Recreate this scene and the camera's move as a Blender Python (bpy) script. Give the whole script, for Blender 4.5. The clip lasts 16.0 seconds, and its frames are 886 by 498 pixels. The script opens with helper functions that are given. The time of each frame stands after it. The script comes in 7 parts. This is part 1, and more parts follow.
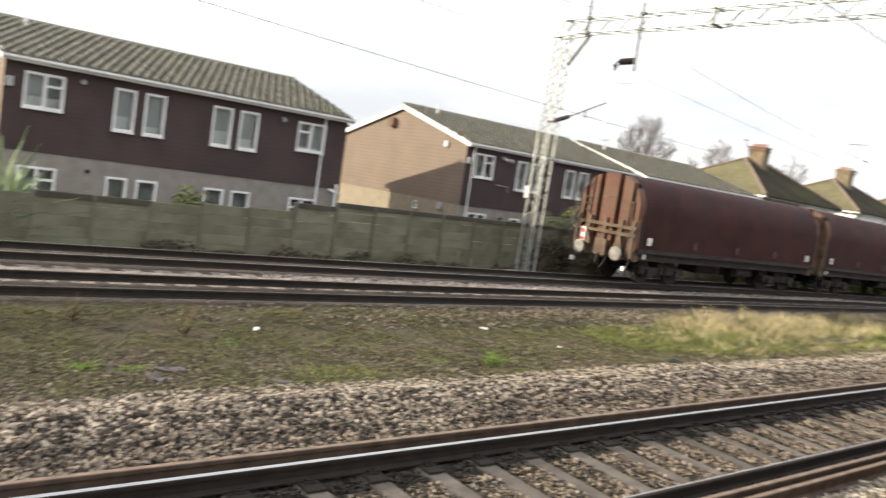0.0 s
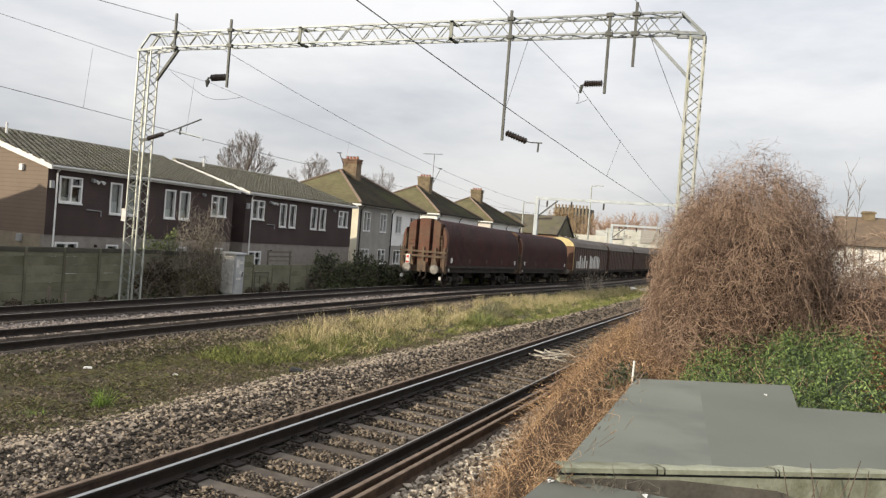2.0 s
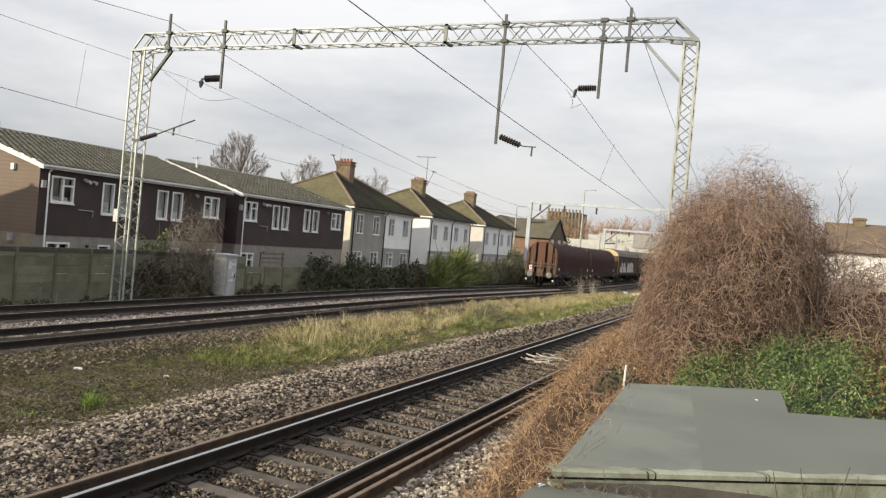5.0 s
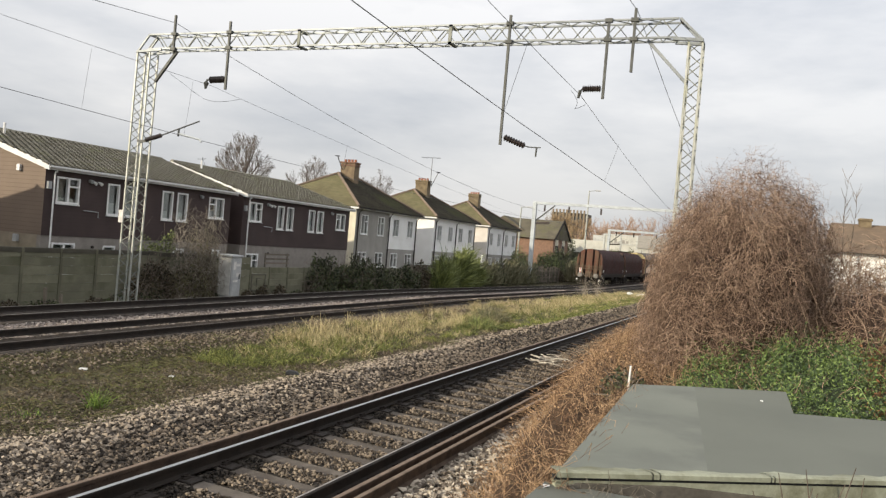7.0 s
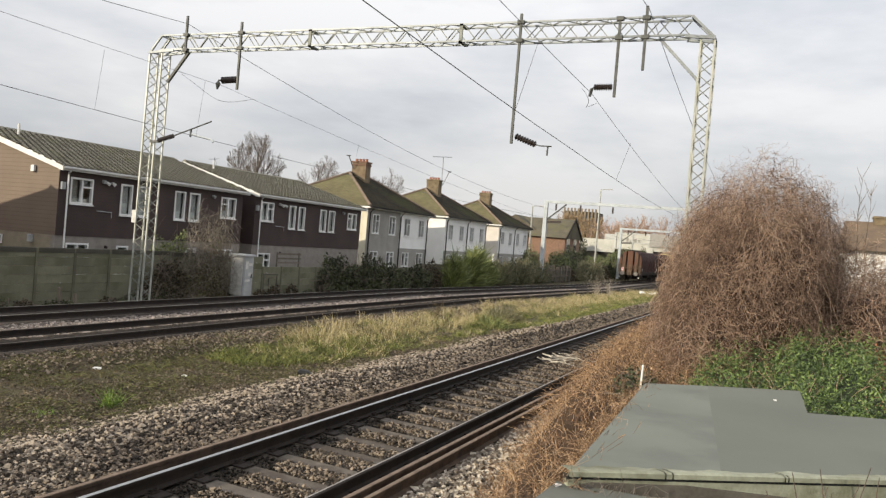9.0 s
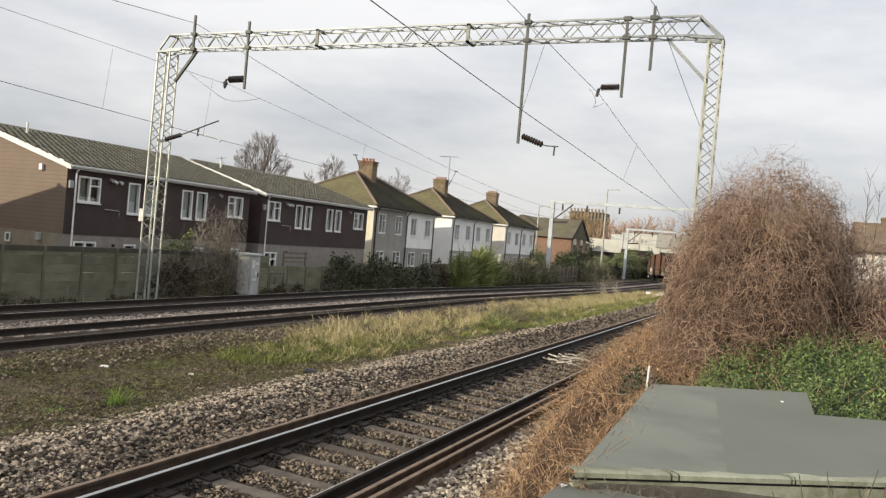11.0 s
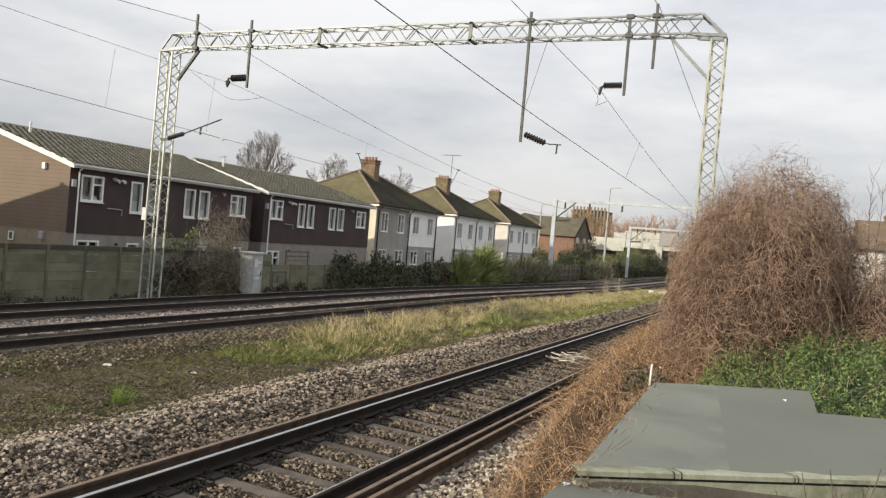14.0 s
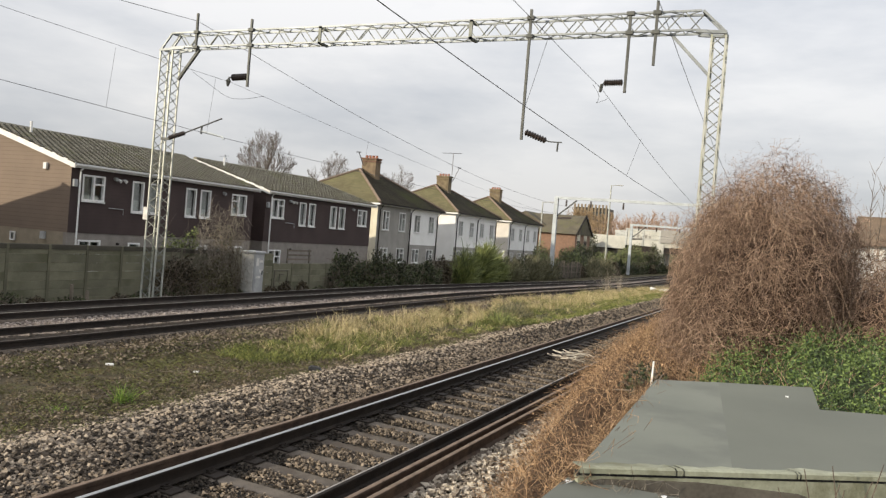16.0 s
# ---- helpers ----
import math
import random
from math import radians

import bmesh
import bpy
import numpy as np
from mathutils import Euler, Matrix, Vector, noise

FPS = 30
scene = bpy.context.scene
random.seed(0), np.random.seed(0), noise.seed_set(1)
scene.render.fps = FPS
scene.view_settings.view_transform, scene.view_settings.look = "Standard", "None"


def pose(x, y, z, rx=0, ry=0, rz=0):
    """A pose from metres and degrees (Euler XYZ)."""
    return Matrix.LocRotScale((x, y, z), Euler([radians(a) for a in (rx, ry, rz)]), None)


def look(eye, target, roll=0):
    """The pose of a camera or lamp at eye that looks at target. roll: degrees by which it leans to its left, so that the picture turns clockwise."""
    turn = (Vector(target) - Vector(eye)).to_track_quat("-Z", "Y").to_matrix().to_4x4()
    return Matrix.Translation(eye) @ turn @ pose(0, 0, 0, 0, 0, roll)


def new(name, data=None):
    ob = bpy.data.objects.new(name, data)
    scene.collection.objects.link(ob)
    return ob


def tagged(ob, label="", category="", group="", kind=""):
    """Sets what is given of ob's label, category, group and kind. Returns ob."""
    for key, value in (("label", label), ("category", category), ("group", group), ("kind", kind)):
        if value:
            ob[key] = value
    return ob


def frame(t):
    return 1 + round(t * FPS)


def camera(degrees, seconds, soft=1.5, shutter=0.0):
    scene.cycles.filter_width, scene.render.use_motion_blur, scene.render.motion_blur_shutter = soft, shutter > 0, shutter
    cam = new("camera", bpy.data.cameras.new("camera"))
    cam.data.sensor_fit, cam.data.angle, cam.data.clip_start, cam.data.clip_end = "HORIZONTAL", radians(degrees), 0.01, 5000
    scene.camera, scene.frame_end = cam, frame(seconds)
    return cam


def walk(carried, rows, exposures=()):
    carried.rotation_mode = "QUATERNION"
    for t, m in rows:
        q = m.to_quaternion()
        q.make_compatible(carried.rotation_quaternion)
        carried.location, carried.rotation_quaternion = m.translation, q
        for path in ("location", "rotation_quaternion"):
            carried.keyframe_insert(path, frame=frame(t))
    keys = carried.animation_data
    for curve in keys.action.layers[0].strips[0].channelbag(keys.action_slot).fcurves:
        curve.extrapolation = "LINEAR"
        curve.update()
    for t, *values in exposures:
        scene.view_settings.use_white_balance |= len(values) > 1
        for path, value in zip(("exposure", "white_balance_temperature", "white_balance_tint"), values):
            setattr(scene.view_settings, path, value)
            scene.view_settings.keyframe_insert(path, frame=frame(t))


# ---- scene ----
# ---- camera ----
cam = camera(58.5, 16.0, soft=1.3, shutter=0.27)
EYE = (0.0, 0.0, 2.8)
# seconds, heading left of the track, tilt, lean
VIEW = [
    (0, 51.31, -5.1, -8.5),
    (0.5, 35.96, -2.65, -6.25),
    (1, 26.98, -1.44, -4.44),
    (1.5, 24.62, -1.02, -4.25),
    (2, 23.17, -0.73, -4.45),
    (2.5, 22.71, -0.63, -4.85),
    (3, 22.75, -0.56, -4.89),
    (3.5, 22.71, -0.53, -4.90),
    (4, 22.62, -0.49, -4.90),
    (6.5, 22.86, -0.44, -4.92),
    (7, 22.98, -0.44, -4.90),
    (7.5, 23.15, -0.44, -4.85),
    (8, 23.39, -0.50, -4.87),
    (8.5, 23.59, -0.53, -4.78),
    (9, 23.80, -0.57, -4.75),
    (11.5, 24.36, -0.63, -4.90),
    (12, 24.40, -0.64, -4.75),
    (12.5, 24.42, -0.64, -4.77),
    (13, 24.41, -0.66, -4.77),
    (13.5, 24.42, -0.70, -4.79),
    (14, 24.44, -0.75, -4.91),
    (14.5, 24.46, -0.79, -4.88),
    (15, 24.48, -0.80, -4.81),
    (15.5, 24.49, -0.86, -4.71),
    (16, 24.53, -0.89, -4.65)]
walk(cam, [(t, pose(*EYE, 90 + tilt, lean, head)) for t, head, tilt, lean in VIEW],
     exposures=[(0.0, 0.9), (0.5, 0.57), (1.0, 0.38), (1.5, 0.28), (4.0, 0.25), (9.0, 0.22), (16.0, 0.22)])

# ---- sky and sun ----
SUN_EL, SUN_ROT = 17.7, 217.0
world = bpy.data.worlds.new("world")
scene.world = world
world.use_nodes = True
wn, wl = world.node_tree.nodes, world.node_tree.links
wn.clear()
w_out, w_bg = wn.new("ShaderNodeOutputWorld"), wn.new("ShaderNodeBackground")
w_sky = wn.new("ShaderNodeTexSky")
w_sky.sky_type, w_sky.sun_disc = 'NISHITA', False
w_sky.sun_elevation, w_sky.sun_rotation = radians(SUN_EL), radians(SUN_ROT)
w_sky.air_density, w_sky.dust_density = 1.0, 2.0
w_co, w_map = wn.new("ShaderNodeTexCoord"), wn.new("ShaderNodeMapping")
w_map.inputs["Scale"].default_value = (1.0, 1.0, 3.4)
w_noise, w_ramp = wn.new("ShaderNodeTexNoise"), wn.new("ShaderNodeValToRGB")
w_noise.inputs["Scale"].default_value, w_noise.inputs["Detail"].default_value = 2.6, 6.0
w_noise.inputs["Roughness"].default_value = 0.55
w_ramp.color_ramp.elements[0].position, w_ramp.color_ramp.elements[1].position = 0.36, 0.6
w_ramp.color_ramp.elements[0].color = (6.3, 6.45, 6.8, 1)
w_ramp.color_ramp.elements[1].color = (8.9, 8.8, 8.8, 1)
w_mix = wn.new("ShaderNodeMix")
w_mix.data_type = 'RGBA'
w_mix.inputs["Factor"].default_value = 0.86
wl.new(w_co.outputs["Generated"], w_map.inputs["Vector"])
wl.new(w_map.outputs["Vector"], w_noise.inputs["Vector"])
wl.new(w_noise.outputs["Fac"], w_ramp.inputs["Fac"])
wl.new(w_sky.outputs["Color"], w_mix.inputs["A"])
wl.new(w_ramp.outputs["Color"], w_mix.inputs["B"])
w_sep, w_low, w_dim = wn.new("ShaderNodeSeparateXYZ"), wn.new("ShaderNodeMapRange"), wn.new("ShaderNodeMix")
w_low.inputs["From Min"].default_value, w_low.inputs["From Max"].default_value = 0.04, 0.42
w_low.inputs["To Min"].default_value, w_low.inputs["To Max"].default_value = 0.83, 1.24
w_dim.data_type, w_dim.blend_type = 'RGBA', 'MULTIPLY'
w_dim.inputs["Factor"].default_value = 1.0
wl.new(w_co.outputs["Generated"], w_sep.inputs[0])
wl.new(w_sep.outputs["Z"], w_low.inputs["Value"])
wl.new(w_mix.outputs["Result"], w_dim.inputs["A"])
wl.new(w_low.outputs["Result"], w_dim.inputs["B"])
wl.new(w_dim.outputs["Result"], w_bg.inputs["Color"])
wl.new(w_bg.outputs["Background"], w_out.inputs["Surface"])
w_bg.inputs["Strength"].default_value = 0.095

sun_data = bpy.data.lights.new("sun", 'SUN')
sun_data.energy, sun_data.angle, sun_data.color = 3.8, radians(0.6), (1.0, 0.88, 0.68)
sun_lamp = new("sun", sun_data)
sun_lamp.matrix_world = look((-5.0, -6.6, 2.65), (0, 0, 0))


# ---- materials ----
def material(name, base, second=None, rough=0.8, metal=0.0, scale=6.0, fine=60.0, bump=0.25, rand=0.0, spec=0.4,
             stain=None, stain_at=0.62, stretch=(1, 1, 1), island=False, depth=0.01):
    """Two-scale procedural surface: base to second by coarse and fine noise, an optional stain, grain relief."""
    m = bpy.data.materials.new(name)
    m.use_nodes = True
    n, l = m.node_tree.nodes, m.node_tree.links
    b = n["Principled BSDF"]
    second = second or tuple(c * 0.7 for c in base)
    co, mp = n.new("ShaderNodeTexCoord"), n.new("ShaderNodeMapping")
    mp.inputs["Scale"].default_value = stretch
    l.new(co.outputs["Object"], mp.inputs["Vector"])
    if rand and not island:
        oi, mul = n.new("ShaderNodeObjectInfo"), n.new("ShaderNodeMath")
        mul.operation = 'MULTIPLY'
        mul.inputs[1].default_value = 53.0
        l.new(oi.outputs["Random"], mul.inputs[0])
        l.new(mul.outputs[0], mp.inputs["Location"])
    a, f = n.new("ShaderNodeTexNoise"), n.new("ShaderNodeTexNoise")
    a.inputs["Scale"].default_value, a.inputs["Detail"].default_value = scale, 5.0
    f.inputs["Scale"].default_value, f.inputs["Detail"].default_value = fine, 3.0
    for q in (a, f):
        l.new(mp.outputs["Vector"], q.inputs["Vector"])
    add = n.new("ShaderNodeMath")
    add.operation = 'MULTIPLY_ADD'
    add.inputs[1].default_value, add.inputs[2].default_value = 0.5, -0.25
    l.new(f.outputs["Fac"], add.inputs[0])
    tot = n.new("ShaderNodeMath")
    l.new(a.outputs["Fac"], tot.inputs[0])
    l.new(add.outputs[0], tot.inputs[1])
    if rand or island:
        src = n.new("ShaderNodeNewGeometry") if island else n.new("ShaderNodeObjectInfo")
        out = src.outputs["Random Per Island"] if island else src.outputs["Random"]
        rr = n.new("ShaderNodeMath")
        rr.operation = 'MULTIPLY_ADD'
        rr.inputs[1].default_value, rr.inputs[2].default_value = rand or 0.6, -(rand or 0.6) / 2
        l.new(out, rr.inputs[0])
        t2 = n.new("ShaderNodeMath")
        l.new(tot.outputs[0], t2.inputs[0])
        l.new(rr.outputs[0], t2.inputs[1])
        tot = t2
    ramp = n.new("ShaderNodeValToRGB")
    e = ramp.color_ramp.elements
    e[0].position, e[1].position = 0.3, 0.72
    e[0].color, e[1].color = (*second, 1), (*base, 1)
    l.new(tot.outputs[0], ramp.inputs["Fac"])
    col = ramp.outputs["Color"]
    if stain:
        s, sr = n.new("ShaderNodeTexNoise"), n.new("ShaderNodeValToRGB")
        s.inputs["Scale"].default_value, s.inputs["Detail"].default_value = scale * 0.45, 6.0
        s.inputs["Roughness"].default_value = 0.65
        l.new(mp.outputs["Vector"], s.inputs["Vector"])
        sr.color_ramp.elements[0].position, sr.color_ramp.elements[1].position = stain_at - 0.08, stain_at + 0.08
        l.new(s.outputs["Fac"], sr.inputs["Fac"])
        mx = n.new("ShaderNodeMix")
        mx.data_type = 'RGBA'
        mx.inputs["B"].default_value = (*stain, 1)
        l.new(sr.outputs["Color"], mx.inputs["Factor"])
        l.new(col, mx.inputs["A"])
        col = mx.outputs["Result"]
    l.new(col, b.inputs["Base Color"])
    b.inputs["Roughness"].default_value, b.inputs["Metallic"].default_value = rough, metal
    b.inputs["Specular IOR Level"].default_value = spec
    if bump:
        bp = n.new("ShaderNodeBump")
        bp.inputs["Strength"].default_value, bp.inputs["Distance"].default_value = bump, depth
        l.new(f.outputs["Fac"], bp.inputs["Height"])
        l.new(bp.outputs["Normal"], b.inputs["Normal"])
    return m


def boards(m, pitch, strength=0.8, axis=2, dark=0.55):
    """Adds horizontal lap-board relief at the given pitch to a material."""
    n, l = m.node_tree.nodes, m.node_tree.links
    b = n["Principled BSDF"]
    co, sep = n.new("ShaderNodeTexCoord"), n.new("ShaderNodeSeparateXYZ")
    l.new(co.outputs["Object"], sep.inputs[0])
    d, fr = n.new("ShaderNodeMath"), n.new("ShaderNodeMath")
    d.operation, fr.operation = 'DIVIDE', 'FRACT'
    d.inputs[1].default_value = pitch
    l.new(sep.outputs[axis], d.inputs[0])
    l.new(d.outputs[0], fr.inputs[0])
    rp = n.new("ShaderNodeValToRGB")
    rp.color_ramp.elements[0].position, rp.color_ramp.elements[1].position = 0.0, 0.16
    rp.color_ramp.elements[0].color, rp.color_ramp.elements[1].color = (dark, dark, dark, 1), (1, 1, 1, 1)
    l.new(fr.outputs[0], rp.inputs["Fac"])
    bp = n.new("ShaderNodeBump")
    bp.inputs["Strength"].default_value, bp.inputs["Distance"].default_value = strength, 0.02
    l.new(rp.outputs["Color"], bp.inputs["Height"])
    l.new(bp.outputs["Normal"], b.inputs["Normal"])
    old = b.inputs["Base Color"].links[0].from_socket
    mx = n.new("ShaderNodeMix")
    mx.data_type, mx.blend_type = 'RGBA', 'MULTIPLY'
    mx.inputs["Factor"].default_value = 1.0
    l.new(old, mx.inputs["A"])
    l.new(rp.outputs["Color"], mx.inputs["B"])
    l.new(mx.outputs["Result"], b.inputs["Base Color"])
    return m


def cobbled(m, scale, strength=1.0, dist=0.03, vary=0.5):
    """Adds loose-stone relief and stone-by-stone tint to a ground material."""
    n, l = m.node_tree.nodes, m.node_tree.links
    b = n["Principled BSDF"]
    co, v = n.new("ShaderNodeTexCoord"), n.new("ShaderNodeTexVoronoi")
    v.inputs["Scale"].default_value = scale
    l.new(co.outputs["Object"], v.inputs["Vector"])
    sub = n.new("ShaderNodeMath")
    sub.operation = 'SUBTRACT'
    sub.inputs[0].default_value = 1.0
    l.new(v.outputs["Distance"], sub.inputs[1])
    bp = n.new("ShaderNodeBump")
    bp.inputs["Strength"].default_value, bp.inputs["Distance"].default_value = strength, dist
    l.new(sub.outputs[0], bp.inputs["Height"])
    l.new(bp.outputs["Normal"], b.inputs["Normal"])
    old = b.inputs["Base Color"].links[0].from_socket
    hsv, sep = n.new("ShaderNodeHueSaturation"), n.new("ShaderNodeSeparateColor")
    l.new(v.outputs["Color"], sep.inputs[0])
    ma = n.new("ShaderNodeMath")
    ma.operation = 'MULTIPLY_ADD'
    ma.inputs[1].default_value, ma.inputs[2].default_value = vary * 2, 1.0 - vary
    l.new(sep.outputs[0], ma.inputs[0])
    l.new(ma.outputs[0], hsv.inputs["Value"])
    l.new(old, hsv.inputs["Color"])
    l.new(hsv.outputs["Color"], b.inputs["Base Color"])
    return m


M = {}
M["earth"] = material("earth", (0.128, 0.103, 0.06), (0.045, 0.037, 0.024), 0.95, scale=3.4, fine=40, bump=1.0, depth=0.05, stain=(0.1, 0.095, 0.036), stain_at=0.54)
M["field"] = material("field", (0.10, 0.09, 0.05), (0.05, 0.05, 0.03), 0.95, scale=0.3, fine=9, bump=0.6, depth=0.05)
# bed colour kept dark to stand for shade between the loose stones
M["ballast"] = cobbled(material("ballast", (0.085, 0.072, 0.057), (0.032, 0.026, 0.021), 0.92, scale=1.2, fine=18), 20.0, 1.0, 0.035, 0.7)
M["ballast_far"] = cobbled(material("ballast_far", (0.3, 0.255, 0.225), (0.15, 0.122, 0.105), 0.92, scale=0.8, fine=14), 17.0, 1.0, 0.035, 0.6)
M["ballast_dark"] = cobbled(material("ballast_dark", (0.075, 0.058, 0.046), (0.033, 0.026, 0.021), 0.92, scale=0.8, fine=14), 18.0, 1.0, 0.035, 0.6)
M["stone"] = material("stone", (0.37, 0.31, 0.243), (0.05, 0.04, 0.031), 0.9, scale=2.2, fine=90, bump=0.4, island=True, rand=1.2)
M["sleeper"] = material("sleeper", (0.165, 0.142, 0.118), (0.092, 0.077, 0.063), 0.93, scale=3, fine=50, bump=0.5, rand=0.3, stain=(0.07, 0.055, 0.043), stain_at=0.56)
M["rail_rust"] = material("rail_rust", (0.03, 0.022, 0.017), (0.014, 0.011, 0.009), 0.85, 0.1, scale=5, fine=80, bump=0.4)
M["rail_top"] = material("rail_top", (0.5, 0.5, 0.5), (0.4, 0.4, 0.4), 0.34, 1.0, scale=4, fine=60, bump=0.02)
M["rail_worn"] = material("rail_worn", (0.5, 0.46, 0.42), (0.3, 0.26, 0.22), 0.4, 0.8, scale=4, fine=60, bump=0.05)
M["rail_dull"] = material("rail_dull", (0.13, 0.1, 0.08), (0.07, 0.055, 0.045), 0.6, 0.2, scale=4, fine=60, bump=0.05)
M["clad"] = boards(material("clad", (0.066, 0.044, 0.042), (0.046, 0.031, 0.03), 0.75, scale=0.8, fine=30, bump=0.1), 0.155, 0.35, dark=0.8)
M["clad_gable"] = boards(material("clad_gable", (0.215, 0.162, 0.122), (0.178, 0.134, 0.102), 0.75, scale=0.8, fine=30, bump=0.1), 0.17, 0.6, dark=0.66)
M["brick_low"] = boards(material("brick_low", (0.285, 0.26, 0.235), (0.215, 0.193, 0.175), 0.9, scale=2.5, fine=45, bump=0.3), 0.075, 0.3, dark=0.9)
M["upvc"] = material("upvc", (0.82, 0.82, 0.81), (0.7, 0.7, 0.69), 0.4, scale=3, fine=40, bump=0.05)
M["pane"] = material("pane", (0.9, 0.93, 0.92), (0.84, 0.88, 0.87), 0.02, scale=0.9, fine=3, bump=0.0, spec=0.6)
M["pane"].node_tree.nodes["Principled BSDF"].inputs["Transmission Weight"].default_value = 1.0
M["pane_dark"] = material("pane_dark", (0.12, 0.13, 0.13), (0.05, 0.055, 0.06), 0.05, scale=0.9, fine=3, bump=0.0, spec=1.0)
M["net"] = material("net", (0.36, 0.37, 0.35), (0.24, 0.25, 0.24), 0.9, scale=5, fine=30, bump=0.3, stretch=(4, 4, 0.4))
M["concrete_shaded"] = material("concrete_shaded", (0.17, 0.165, 0.113), (0.1, 0.097, 0.067), 0.93, scale=1.4, fine=40, bump=0.4, rand=0.2)
M["leaf_mid"] = material("leaf_mid", (0.2, 0.235, 0.09), (0.065, 0.08, 0.032), 0.65, scale=1, fine=12, bump=0.0, island=True, rand=0.9)
M["curtain"] = material("curtain", (0.62, 0.63, 0.6), (0.42, 0.44, 0.43), 0.9, scale=5, fine=30, bump=0.3, stretch=(4, 4, 0.4))
M["tile"] = material("tile", (0.275, 0.262, 0.215), (0.135, 0.126, 0.1), 0.9, scale=2.6, fine=14, bump=0.4, island=True, rand=0.35, stain=(0.17, 0.17, 0.1), stain_at=0.6)
# mossy tile made lighter for the sun on the side slope
M["tile_moss_lit"] = material("tile_moss_lit", (0.165, 0.15, 0.078), (0.115, 0.1, 0.054), 0.95, scale=0.5, fine=9, bump=0.4, island=True, rand=0.25, stain=(0.1, 0.1, 0.046), stain_at=0.56)
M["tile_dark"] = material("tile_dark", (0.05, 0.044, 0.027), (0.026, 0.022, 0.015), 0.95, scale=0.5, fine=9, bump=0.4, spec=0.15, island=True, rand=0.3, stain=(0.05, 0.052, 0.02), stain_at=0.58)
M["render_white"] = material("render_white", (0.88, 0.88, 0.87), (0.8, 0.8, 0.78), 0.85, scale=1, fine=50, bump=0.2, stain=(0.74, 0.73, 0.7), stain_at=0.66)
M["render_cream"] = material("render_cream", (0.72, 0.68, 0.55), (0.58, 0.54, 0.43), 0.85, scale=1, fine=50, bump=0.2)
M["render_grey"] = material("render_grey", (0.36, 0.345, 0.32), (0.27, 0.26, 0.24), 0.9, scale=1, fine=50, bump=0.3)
M["brick_red"] = boards(material("brick_red", (0.215, 0.125, 0.088), (0.145, 0.087, 0.064), 0.9, scale=3, fine=40, bump=0.3), 0.075, 0.3, dark=0.8)
M["brick_buff"] = boards(material("brick_buff", (0.25, 0.2, 0.125), (0.13, 0.1, 0.065), 0.9, scale=3, fine=24, bump=0.3), 0.075, 0.3, dark=0.8)
M["pot"] = material("pot", (0.42, 0.17, 0.1), (0.25, 0.11, 0.07), 0.85, scale=6, fine=60)
M["galv"] = material("galv", (0.5, 0.51, 0.48), (0.3, 0.315, 0.29), 0.5, 0.35, scale=2.5, fine=50, bump=0.1, stain=(0.34, 0.35, 0.26), stain_at=0.6)
M["galv_dark"] = material("galv_dark", (0.11, 0.115, 0.11), (0.06, 0.063, 0.06), 0.6, 0.3, scale=4, fine=50, bump=0.1)
M["porcelain"] = material("porcelain", (0.07, 0.055, 0.05), (0.035, 0.03, 0.028), 0.25, scale=6, fine=60, bump=0.05)
M["wire"] = material("wire", (0.16, 0.16, 0.165), (0.09, 0.09, 0.095), 0.5, 0.6, scale=4, fine=40, bump=0)
M["concrete"] = material("concrete", (0.208, 0.203, 0.142), (0.128, 0.125, 0.088), 0.93, scale=1.1, fine=30, bump=0.4, rand=0.12, stain=(0.108, 0.109, 0.068), stain_at=0.57)
M["concrete_top"] = material("concrete_top", (0.085, 0.078, 0.06), (0.045, 0.042, 0.032), 0.93, scale=1.4, fine=40, bump=0.4, rand=0.3)
M["wood_old"] = material("wood_old", (0.2, 0.17, 0.135), (0.11, 0.095, 0.075), 0.9, scale=2, fine=30, bump=0.4, stretch=(6, 6, 0.5), rand=0.4)
M["hood"] = material("hood", (0.052, 0.0155, 0.0138), (0.024, 0.009, 0.0086), 0.62, scale=0.8, fine=14, bump=0.15, stain=(0.04, 0.02, 0.017), stain_at=0.6, spec=0.14)
M["hood_end"] = material("hood_end", (0.16, 0.068, 0.043), (0.075, 0.037, 0.026), 0.8, scale=1.6, fine=20, bump=0.2, stain=(0.125, 0.075, 0.048), stain_at=0.55)
M["frame_rust"] = material("frame_rust", (0.165, 0.115, 0.075), (0.06, 0.043, 0.031), 0.85, scale=2.5, fine=30, bump=0.4)
M["under"] = material("under", (0.036, 0.029, 0.025), (0.017, 0.014, 0.0125), 0.85, scale=2.5, fine=30, bump=0.3)
M["buffer"] = material("buffer", (0.25, 0.24, 0.225), (0.12, 0.11, 0.1), 0.55, 0.4, scale=5, fine=40)
M["van"] = material("van", (0.085, 0.046, 0.032), (0.05, 0.03, 0.023), 0.6, scale=0.7, fine=14, bump=0.15)
M["van_roof"] = material("van_roof", (0.12, 0.09, 0.065), (0.07, 0.055, 0.042), 0.6, scale=0.7, fine=14)
M["paint_white"] = material("paint_white", (0.72, 0.71, 0.68), (0.5, 0.49, 0.46), 0.6, scale=6, fine=40, bump=0.05)
M["paint_red"] = material("paint_red", (0.55, 0.05, 0.04), (0.4, 0.04, 0.03), 0.5, scale=6, fine=40, bump=0.05)
M["paint_faded"] = material("paint_faded", (0.085, 0.032, 0.028), (0.05, 0.022, 0.02), 0.7, scale=4, fine=30, bump=0.1)
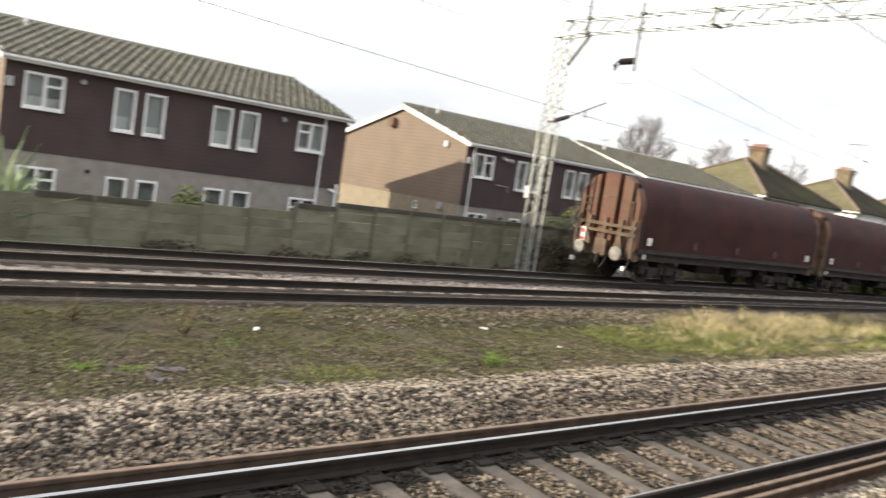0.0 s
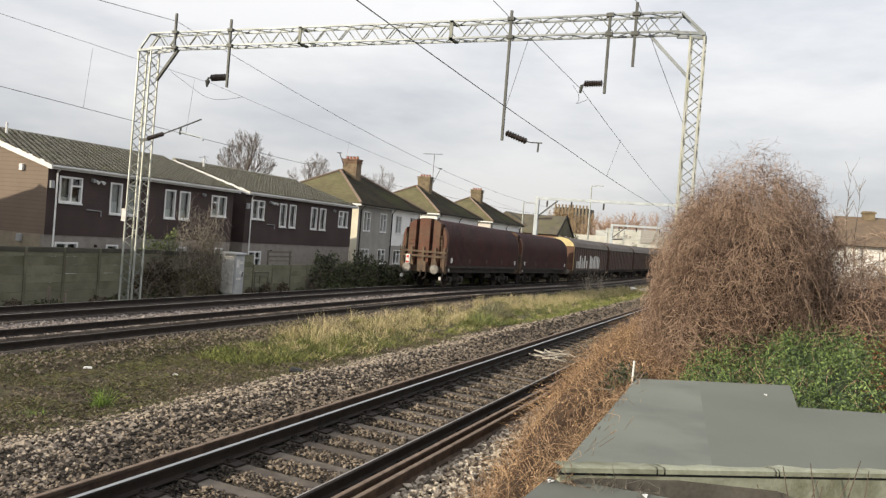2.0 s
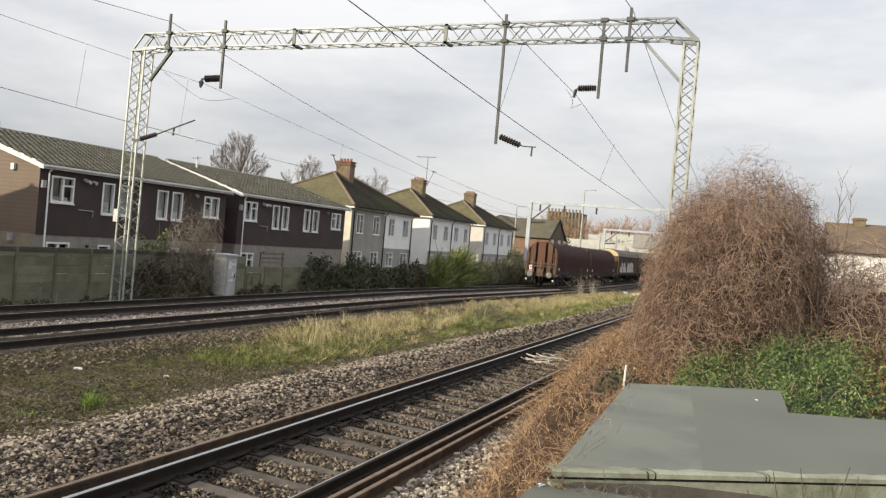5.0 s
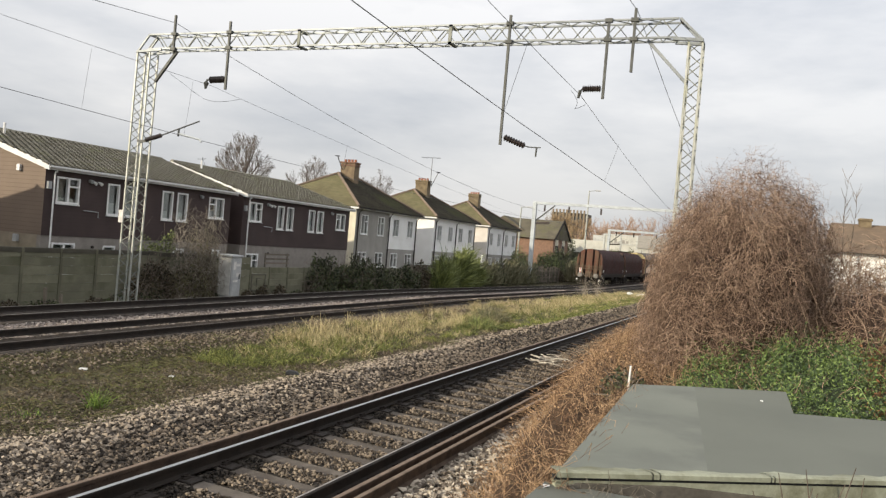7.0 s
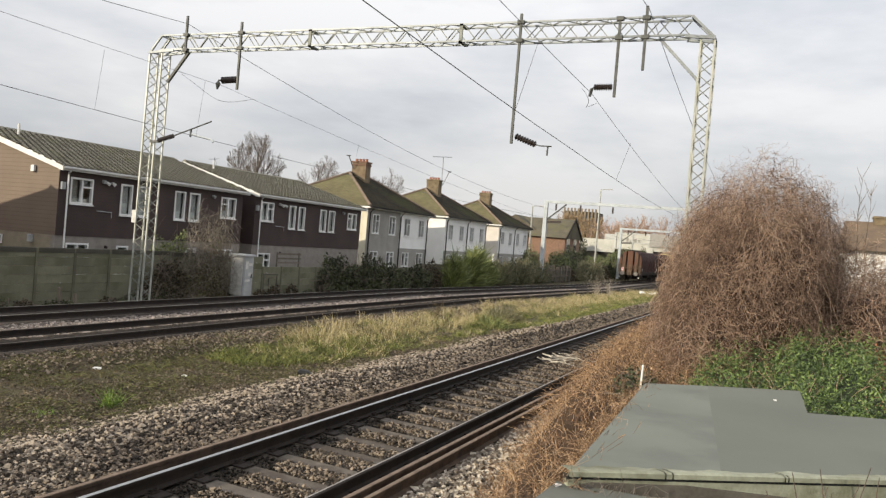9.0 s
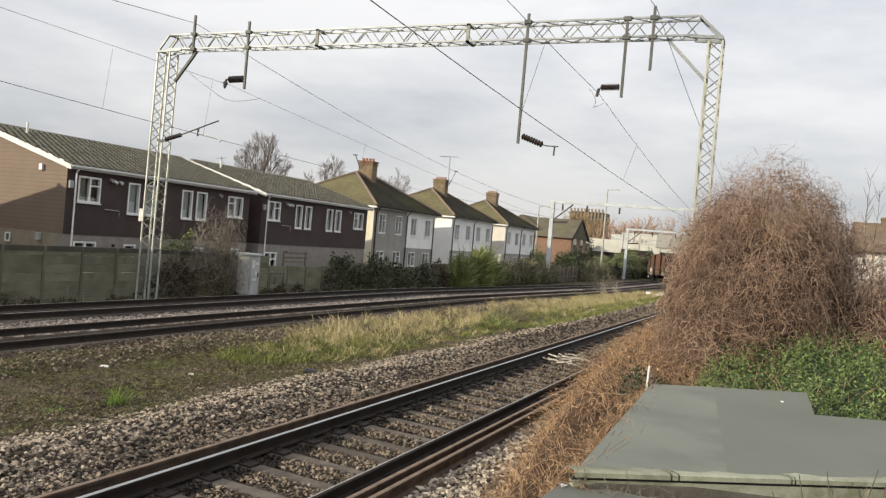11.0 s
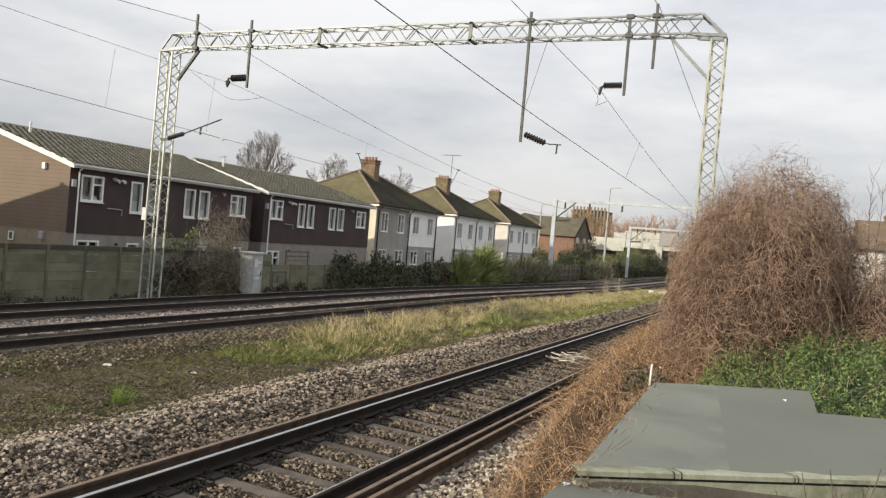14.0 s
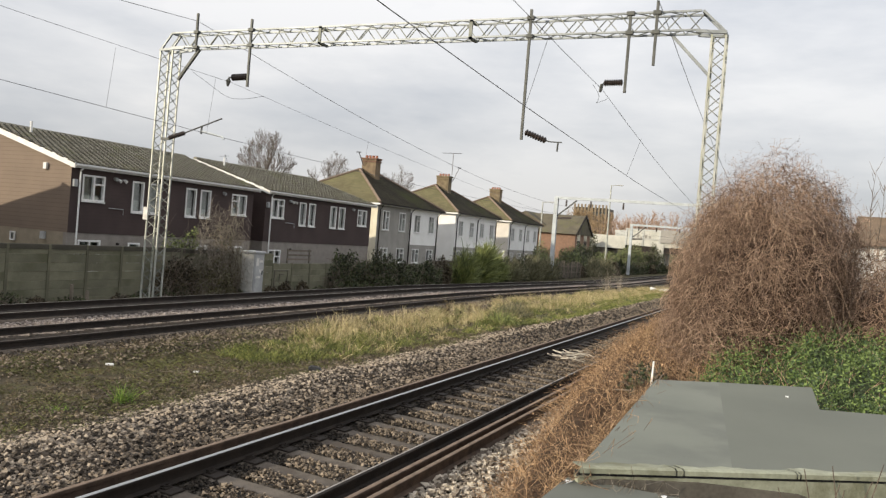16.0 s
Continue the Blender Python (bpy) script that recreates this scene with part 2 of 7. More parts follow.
M["end_sunlit"] = material("end_sunlit", (0.66, 0.55, 0.26), (0.5, 0.42, 0.22), 0.6, scale=2, fine=30, bump=0.1)
M["felt"] = material("felt", (0.16, 0.17, 0.143), (0.131, 0.14, 0.118), 0.8, scale=1.1, fine=120, bump=0.25, depth=0.003, stain=(0.122, 0.128, 0.11), stain_at=0.6)
M["felt_light"] = material("felt_light", (0.196, 0.208, 0.176), (0.162, 0.173, 0.147), 0.8, scale=1.6, fine=120, bump=0.25, depth=0.003, stain=(0.13, 0.137, 0.121), stain_at=0.58)
M["trim_green"] = material("trim_green", (0.38, 0.395, 0.3), (0.25, 0.26, 0.195), 0.75, scale=5, fine=50, bump=0.4, stain=(0.16, 0.16, 0.1), stain_at=0.54)
M["stem"] = material("stem", (0.46, 0.325, 0.238), (0.13, 0.082, 0.06), 0.85, scale=1.5, fine=25, bump=0.0, island=True, rand=1.05)
M["stem_dry"] = material("stem_dry", (0.53, 0.36, 0.215), (0.17, 0.102, 0.062), 0.9, scale=1.5, fine=25, bump=0.0, island=True, rand=1.0)
M["stem_pale"] = material("stem_pale", (0.47, 0.345, 0.25), (0.19, 0.13, 0.094), 0.85, scale=1.5, fine=25, bump=0.0, island=True, rand=0.9)
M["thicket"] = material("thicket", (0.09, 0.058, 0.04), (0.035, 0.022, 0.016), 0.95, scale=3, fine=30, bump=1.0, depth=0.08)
M["leaf"] = material("leaf", (0.17, 0.24, 0.07), (0.037, 0.066, 0.025), 0.5, scale=3, fine=12, bump=0.0, island=True, rand=0.9)
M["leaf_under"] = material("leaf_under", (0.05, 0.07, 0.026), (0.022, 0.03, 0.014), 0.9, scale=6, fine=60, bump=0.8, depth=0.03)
M["blade_ivy"] = material("blade_ivy", (0.17, 0.25, 0.075), (0.05, 0.085, 0.03), 0.6, scale=0.6, fine=10, bump=0.0, island=True, rand=0.9)
M["leaf_red"] = material("leaf_red", (0.21, 0.1, 0.045), (0.1, 0.05, 0.025), 0.7, scale=2, fine=20, bump=0.0, island=True, rand=0.8)
M["leaf_dark"] = material("leaf_dark", (0.09, 0.105, 0.046), (0.022, 0.028, 0.014), 0.7, scale=1, fine=12, bump=0.0, island=True, rand=0.9)
M["leaf_bright"] = material("leaf_bright", (0.32, 0.36, 0.125), (0.095, 0.115, 0.045), 0.6, scale=1, fine=12, bump=0.0, island=True, rand=0.9)
M["bark"] = material("bark", (0.15, 0.115, 0.09), (0.075, 0.06, 0.05), 0.9, scale=3, fine=30, bump=0.3)
M["bark_pale"] = material("bark_pale", (0.42, 0.38, 0.33), (0.26, 0.23, 0.2), 0.9, scale=3, fine=30, bump=0.3)
M["twig"] = material("twig", (0.25, 0.205, 0.165), (0.13, 0.105, 0.085), 0.9, scale=3, fine=30, bump=0.0, island=True, rand=0.5)
M["twig_tree"] = material("twig_tree", (0.2, 0.17, 0.148), (0.105, 0.09, 0.08), 0.9, scale=1, fine=10, bump=0.0, island=True, rand=0.6)
M["twig_rust"] = material("twig_rust", (0.47, 0.335, 0.25), (0.28, 0.19, 0.135), 0.9, scale=1, fine=10, bump=0.0, island=True, rand=0.6)
M["straw"] = material("straw", (0.64, 0.545, 0.315), (0.27, 0.22, 0.11), 0.9, scale=0.6, fine=10, bump=0.0, island=True, rand=0.95)
M["grass"] = material("grass", (0.27, 0.29, 0.085), (0.075, 0.092, 0.025), 0.8, scale=0.6, fine=10, bump=0.0, island=True, rand=0.95)
M["moss"] = material("moss", (0.16, 0.165, 0.06), (0.06, 0.062, 0.025), 0.9, scale=0.6, fine=10, bump=0.0, island=True, rand=0.8)
M["tuft"] = material("tuft", (0.25, 0.36, 0.06), (0.1, 0.17, 0.03), 0.7, scale=0.6, fine=10, bump=0.0, island=True, rand=0.7)
M["cabinet"] = material("cabinet", (0.46, 0.47, 0.47), (0.3, 0.31, 0.32), 0.6, scale=2, fine=30, bump=0.1)
M["block"] = material("block", (0.17, 0.15, 0.125), (0.11, 0.1, 0.085), 0.9, scale=0.4, fine=5, bump=0.2)
M["bridge"] = material("bridge", (0.56, 0.575, 0.555), (0.42, 0.43, 0.415), 0.8, scale=0.4, fine=6, bump=0.2, stain=(0.34, 0.345, 0.33), stain_at=0.58)
M["cable"] = material("cable", (0.03, 0.03, 0.03), (0.015, 0.015, 0.015), 0.6, scale=6, fine=40, bump=0.1)
M["plastic_dull"] = material("plastic_dull", (0.13, 0.115, 0.125), (0.075, 0.067, 0.07), 0.55, scale=5, fine=40, bump=0.3, stain=(0.09, 0.075, 0.05), stain_at=0.6)
M["stone_pink"] = material("stone_pink", (0.42, 0.367, 0.33), (0.18, 0.152, 0.135), 0.9, scale=2.2, fine=90, bump=0.4, island=True, rand=0.75)
M["bark_white"] = material("bark_white", (0.62, 0.57, 0.48), (0.4, 0.36, 0.3), 0.85, scale=3, fine=30, bump=0.2)
M["wall_fleck"] = material("wall_fleck", (0.75, 0.74, 0.7), (0.35, 0.33, 0.26), 0.8, scale=2, fine=12, bump=0.0, island=True, rand=0.8)
M["stone_brown"] = material("stone_brown", (0.225, 0.185, 0.135), (0.055, 0.043, 0.032), 0.9, scale=2.2, fine=90, bump=0.4, island=True, rand=1.0)
M["stone_edge"] = material("stone_edge", (0.29, 0.235, 0.175), (0.06, 0.047, 0.035), 0.9, scale=2.2, fine=90, bump=0.4, island=True, rand=1.0)
M["clod"] = material("clod", (0.17, 0.135, 0.08), (0.04, 0.033, 0.021), 0.95, scale=2.2, fine=60, bump=0.5, island=True, rand=0.9)
M["sleeper_far"] = material("sleeper_far", (0.075, 0.06, 0.048), (0.035, 0.028, 0.023), 0.93, scale=3, fine=50, bump=0.5, rand=0.3)
M["rail_spare"] = material("rail_spare", (0.12, 0.082, 0.058), (0.05, 0.034, 0.025), 0.85, 0.1, scale=5, fine=80, bump=0.4)
M["rail_head"] = material("rail_head", (0.26, 0.19, 0.14), (0.14, 0.098, 0.07), 0.7, 0.2, scale=5, fine=80, bump=0.2)
M["galv_lace"] = material("galv_lace", (0.24, 0.25, 0.23), (0.13, 0.14, 0.12), 0.6, 0.3, scale=2.5, fine=50, bump=0.1)
M["leaf_brown"] = material("leaf_brown", (0.105, 0.085, 0.05), (0.032, 0.028, 0.017), 0.8, scale=1, fine=12, bump=0.0, island=True, rand=0.9)
M["leaf_olive"] = material("leaf_olive", (0.2, 0.185, 0.098), (0.062, 0.058, 0.032), 0.8, scale=1, fine=12, bump=0.0, island=True, rand=0.9)
# dead growth in a dark tone, shade under the stems included
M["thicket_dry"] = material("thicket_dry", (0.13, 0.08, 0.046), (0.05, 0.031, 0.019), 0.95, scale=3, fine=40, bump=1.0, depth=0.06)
M["dead"] = material("dead", (0.2, 0.155, 0.085), (0.075, 0.057, 0.033), 0.9, scale=1.5, fine=25, bump=0.0, island=True, rand=0.9)
M["galv_pale"] = material("galv_pale", (0.5, 0.545, 0.575), (0.37, 0.405, 0.43), 0.6, 0.1, scale=1.5, fine=30, bump=0.1)
M["twig_grey"] = material("twig_grey", (0.34, 0.3, 0.24), (0.13, 0.11, 0.085), 0.9, scale=3, fine=30, bump=0.0, island=True, rand=0.8)
M["tile_brown"] = material("tile_brown", (0.2, 0.14, 0.09), (0.13, 0.095, 0.065), 0.9, scale=2, fine=18, bump=0.4)
M["board_drab"] = material("board_drab", (0.16, 0.145, 0.12), (0.09, 0.08, 0.066), 0.9, scale=3, fine=40, bump=0.3)
M["leaf_reed"] = material("leaf_reed", (0.26, 0.245, 0.15), (0.09, 0.09, 0.05), 0.8, scale=1, fine=12, bump=0.0, island=True, rand=0.9)
M["stone_pale"] = material("stone_pale", (0.52, 0.46, 0.375), (0.15, 0.125, 0.1), 0.9, scale=2.2, fine=90, bump=0.4, island=True, rand=0.95)
M["stalk_pale"] = material("stalk_pale", (0.5, 0.45, 0.38), (0.28, 0.24, 0.19), 0.9, scale=0.6, fine=10, bump=0.0, island=True, rand=0.8)
M["galv_boom"] = material("galv_boom", (0.3, 0.325, 0.34), (0.16, 0.175, 0.185), 0.5, 0.4, scale=1.5, fine=40, bump=0.1)
M["stone_shaded"] = material("stone_shaded", (0.235, 0.19, 0.145), (0.034, 0.027, 0.021), 0.9, scale=2.2, fine=90, bump=0.4, island=True, rand=1.15)
M["brick_pale"] = boards(material("brick_pale", (0.33, 0.28, 0.21), (0.245, 0.207, 0.155), 0.9, scale=2.5, fine=45, bump=0.3), 0.075, 0.3, dark=0.9)
# dark tone puts shade into channels and roll sides; the green stain is moss
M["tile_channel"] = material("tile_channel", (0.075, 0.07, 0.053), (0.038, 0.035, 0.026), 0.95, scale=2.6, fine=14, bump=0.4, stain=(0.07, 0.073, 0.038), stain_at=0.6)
M["stone_rail_shadow"] = material("stone_rail_shadow", (0.06, 0.05, 0.04), (0.014, 0.012, 0.01), 0.85, scale=2.2, fine=90, bump=0.4, island=True, rand=0.9, spec=0.2)
M["brick_mixed"] = boards(material("brick_mixed", (0.25, 0.19, 0.12), (0.15, 0.11, 0.075), 0.9, scale=3, fine=24, bump=0.3), 0.075, 0.3, dark=0.8)
M["blade_green"] = material("blade_green", (0.3, 0.38, 0.2), (0.14, 0.2, 0.09), 0.6, scale=1, fine=12, bump=0.0, island=True, rand=0.7)




# ---- building helpers ----
class Geo:
    """Collects vertices and faces of one mesh."""

    def __init__(self):
        self.v, self.f, self.n = [], [], 0

    def add(self, verts, faces):
        k = self.n
        self.v.extend(tuple(p) for p in verts)
        self.f.extend(tuple(i + k for i in q) for q in faces)
        self.n += len(verts)
        return self

    def box(self, x0, x1, y0, y1, z0, z1):
        return self.add([(x0, y0, z0), (x1, y0, z0), (x1, y1, z0), (x0, y1, z0), (x0, y0, z1), (x1, y0, z1), (x1, y1, z1), (x0, y1, z1)],
                        [(0, 3, 2, 1), (4, 5, 6, 7), (0, 1, 5, 4), (1, 2, 6, 5), (2, 3, 7, 6), (3, 0, 4, 7)])

    def cbox(self, x0, x1, y0, y1, z0, z1, c):
        """A box with its top edges chamfered by c."""
        return self.add([(x0, y0, z0), (x1, y0, z0), (x1, y1, z0), (x0, y1, z0), (x0, y0, z1 - c), (x1, y0, z1 - c), (x1, y1, z1 - c), (x0, y1, z1 - c),
                         (x0 + c, y0 + c, z1), (x1 - c, y0 + c, z1), (x1 - c, y1 - c, z1), (x0 + c, y1 - c, z1)],
                        [(0, 3, 2, 1), (8, 9, 10, 11), (0, 1, 5, 4), (1, 2, 6, 5), (2, 3, 7, 6), (3, 0, 4, 7), (4, 5, 9, 8), (5, 6, 10, 9), (6, 7, 11, 10), (7, 4, 8, 11)])

    def beam(self, a, b, w, h=None):
        """A square bar from a to b."""
        a, b, h = Vector(a), Vector(b), h or w
        d = (b - a).normalized()
        up = Vector((0, 0, 1)) if abs(d.z) < 0.95 else Vector((0, 1, 0))
        s = d.cross(up).normalized()
        u = s.cross(d)
        ring = [s * w / 2 + u * h / 2, -s * w / 2 + u * h / 2, -s * w / 2 - u * h / 2, s * w / 2 - u * h / 2]
        return self.add([a + r for r in ring] + [b + r for r in ring], [(0, 1, 2, 3), (7, 6, 5, 4)] + [(i, i + 4, (i + 1) % 4 + 4, (i + 1) % 4) for i in range(4)])

    def tube(self, pts, radii, sides=6, cap=True):
        pts = [Vector(p) for p in pts]
        if isinstance(radii, (int, float)):
            radii = [radii] * len(pts)
        vs, fs = [], []
        for i, p in enumerate(pts):
            d = (pts[min(i + 1, len(pts) - 1)] - pts[max(i - 1, 0)]).normalized()
            up = Vector((0, 0, 1)) if abs(d.z) < 0.9 else Vector((1, 0, 0))
            s = d.cross(up).normalized()
            u = s.cross(d)
            vs += [p + (s * math.cos(k * 6.2832 / sides) + u * math.sin(k * 6.2832 / sides)) * radii[i] for k in range(sides)]
        for i in range(len(pts) - 1):
            for k in range(sides):
                a, b = i * sides + k, i * sides + (k + 1) % sides
                fs.append((a, b, b + sides, a + sides))
        if cap:
            fs += [tuple(range(sides - 1, -1, -1)), tuple(range(len(vs) - sides, len(vs)))]
        return self.add(vs, fs)

    def extrude(self, profile, axis, a, b):
        """A closed profile pushed from a to b along 'x' or 'y'; profile holds the two other coordinates, z last."""
        k = len(profile)
        mk = (lambda t, p: (p[0], t, p[1])) if axis == 'y' else (lambda t, p: (t, p[0], p[1]))
        return self.add([mk(a, p) for p in profile] + [mk(b, p) for p in profile],
                        [tuple(range(k)), tuple(range(2 * k - 1, k - 1, -1))] + [(i, i + k, (i + 1) % k + k, (i + 1) % k) for i in range(k)])

    def mesh(self, name, mat, smooth=False):
        me = bpy.data.meshes.new(name)
        me.from_pydata(self.v, [], self.f)
        me.materials.append(mat)
        if smooth:
            me.polygons.foreach_set("use_smooth", [True] * len(me.polygons))
        me.update()
        return me


def fix_normals(me):
    bm = bmesh.new()
    bm.from_mesh(me)
    bmesh.ops.recalc_face_normals(bm, faces=bm.faces)
    bm.to_mesh(me)
    bm.free()


def part(name, geo, mat, parent, label="", at=None, smooth=False, kind=""):
    """Links a Geo (or a ready mesh) as one mesh object under a thing or a part."""
    me = geo.mesh(name, mat, smooth) if isinstance(geo, Geo) else geo
    if isinstance(geo, Geo) and len(me.polygons) < 4000:
        fix_normals(me)
    ob = new(name, me)
    ob.parent = parent
    if at is not None:
        ob.matrix_basis = at
    return tagged(ob, label=label, kind=kind)


def thing(name, label, category, at=None, group="", kind=""):
    ob = new(name)
    ob.empty_display_size = 0.1
    if at is not None:
        ob.matrix_basis = at
    return tagged(ob, label, category, group, kind)


def solid(name, geo, mat, label, category="", at=None, group="", kind="", smooth=False):
    me = geo.mesh(name, mat, smooth)
    if len(me.polygons) < 4000:
        fix_normals(me)
    ob = new(name, me)
    if at is not None:
        ob.matrix_basis = at
    return tagged(ob, label, category, group, kind)


def lerp(x, table):
    for (a, u), (b, w) in zip(table, table[1:]):
        if x <= b:
            k = max(0.0, min(1.0, (x - a) / (b - a)))
            return u + (w - u) * k
    return table[-1][1]


GROUND = [(-60, -0.7), (-27, -0.7), (-24, -0.6), (-21.2, -0.5), (-20.6, -0.24), (-13.3, -0.24), (-12.6, -0.36), (-9.6, -0.36), (-9.0, -0.3), (-7.9, 0.01), (-7.15, -0.15), (-6.5, -0.16), (-6.1, -0.16),
          (-4.4, -0.205), (-3.4, -0.215), (-3.0, -0.3), (-2.3, 0.1), (-1.4, 0.7), (-0.4, 1.05), (3, 1.15), (30, 1.2)]


DIP = [(-40, 0.0), (38, 0.0), (78, -0.42), (250, -0.42)]          # the line falls away gently beyond the first gantry
DIP_SIDE = [(-22.2, 0.0), (-20.9, 1.0), (-13.3, 1.0), (-7.6, 0.0)]


def fall_away(x, y):
    return lerp(y, DIP) * lerp(x, DIP_SIDE)


def ground_z(x, y):
    bump = 0.05 * noise.noise((x * 0.5, y * 0.35, 0)) + 0.025 * noise.noise((x * 1.7, y * 1.4, 3))
    return lerp(x, GROUND) + fall_away(x, y) + bump * (0.25 if -21 < x < -13 or -7 < x < -3.3 else 1.0)


# ---- ground ----
def strip(name, xs, y0, y1, dy, mat, label, lift=0.0):
    ys = np.arange(y0, y1 + dy * 0.5, dy)
    g = Geo()
    g.add([(x, y, ground_z(x, y) + lift) for y in ys for x in xs],
          [(j * len(xs) + i, j * len(xs) + i + 1, (j + 1) * len(xs) + i + 1, (j + 1) * len(xs) + i) for j in range(len(ys) - 1) for i in range(len(xs) - 1)])
    return solid(name, g, mat, label, kind="structure", smooth=True)


far = Geo().box(-2500, 2500, -2500, 2500, -1.2, -0.95)
solid("ground", far, M["field"], "dull brown-green ground reaching the horizon", kind="structure")
strip("ground_gardens", [-60, -45, -30, -27, -24.5, -23], -30, 200, 5.0, M["field"], "dark garden soil behind the boundary fence")
strip("ground_cess", list(np.linspace(-23, -20.7, 6)), -30, 200, 0.8, M["earth"], "dark dirt beside the far track and fence")
strip("trackbed_outer", list(np.linspace(-20.7, -17.9, 12)), -30, 200, 0.8, M["ballast_dark"], "oil-darkened ballast bed under the far track")
strip("trackbed_middle", list(np.linspace(-17.9, -16.05, 8)), -30, 200, 0.8, M["ballast_far"], "pinkish grey ballast between the far tracks")
strip("trackbed_inner", list(np.linspace(-16.05, -14.2, 8)), -30, 200, 0.8, M["ballast_dark"], "oil-darkened ballast bed under the middle track")
strip("trackbed_edge", list(np.linspace(-14.2, -13.2, 5)), -30, 200, 0.8, M["earth"], "brown earth edge beside the far ballast")
strip("ground_verge", list(np.linspace(-13.2, -9.4, 26)), -25, 150, 0.3, M["earth"], "bare brown earth verge with moss patches")
strip("trackbed_near", list(np.linspace(-9.4, -2.9, 40)), -25, 150, 0.4, M["ballast"], "near ballast bed coloured dark for shade between the stones")
strip("ground_bank", list(np.linspace(-2.9, 4.0, 24)) + [8, 16, 40], -25, 150, 0.8, M["earth"], "earth bank rising beside the near track")

# ---- tracks ----
RAIL = [(-0.07, -0.159), (0.07, -0.159), (0.07, -0.148), (0.016, -0.128), (0.011, -0.05), (0.035, -0.038), (0.035, -0.008), (0.027, 0.0), (-0.027, 0.0),
        (-0.035, -0.008), (-0.035, -0.038), (-0.011, -0.05), (-0.016, -0.128), (-0.07, -0.148)]


def rail_part(parent, x, y0, y1, top, band):
    ys = [y0, 38, 78, y1]
    zs = [0.0 if x > -5 else fall_away(x, y) for y in ys]
    geos = []
    for prof in (RAIL, [(-0.026, -0.001), (0.026 + band, -0.001), (0.026 + band, 0.0015), (-0.026, 0.0015)]):
        k, g = len(prof), Geo()
        g.add([(p[0], y, p[1] + z) for y, z in zip(ys, zs) for p in prof],
              [(j * k + i, j * k + (i + 1) % k, (j + 1) * k + (i + 1) % k, (j + 1) * k + i) for j in range(3) for i in range(k)] + [tuple(range(k)), tuple(range(4 * k - 1, 3 * k - 1, -1))])
        geos.append(g)
    r = part("rail", geos[0], M["rail_rust"], parent, "rust-brown steel rail", pose(x, 0, 0))
    part("running_band", geos[1], M[top], r, "polished steel running surface")
    return r


def sleeper_mesh(mat):
    g = Geo()
    prof = [(-0.14, -0.36), (0.14, -0.36), (0.14, -0.2), (0.115, -0.168), (-0.115, -0.168), (-0.14, -0.2)]
    k = len(prof)
    xs = [-1.25, -1.22, -0.95, -0.55, 0.55, 0.95, 1.22, 1.25]
    dz = [-0.03, 0, 0, -0.018, -0.018, 0, 0, -0.03]
    g.add([(x, p[0], p[1] + (d if p[1] > -0.3 else 0)) for x, d in zip(xs, dz) for p in prof],
          [(i * k + j, (i + 1) * k + j, (i + 1) * k + (j + 1) % k, i * k + (j + 1) % k) for i in range(len(xs) - 1) for j in range(k)] + [tuple(range(k)), tuple(range(len(xs) * k - 1, len(xs) * k - k - 1, -1))])
    me = g.mesh("sleeper", mat)
    fix_normals(me)
    return me


def clip_mesh():
    g = Geo()
    for s in (-1, 1):
        g.cbox(s * 0.105 - 0.03, s * 0.105 + 0.03, -0.06, 0.06, -0.17, -0.135, 0.01)
        g.tube([(s * 0.06, -0.04, -0.135), (s * 0.11, -0.05, -0.115), (s * 0.13, 0.0, -0.12), (s * 0.11, 0.05, -0.115), (s * 0.06, 0.03, -0.135)], 0.009, 5)
    # wide dark plate added to darken the sleeper where the rail shades it
    g.cbox(-0.19, 0.26, -0.11, 0.11, -0.175, -0.155, 0.008)
    me = g.mesh("rail_clip", M["rail_rust"])
    fix_normals(me)
    return me


SLEEPER, SLEEPER_FAR, CLIP = sleeper_mesh(M["sleeper"]), sleeper_mesh(M["sleeper_far"]), clip_mesh()


def railway_track(xl, xr, y0, y1, s0, s1, label, near, at=None, outer=False):
    t = thing("railway_track", label, "railway track", at, kind="structure")
    for x, band in ((xl, 0.0), (xr, -0.03)):
        rail_part(t, x, y0, y1, "rail_top" if near and x == xl else "rail_worn" if near or outer else "rail_dull", band if near else 0.0)
    y, xc = s0, (xl + xr) / 2
    while y < s1:
        s = part("sleeper", SLEEPER if near else SLEEPER_FAR, None, t, at=pose(xc, y, 0 if near else -0.06 + fall_away(xc, y), 0, 0, random.uniform(-0.6, 0.6)))
        if near and y < 22:
            for x in (xl, xr):
                part("rail_clip", CLIP, None, s, at=pose(x - xc, 0, 0))
        y += 0.69 + random.uniform(-0.015, 0.015)
    return t


railway_track(-1.54, 0.09, -25, 150, 1.0, 58, "single near track of concrete sleepers with one polished rail", True, pose(-4.5, 0, 0.0, 0, 1.8, 0.15))
railway_track(-15.9, -14.395, -30, 200, 2.0, 75, "rusty running track on grey ballast beside the grass verge", False)
railway_track(-19.58, -18.075, -30, 200, 2.0, 75, "rusty far track below the boundary fence", False, outer=True)
# spare rails laid along both sides of the near track
for x, z, y1 in ((-6.34, 0.05, 70), (-4.115, 0.0, 46), (-3.935, 0.0, 44)):
    sr = thing("spare_rail", "rusty brown spare rail laid beside the near track", "rail", pose(x, 0, z, 0, 0, 0.15 if x < -5 else 0.0), "spare rails")
    part("rail_body", Geo().extrude(RAIL, 'y', -25, y1), M["rail_spare"], sr)
    part("rail_head", Geo().extrude([(-0.03, -0.002), (0.03, -0.002), (0.026, 0.0015), (-0.026, 0.0015)], 'y', -25, y1), M["rail_head"], sr, "paler worn rail head")

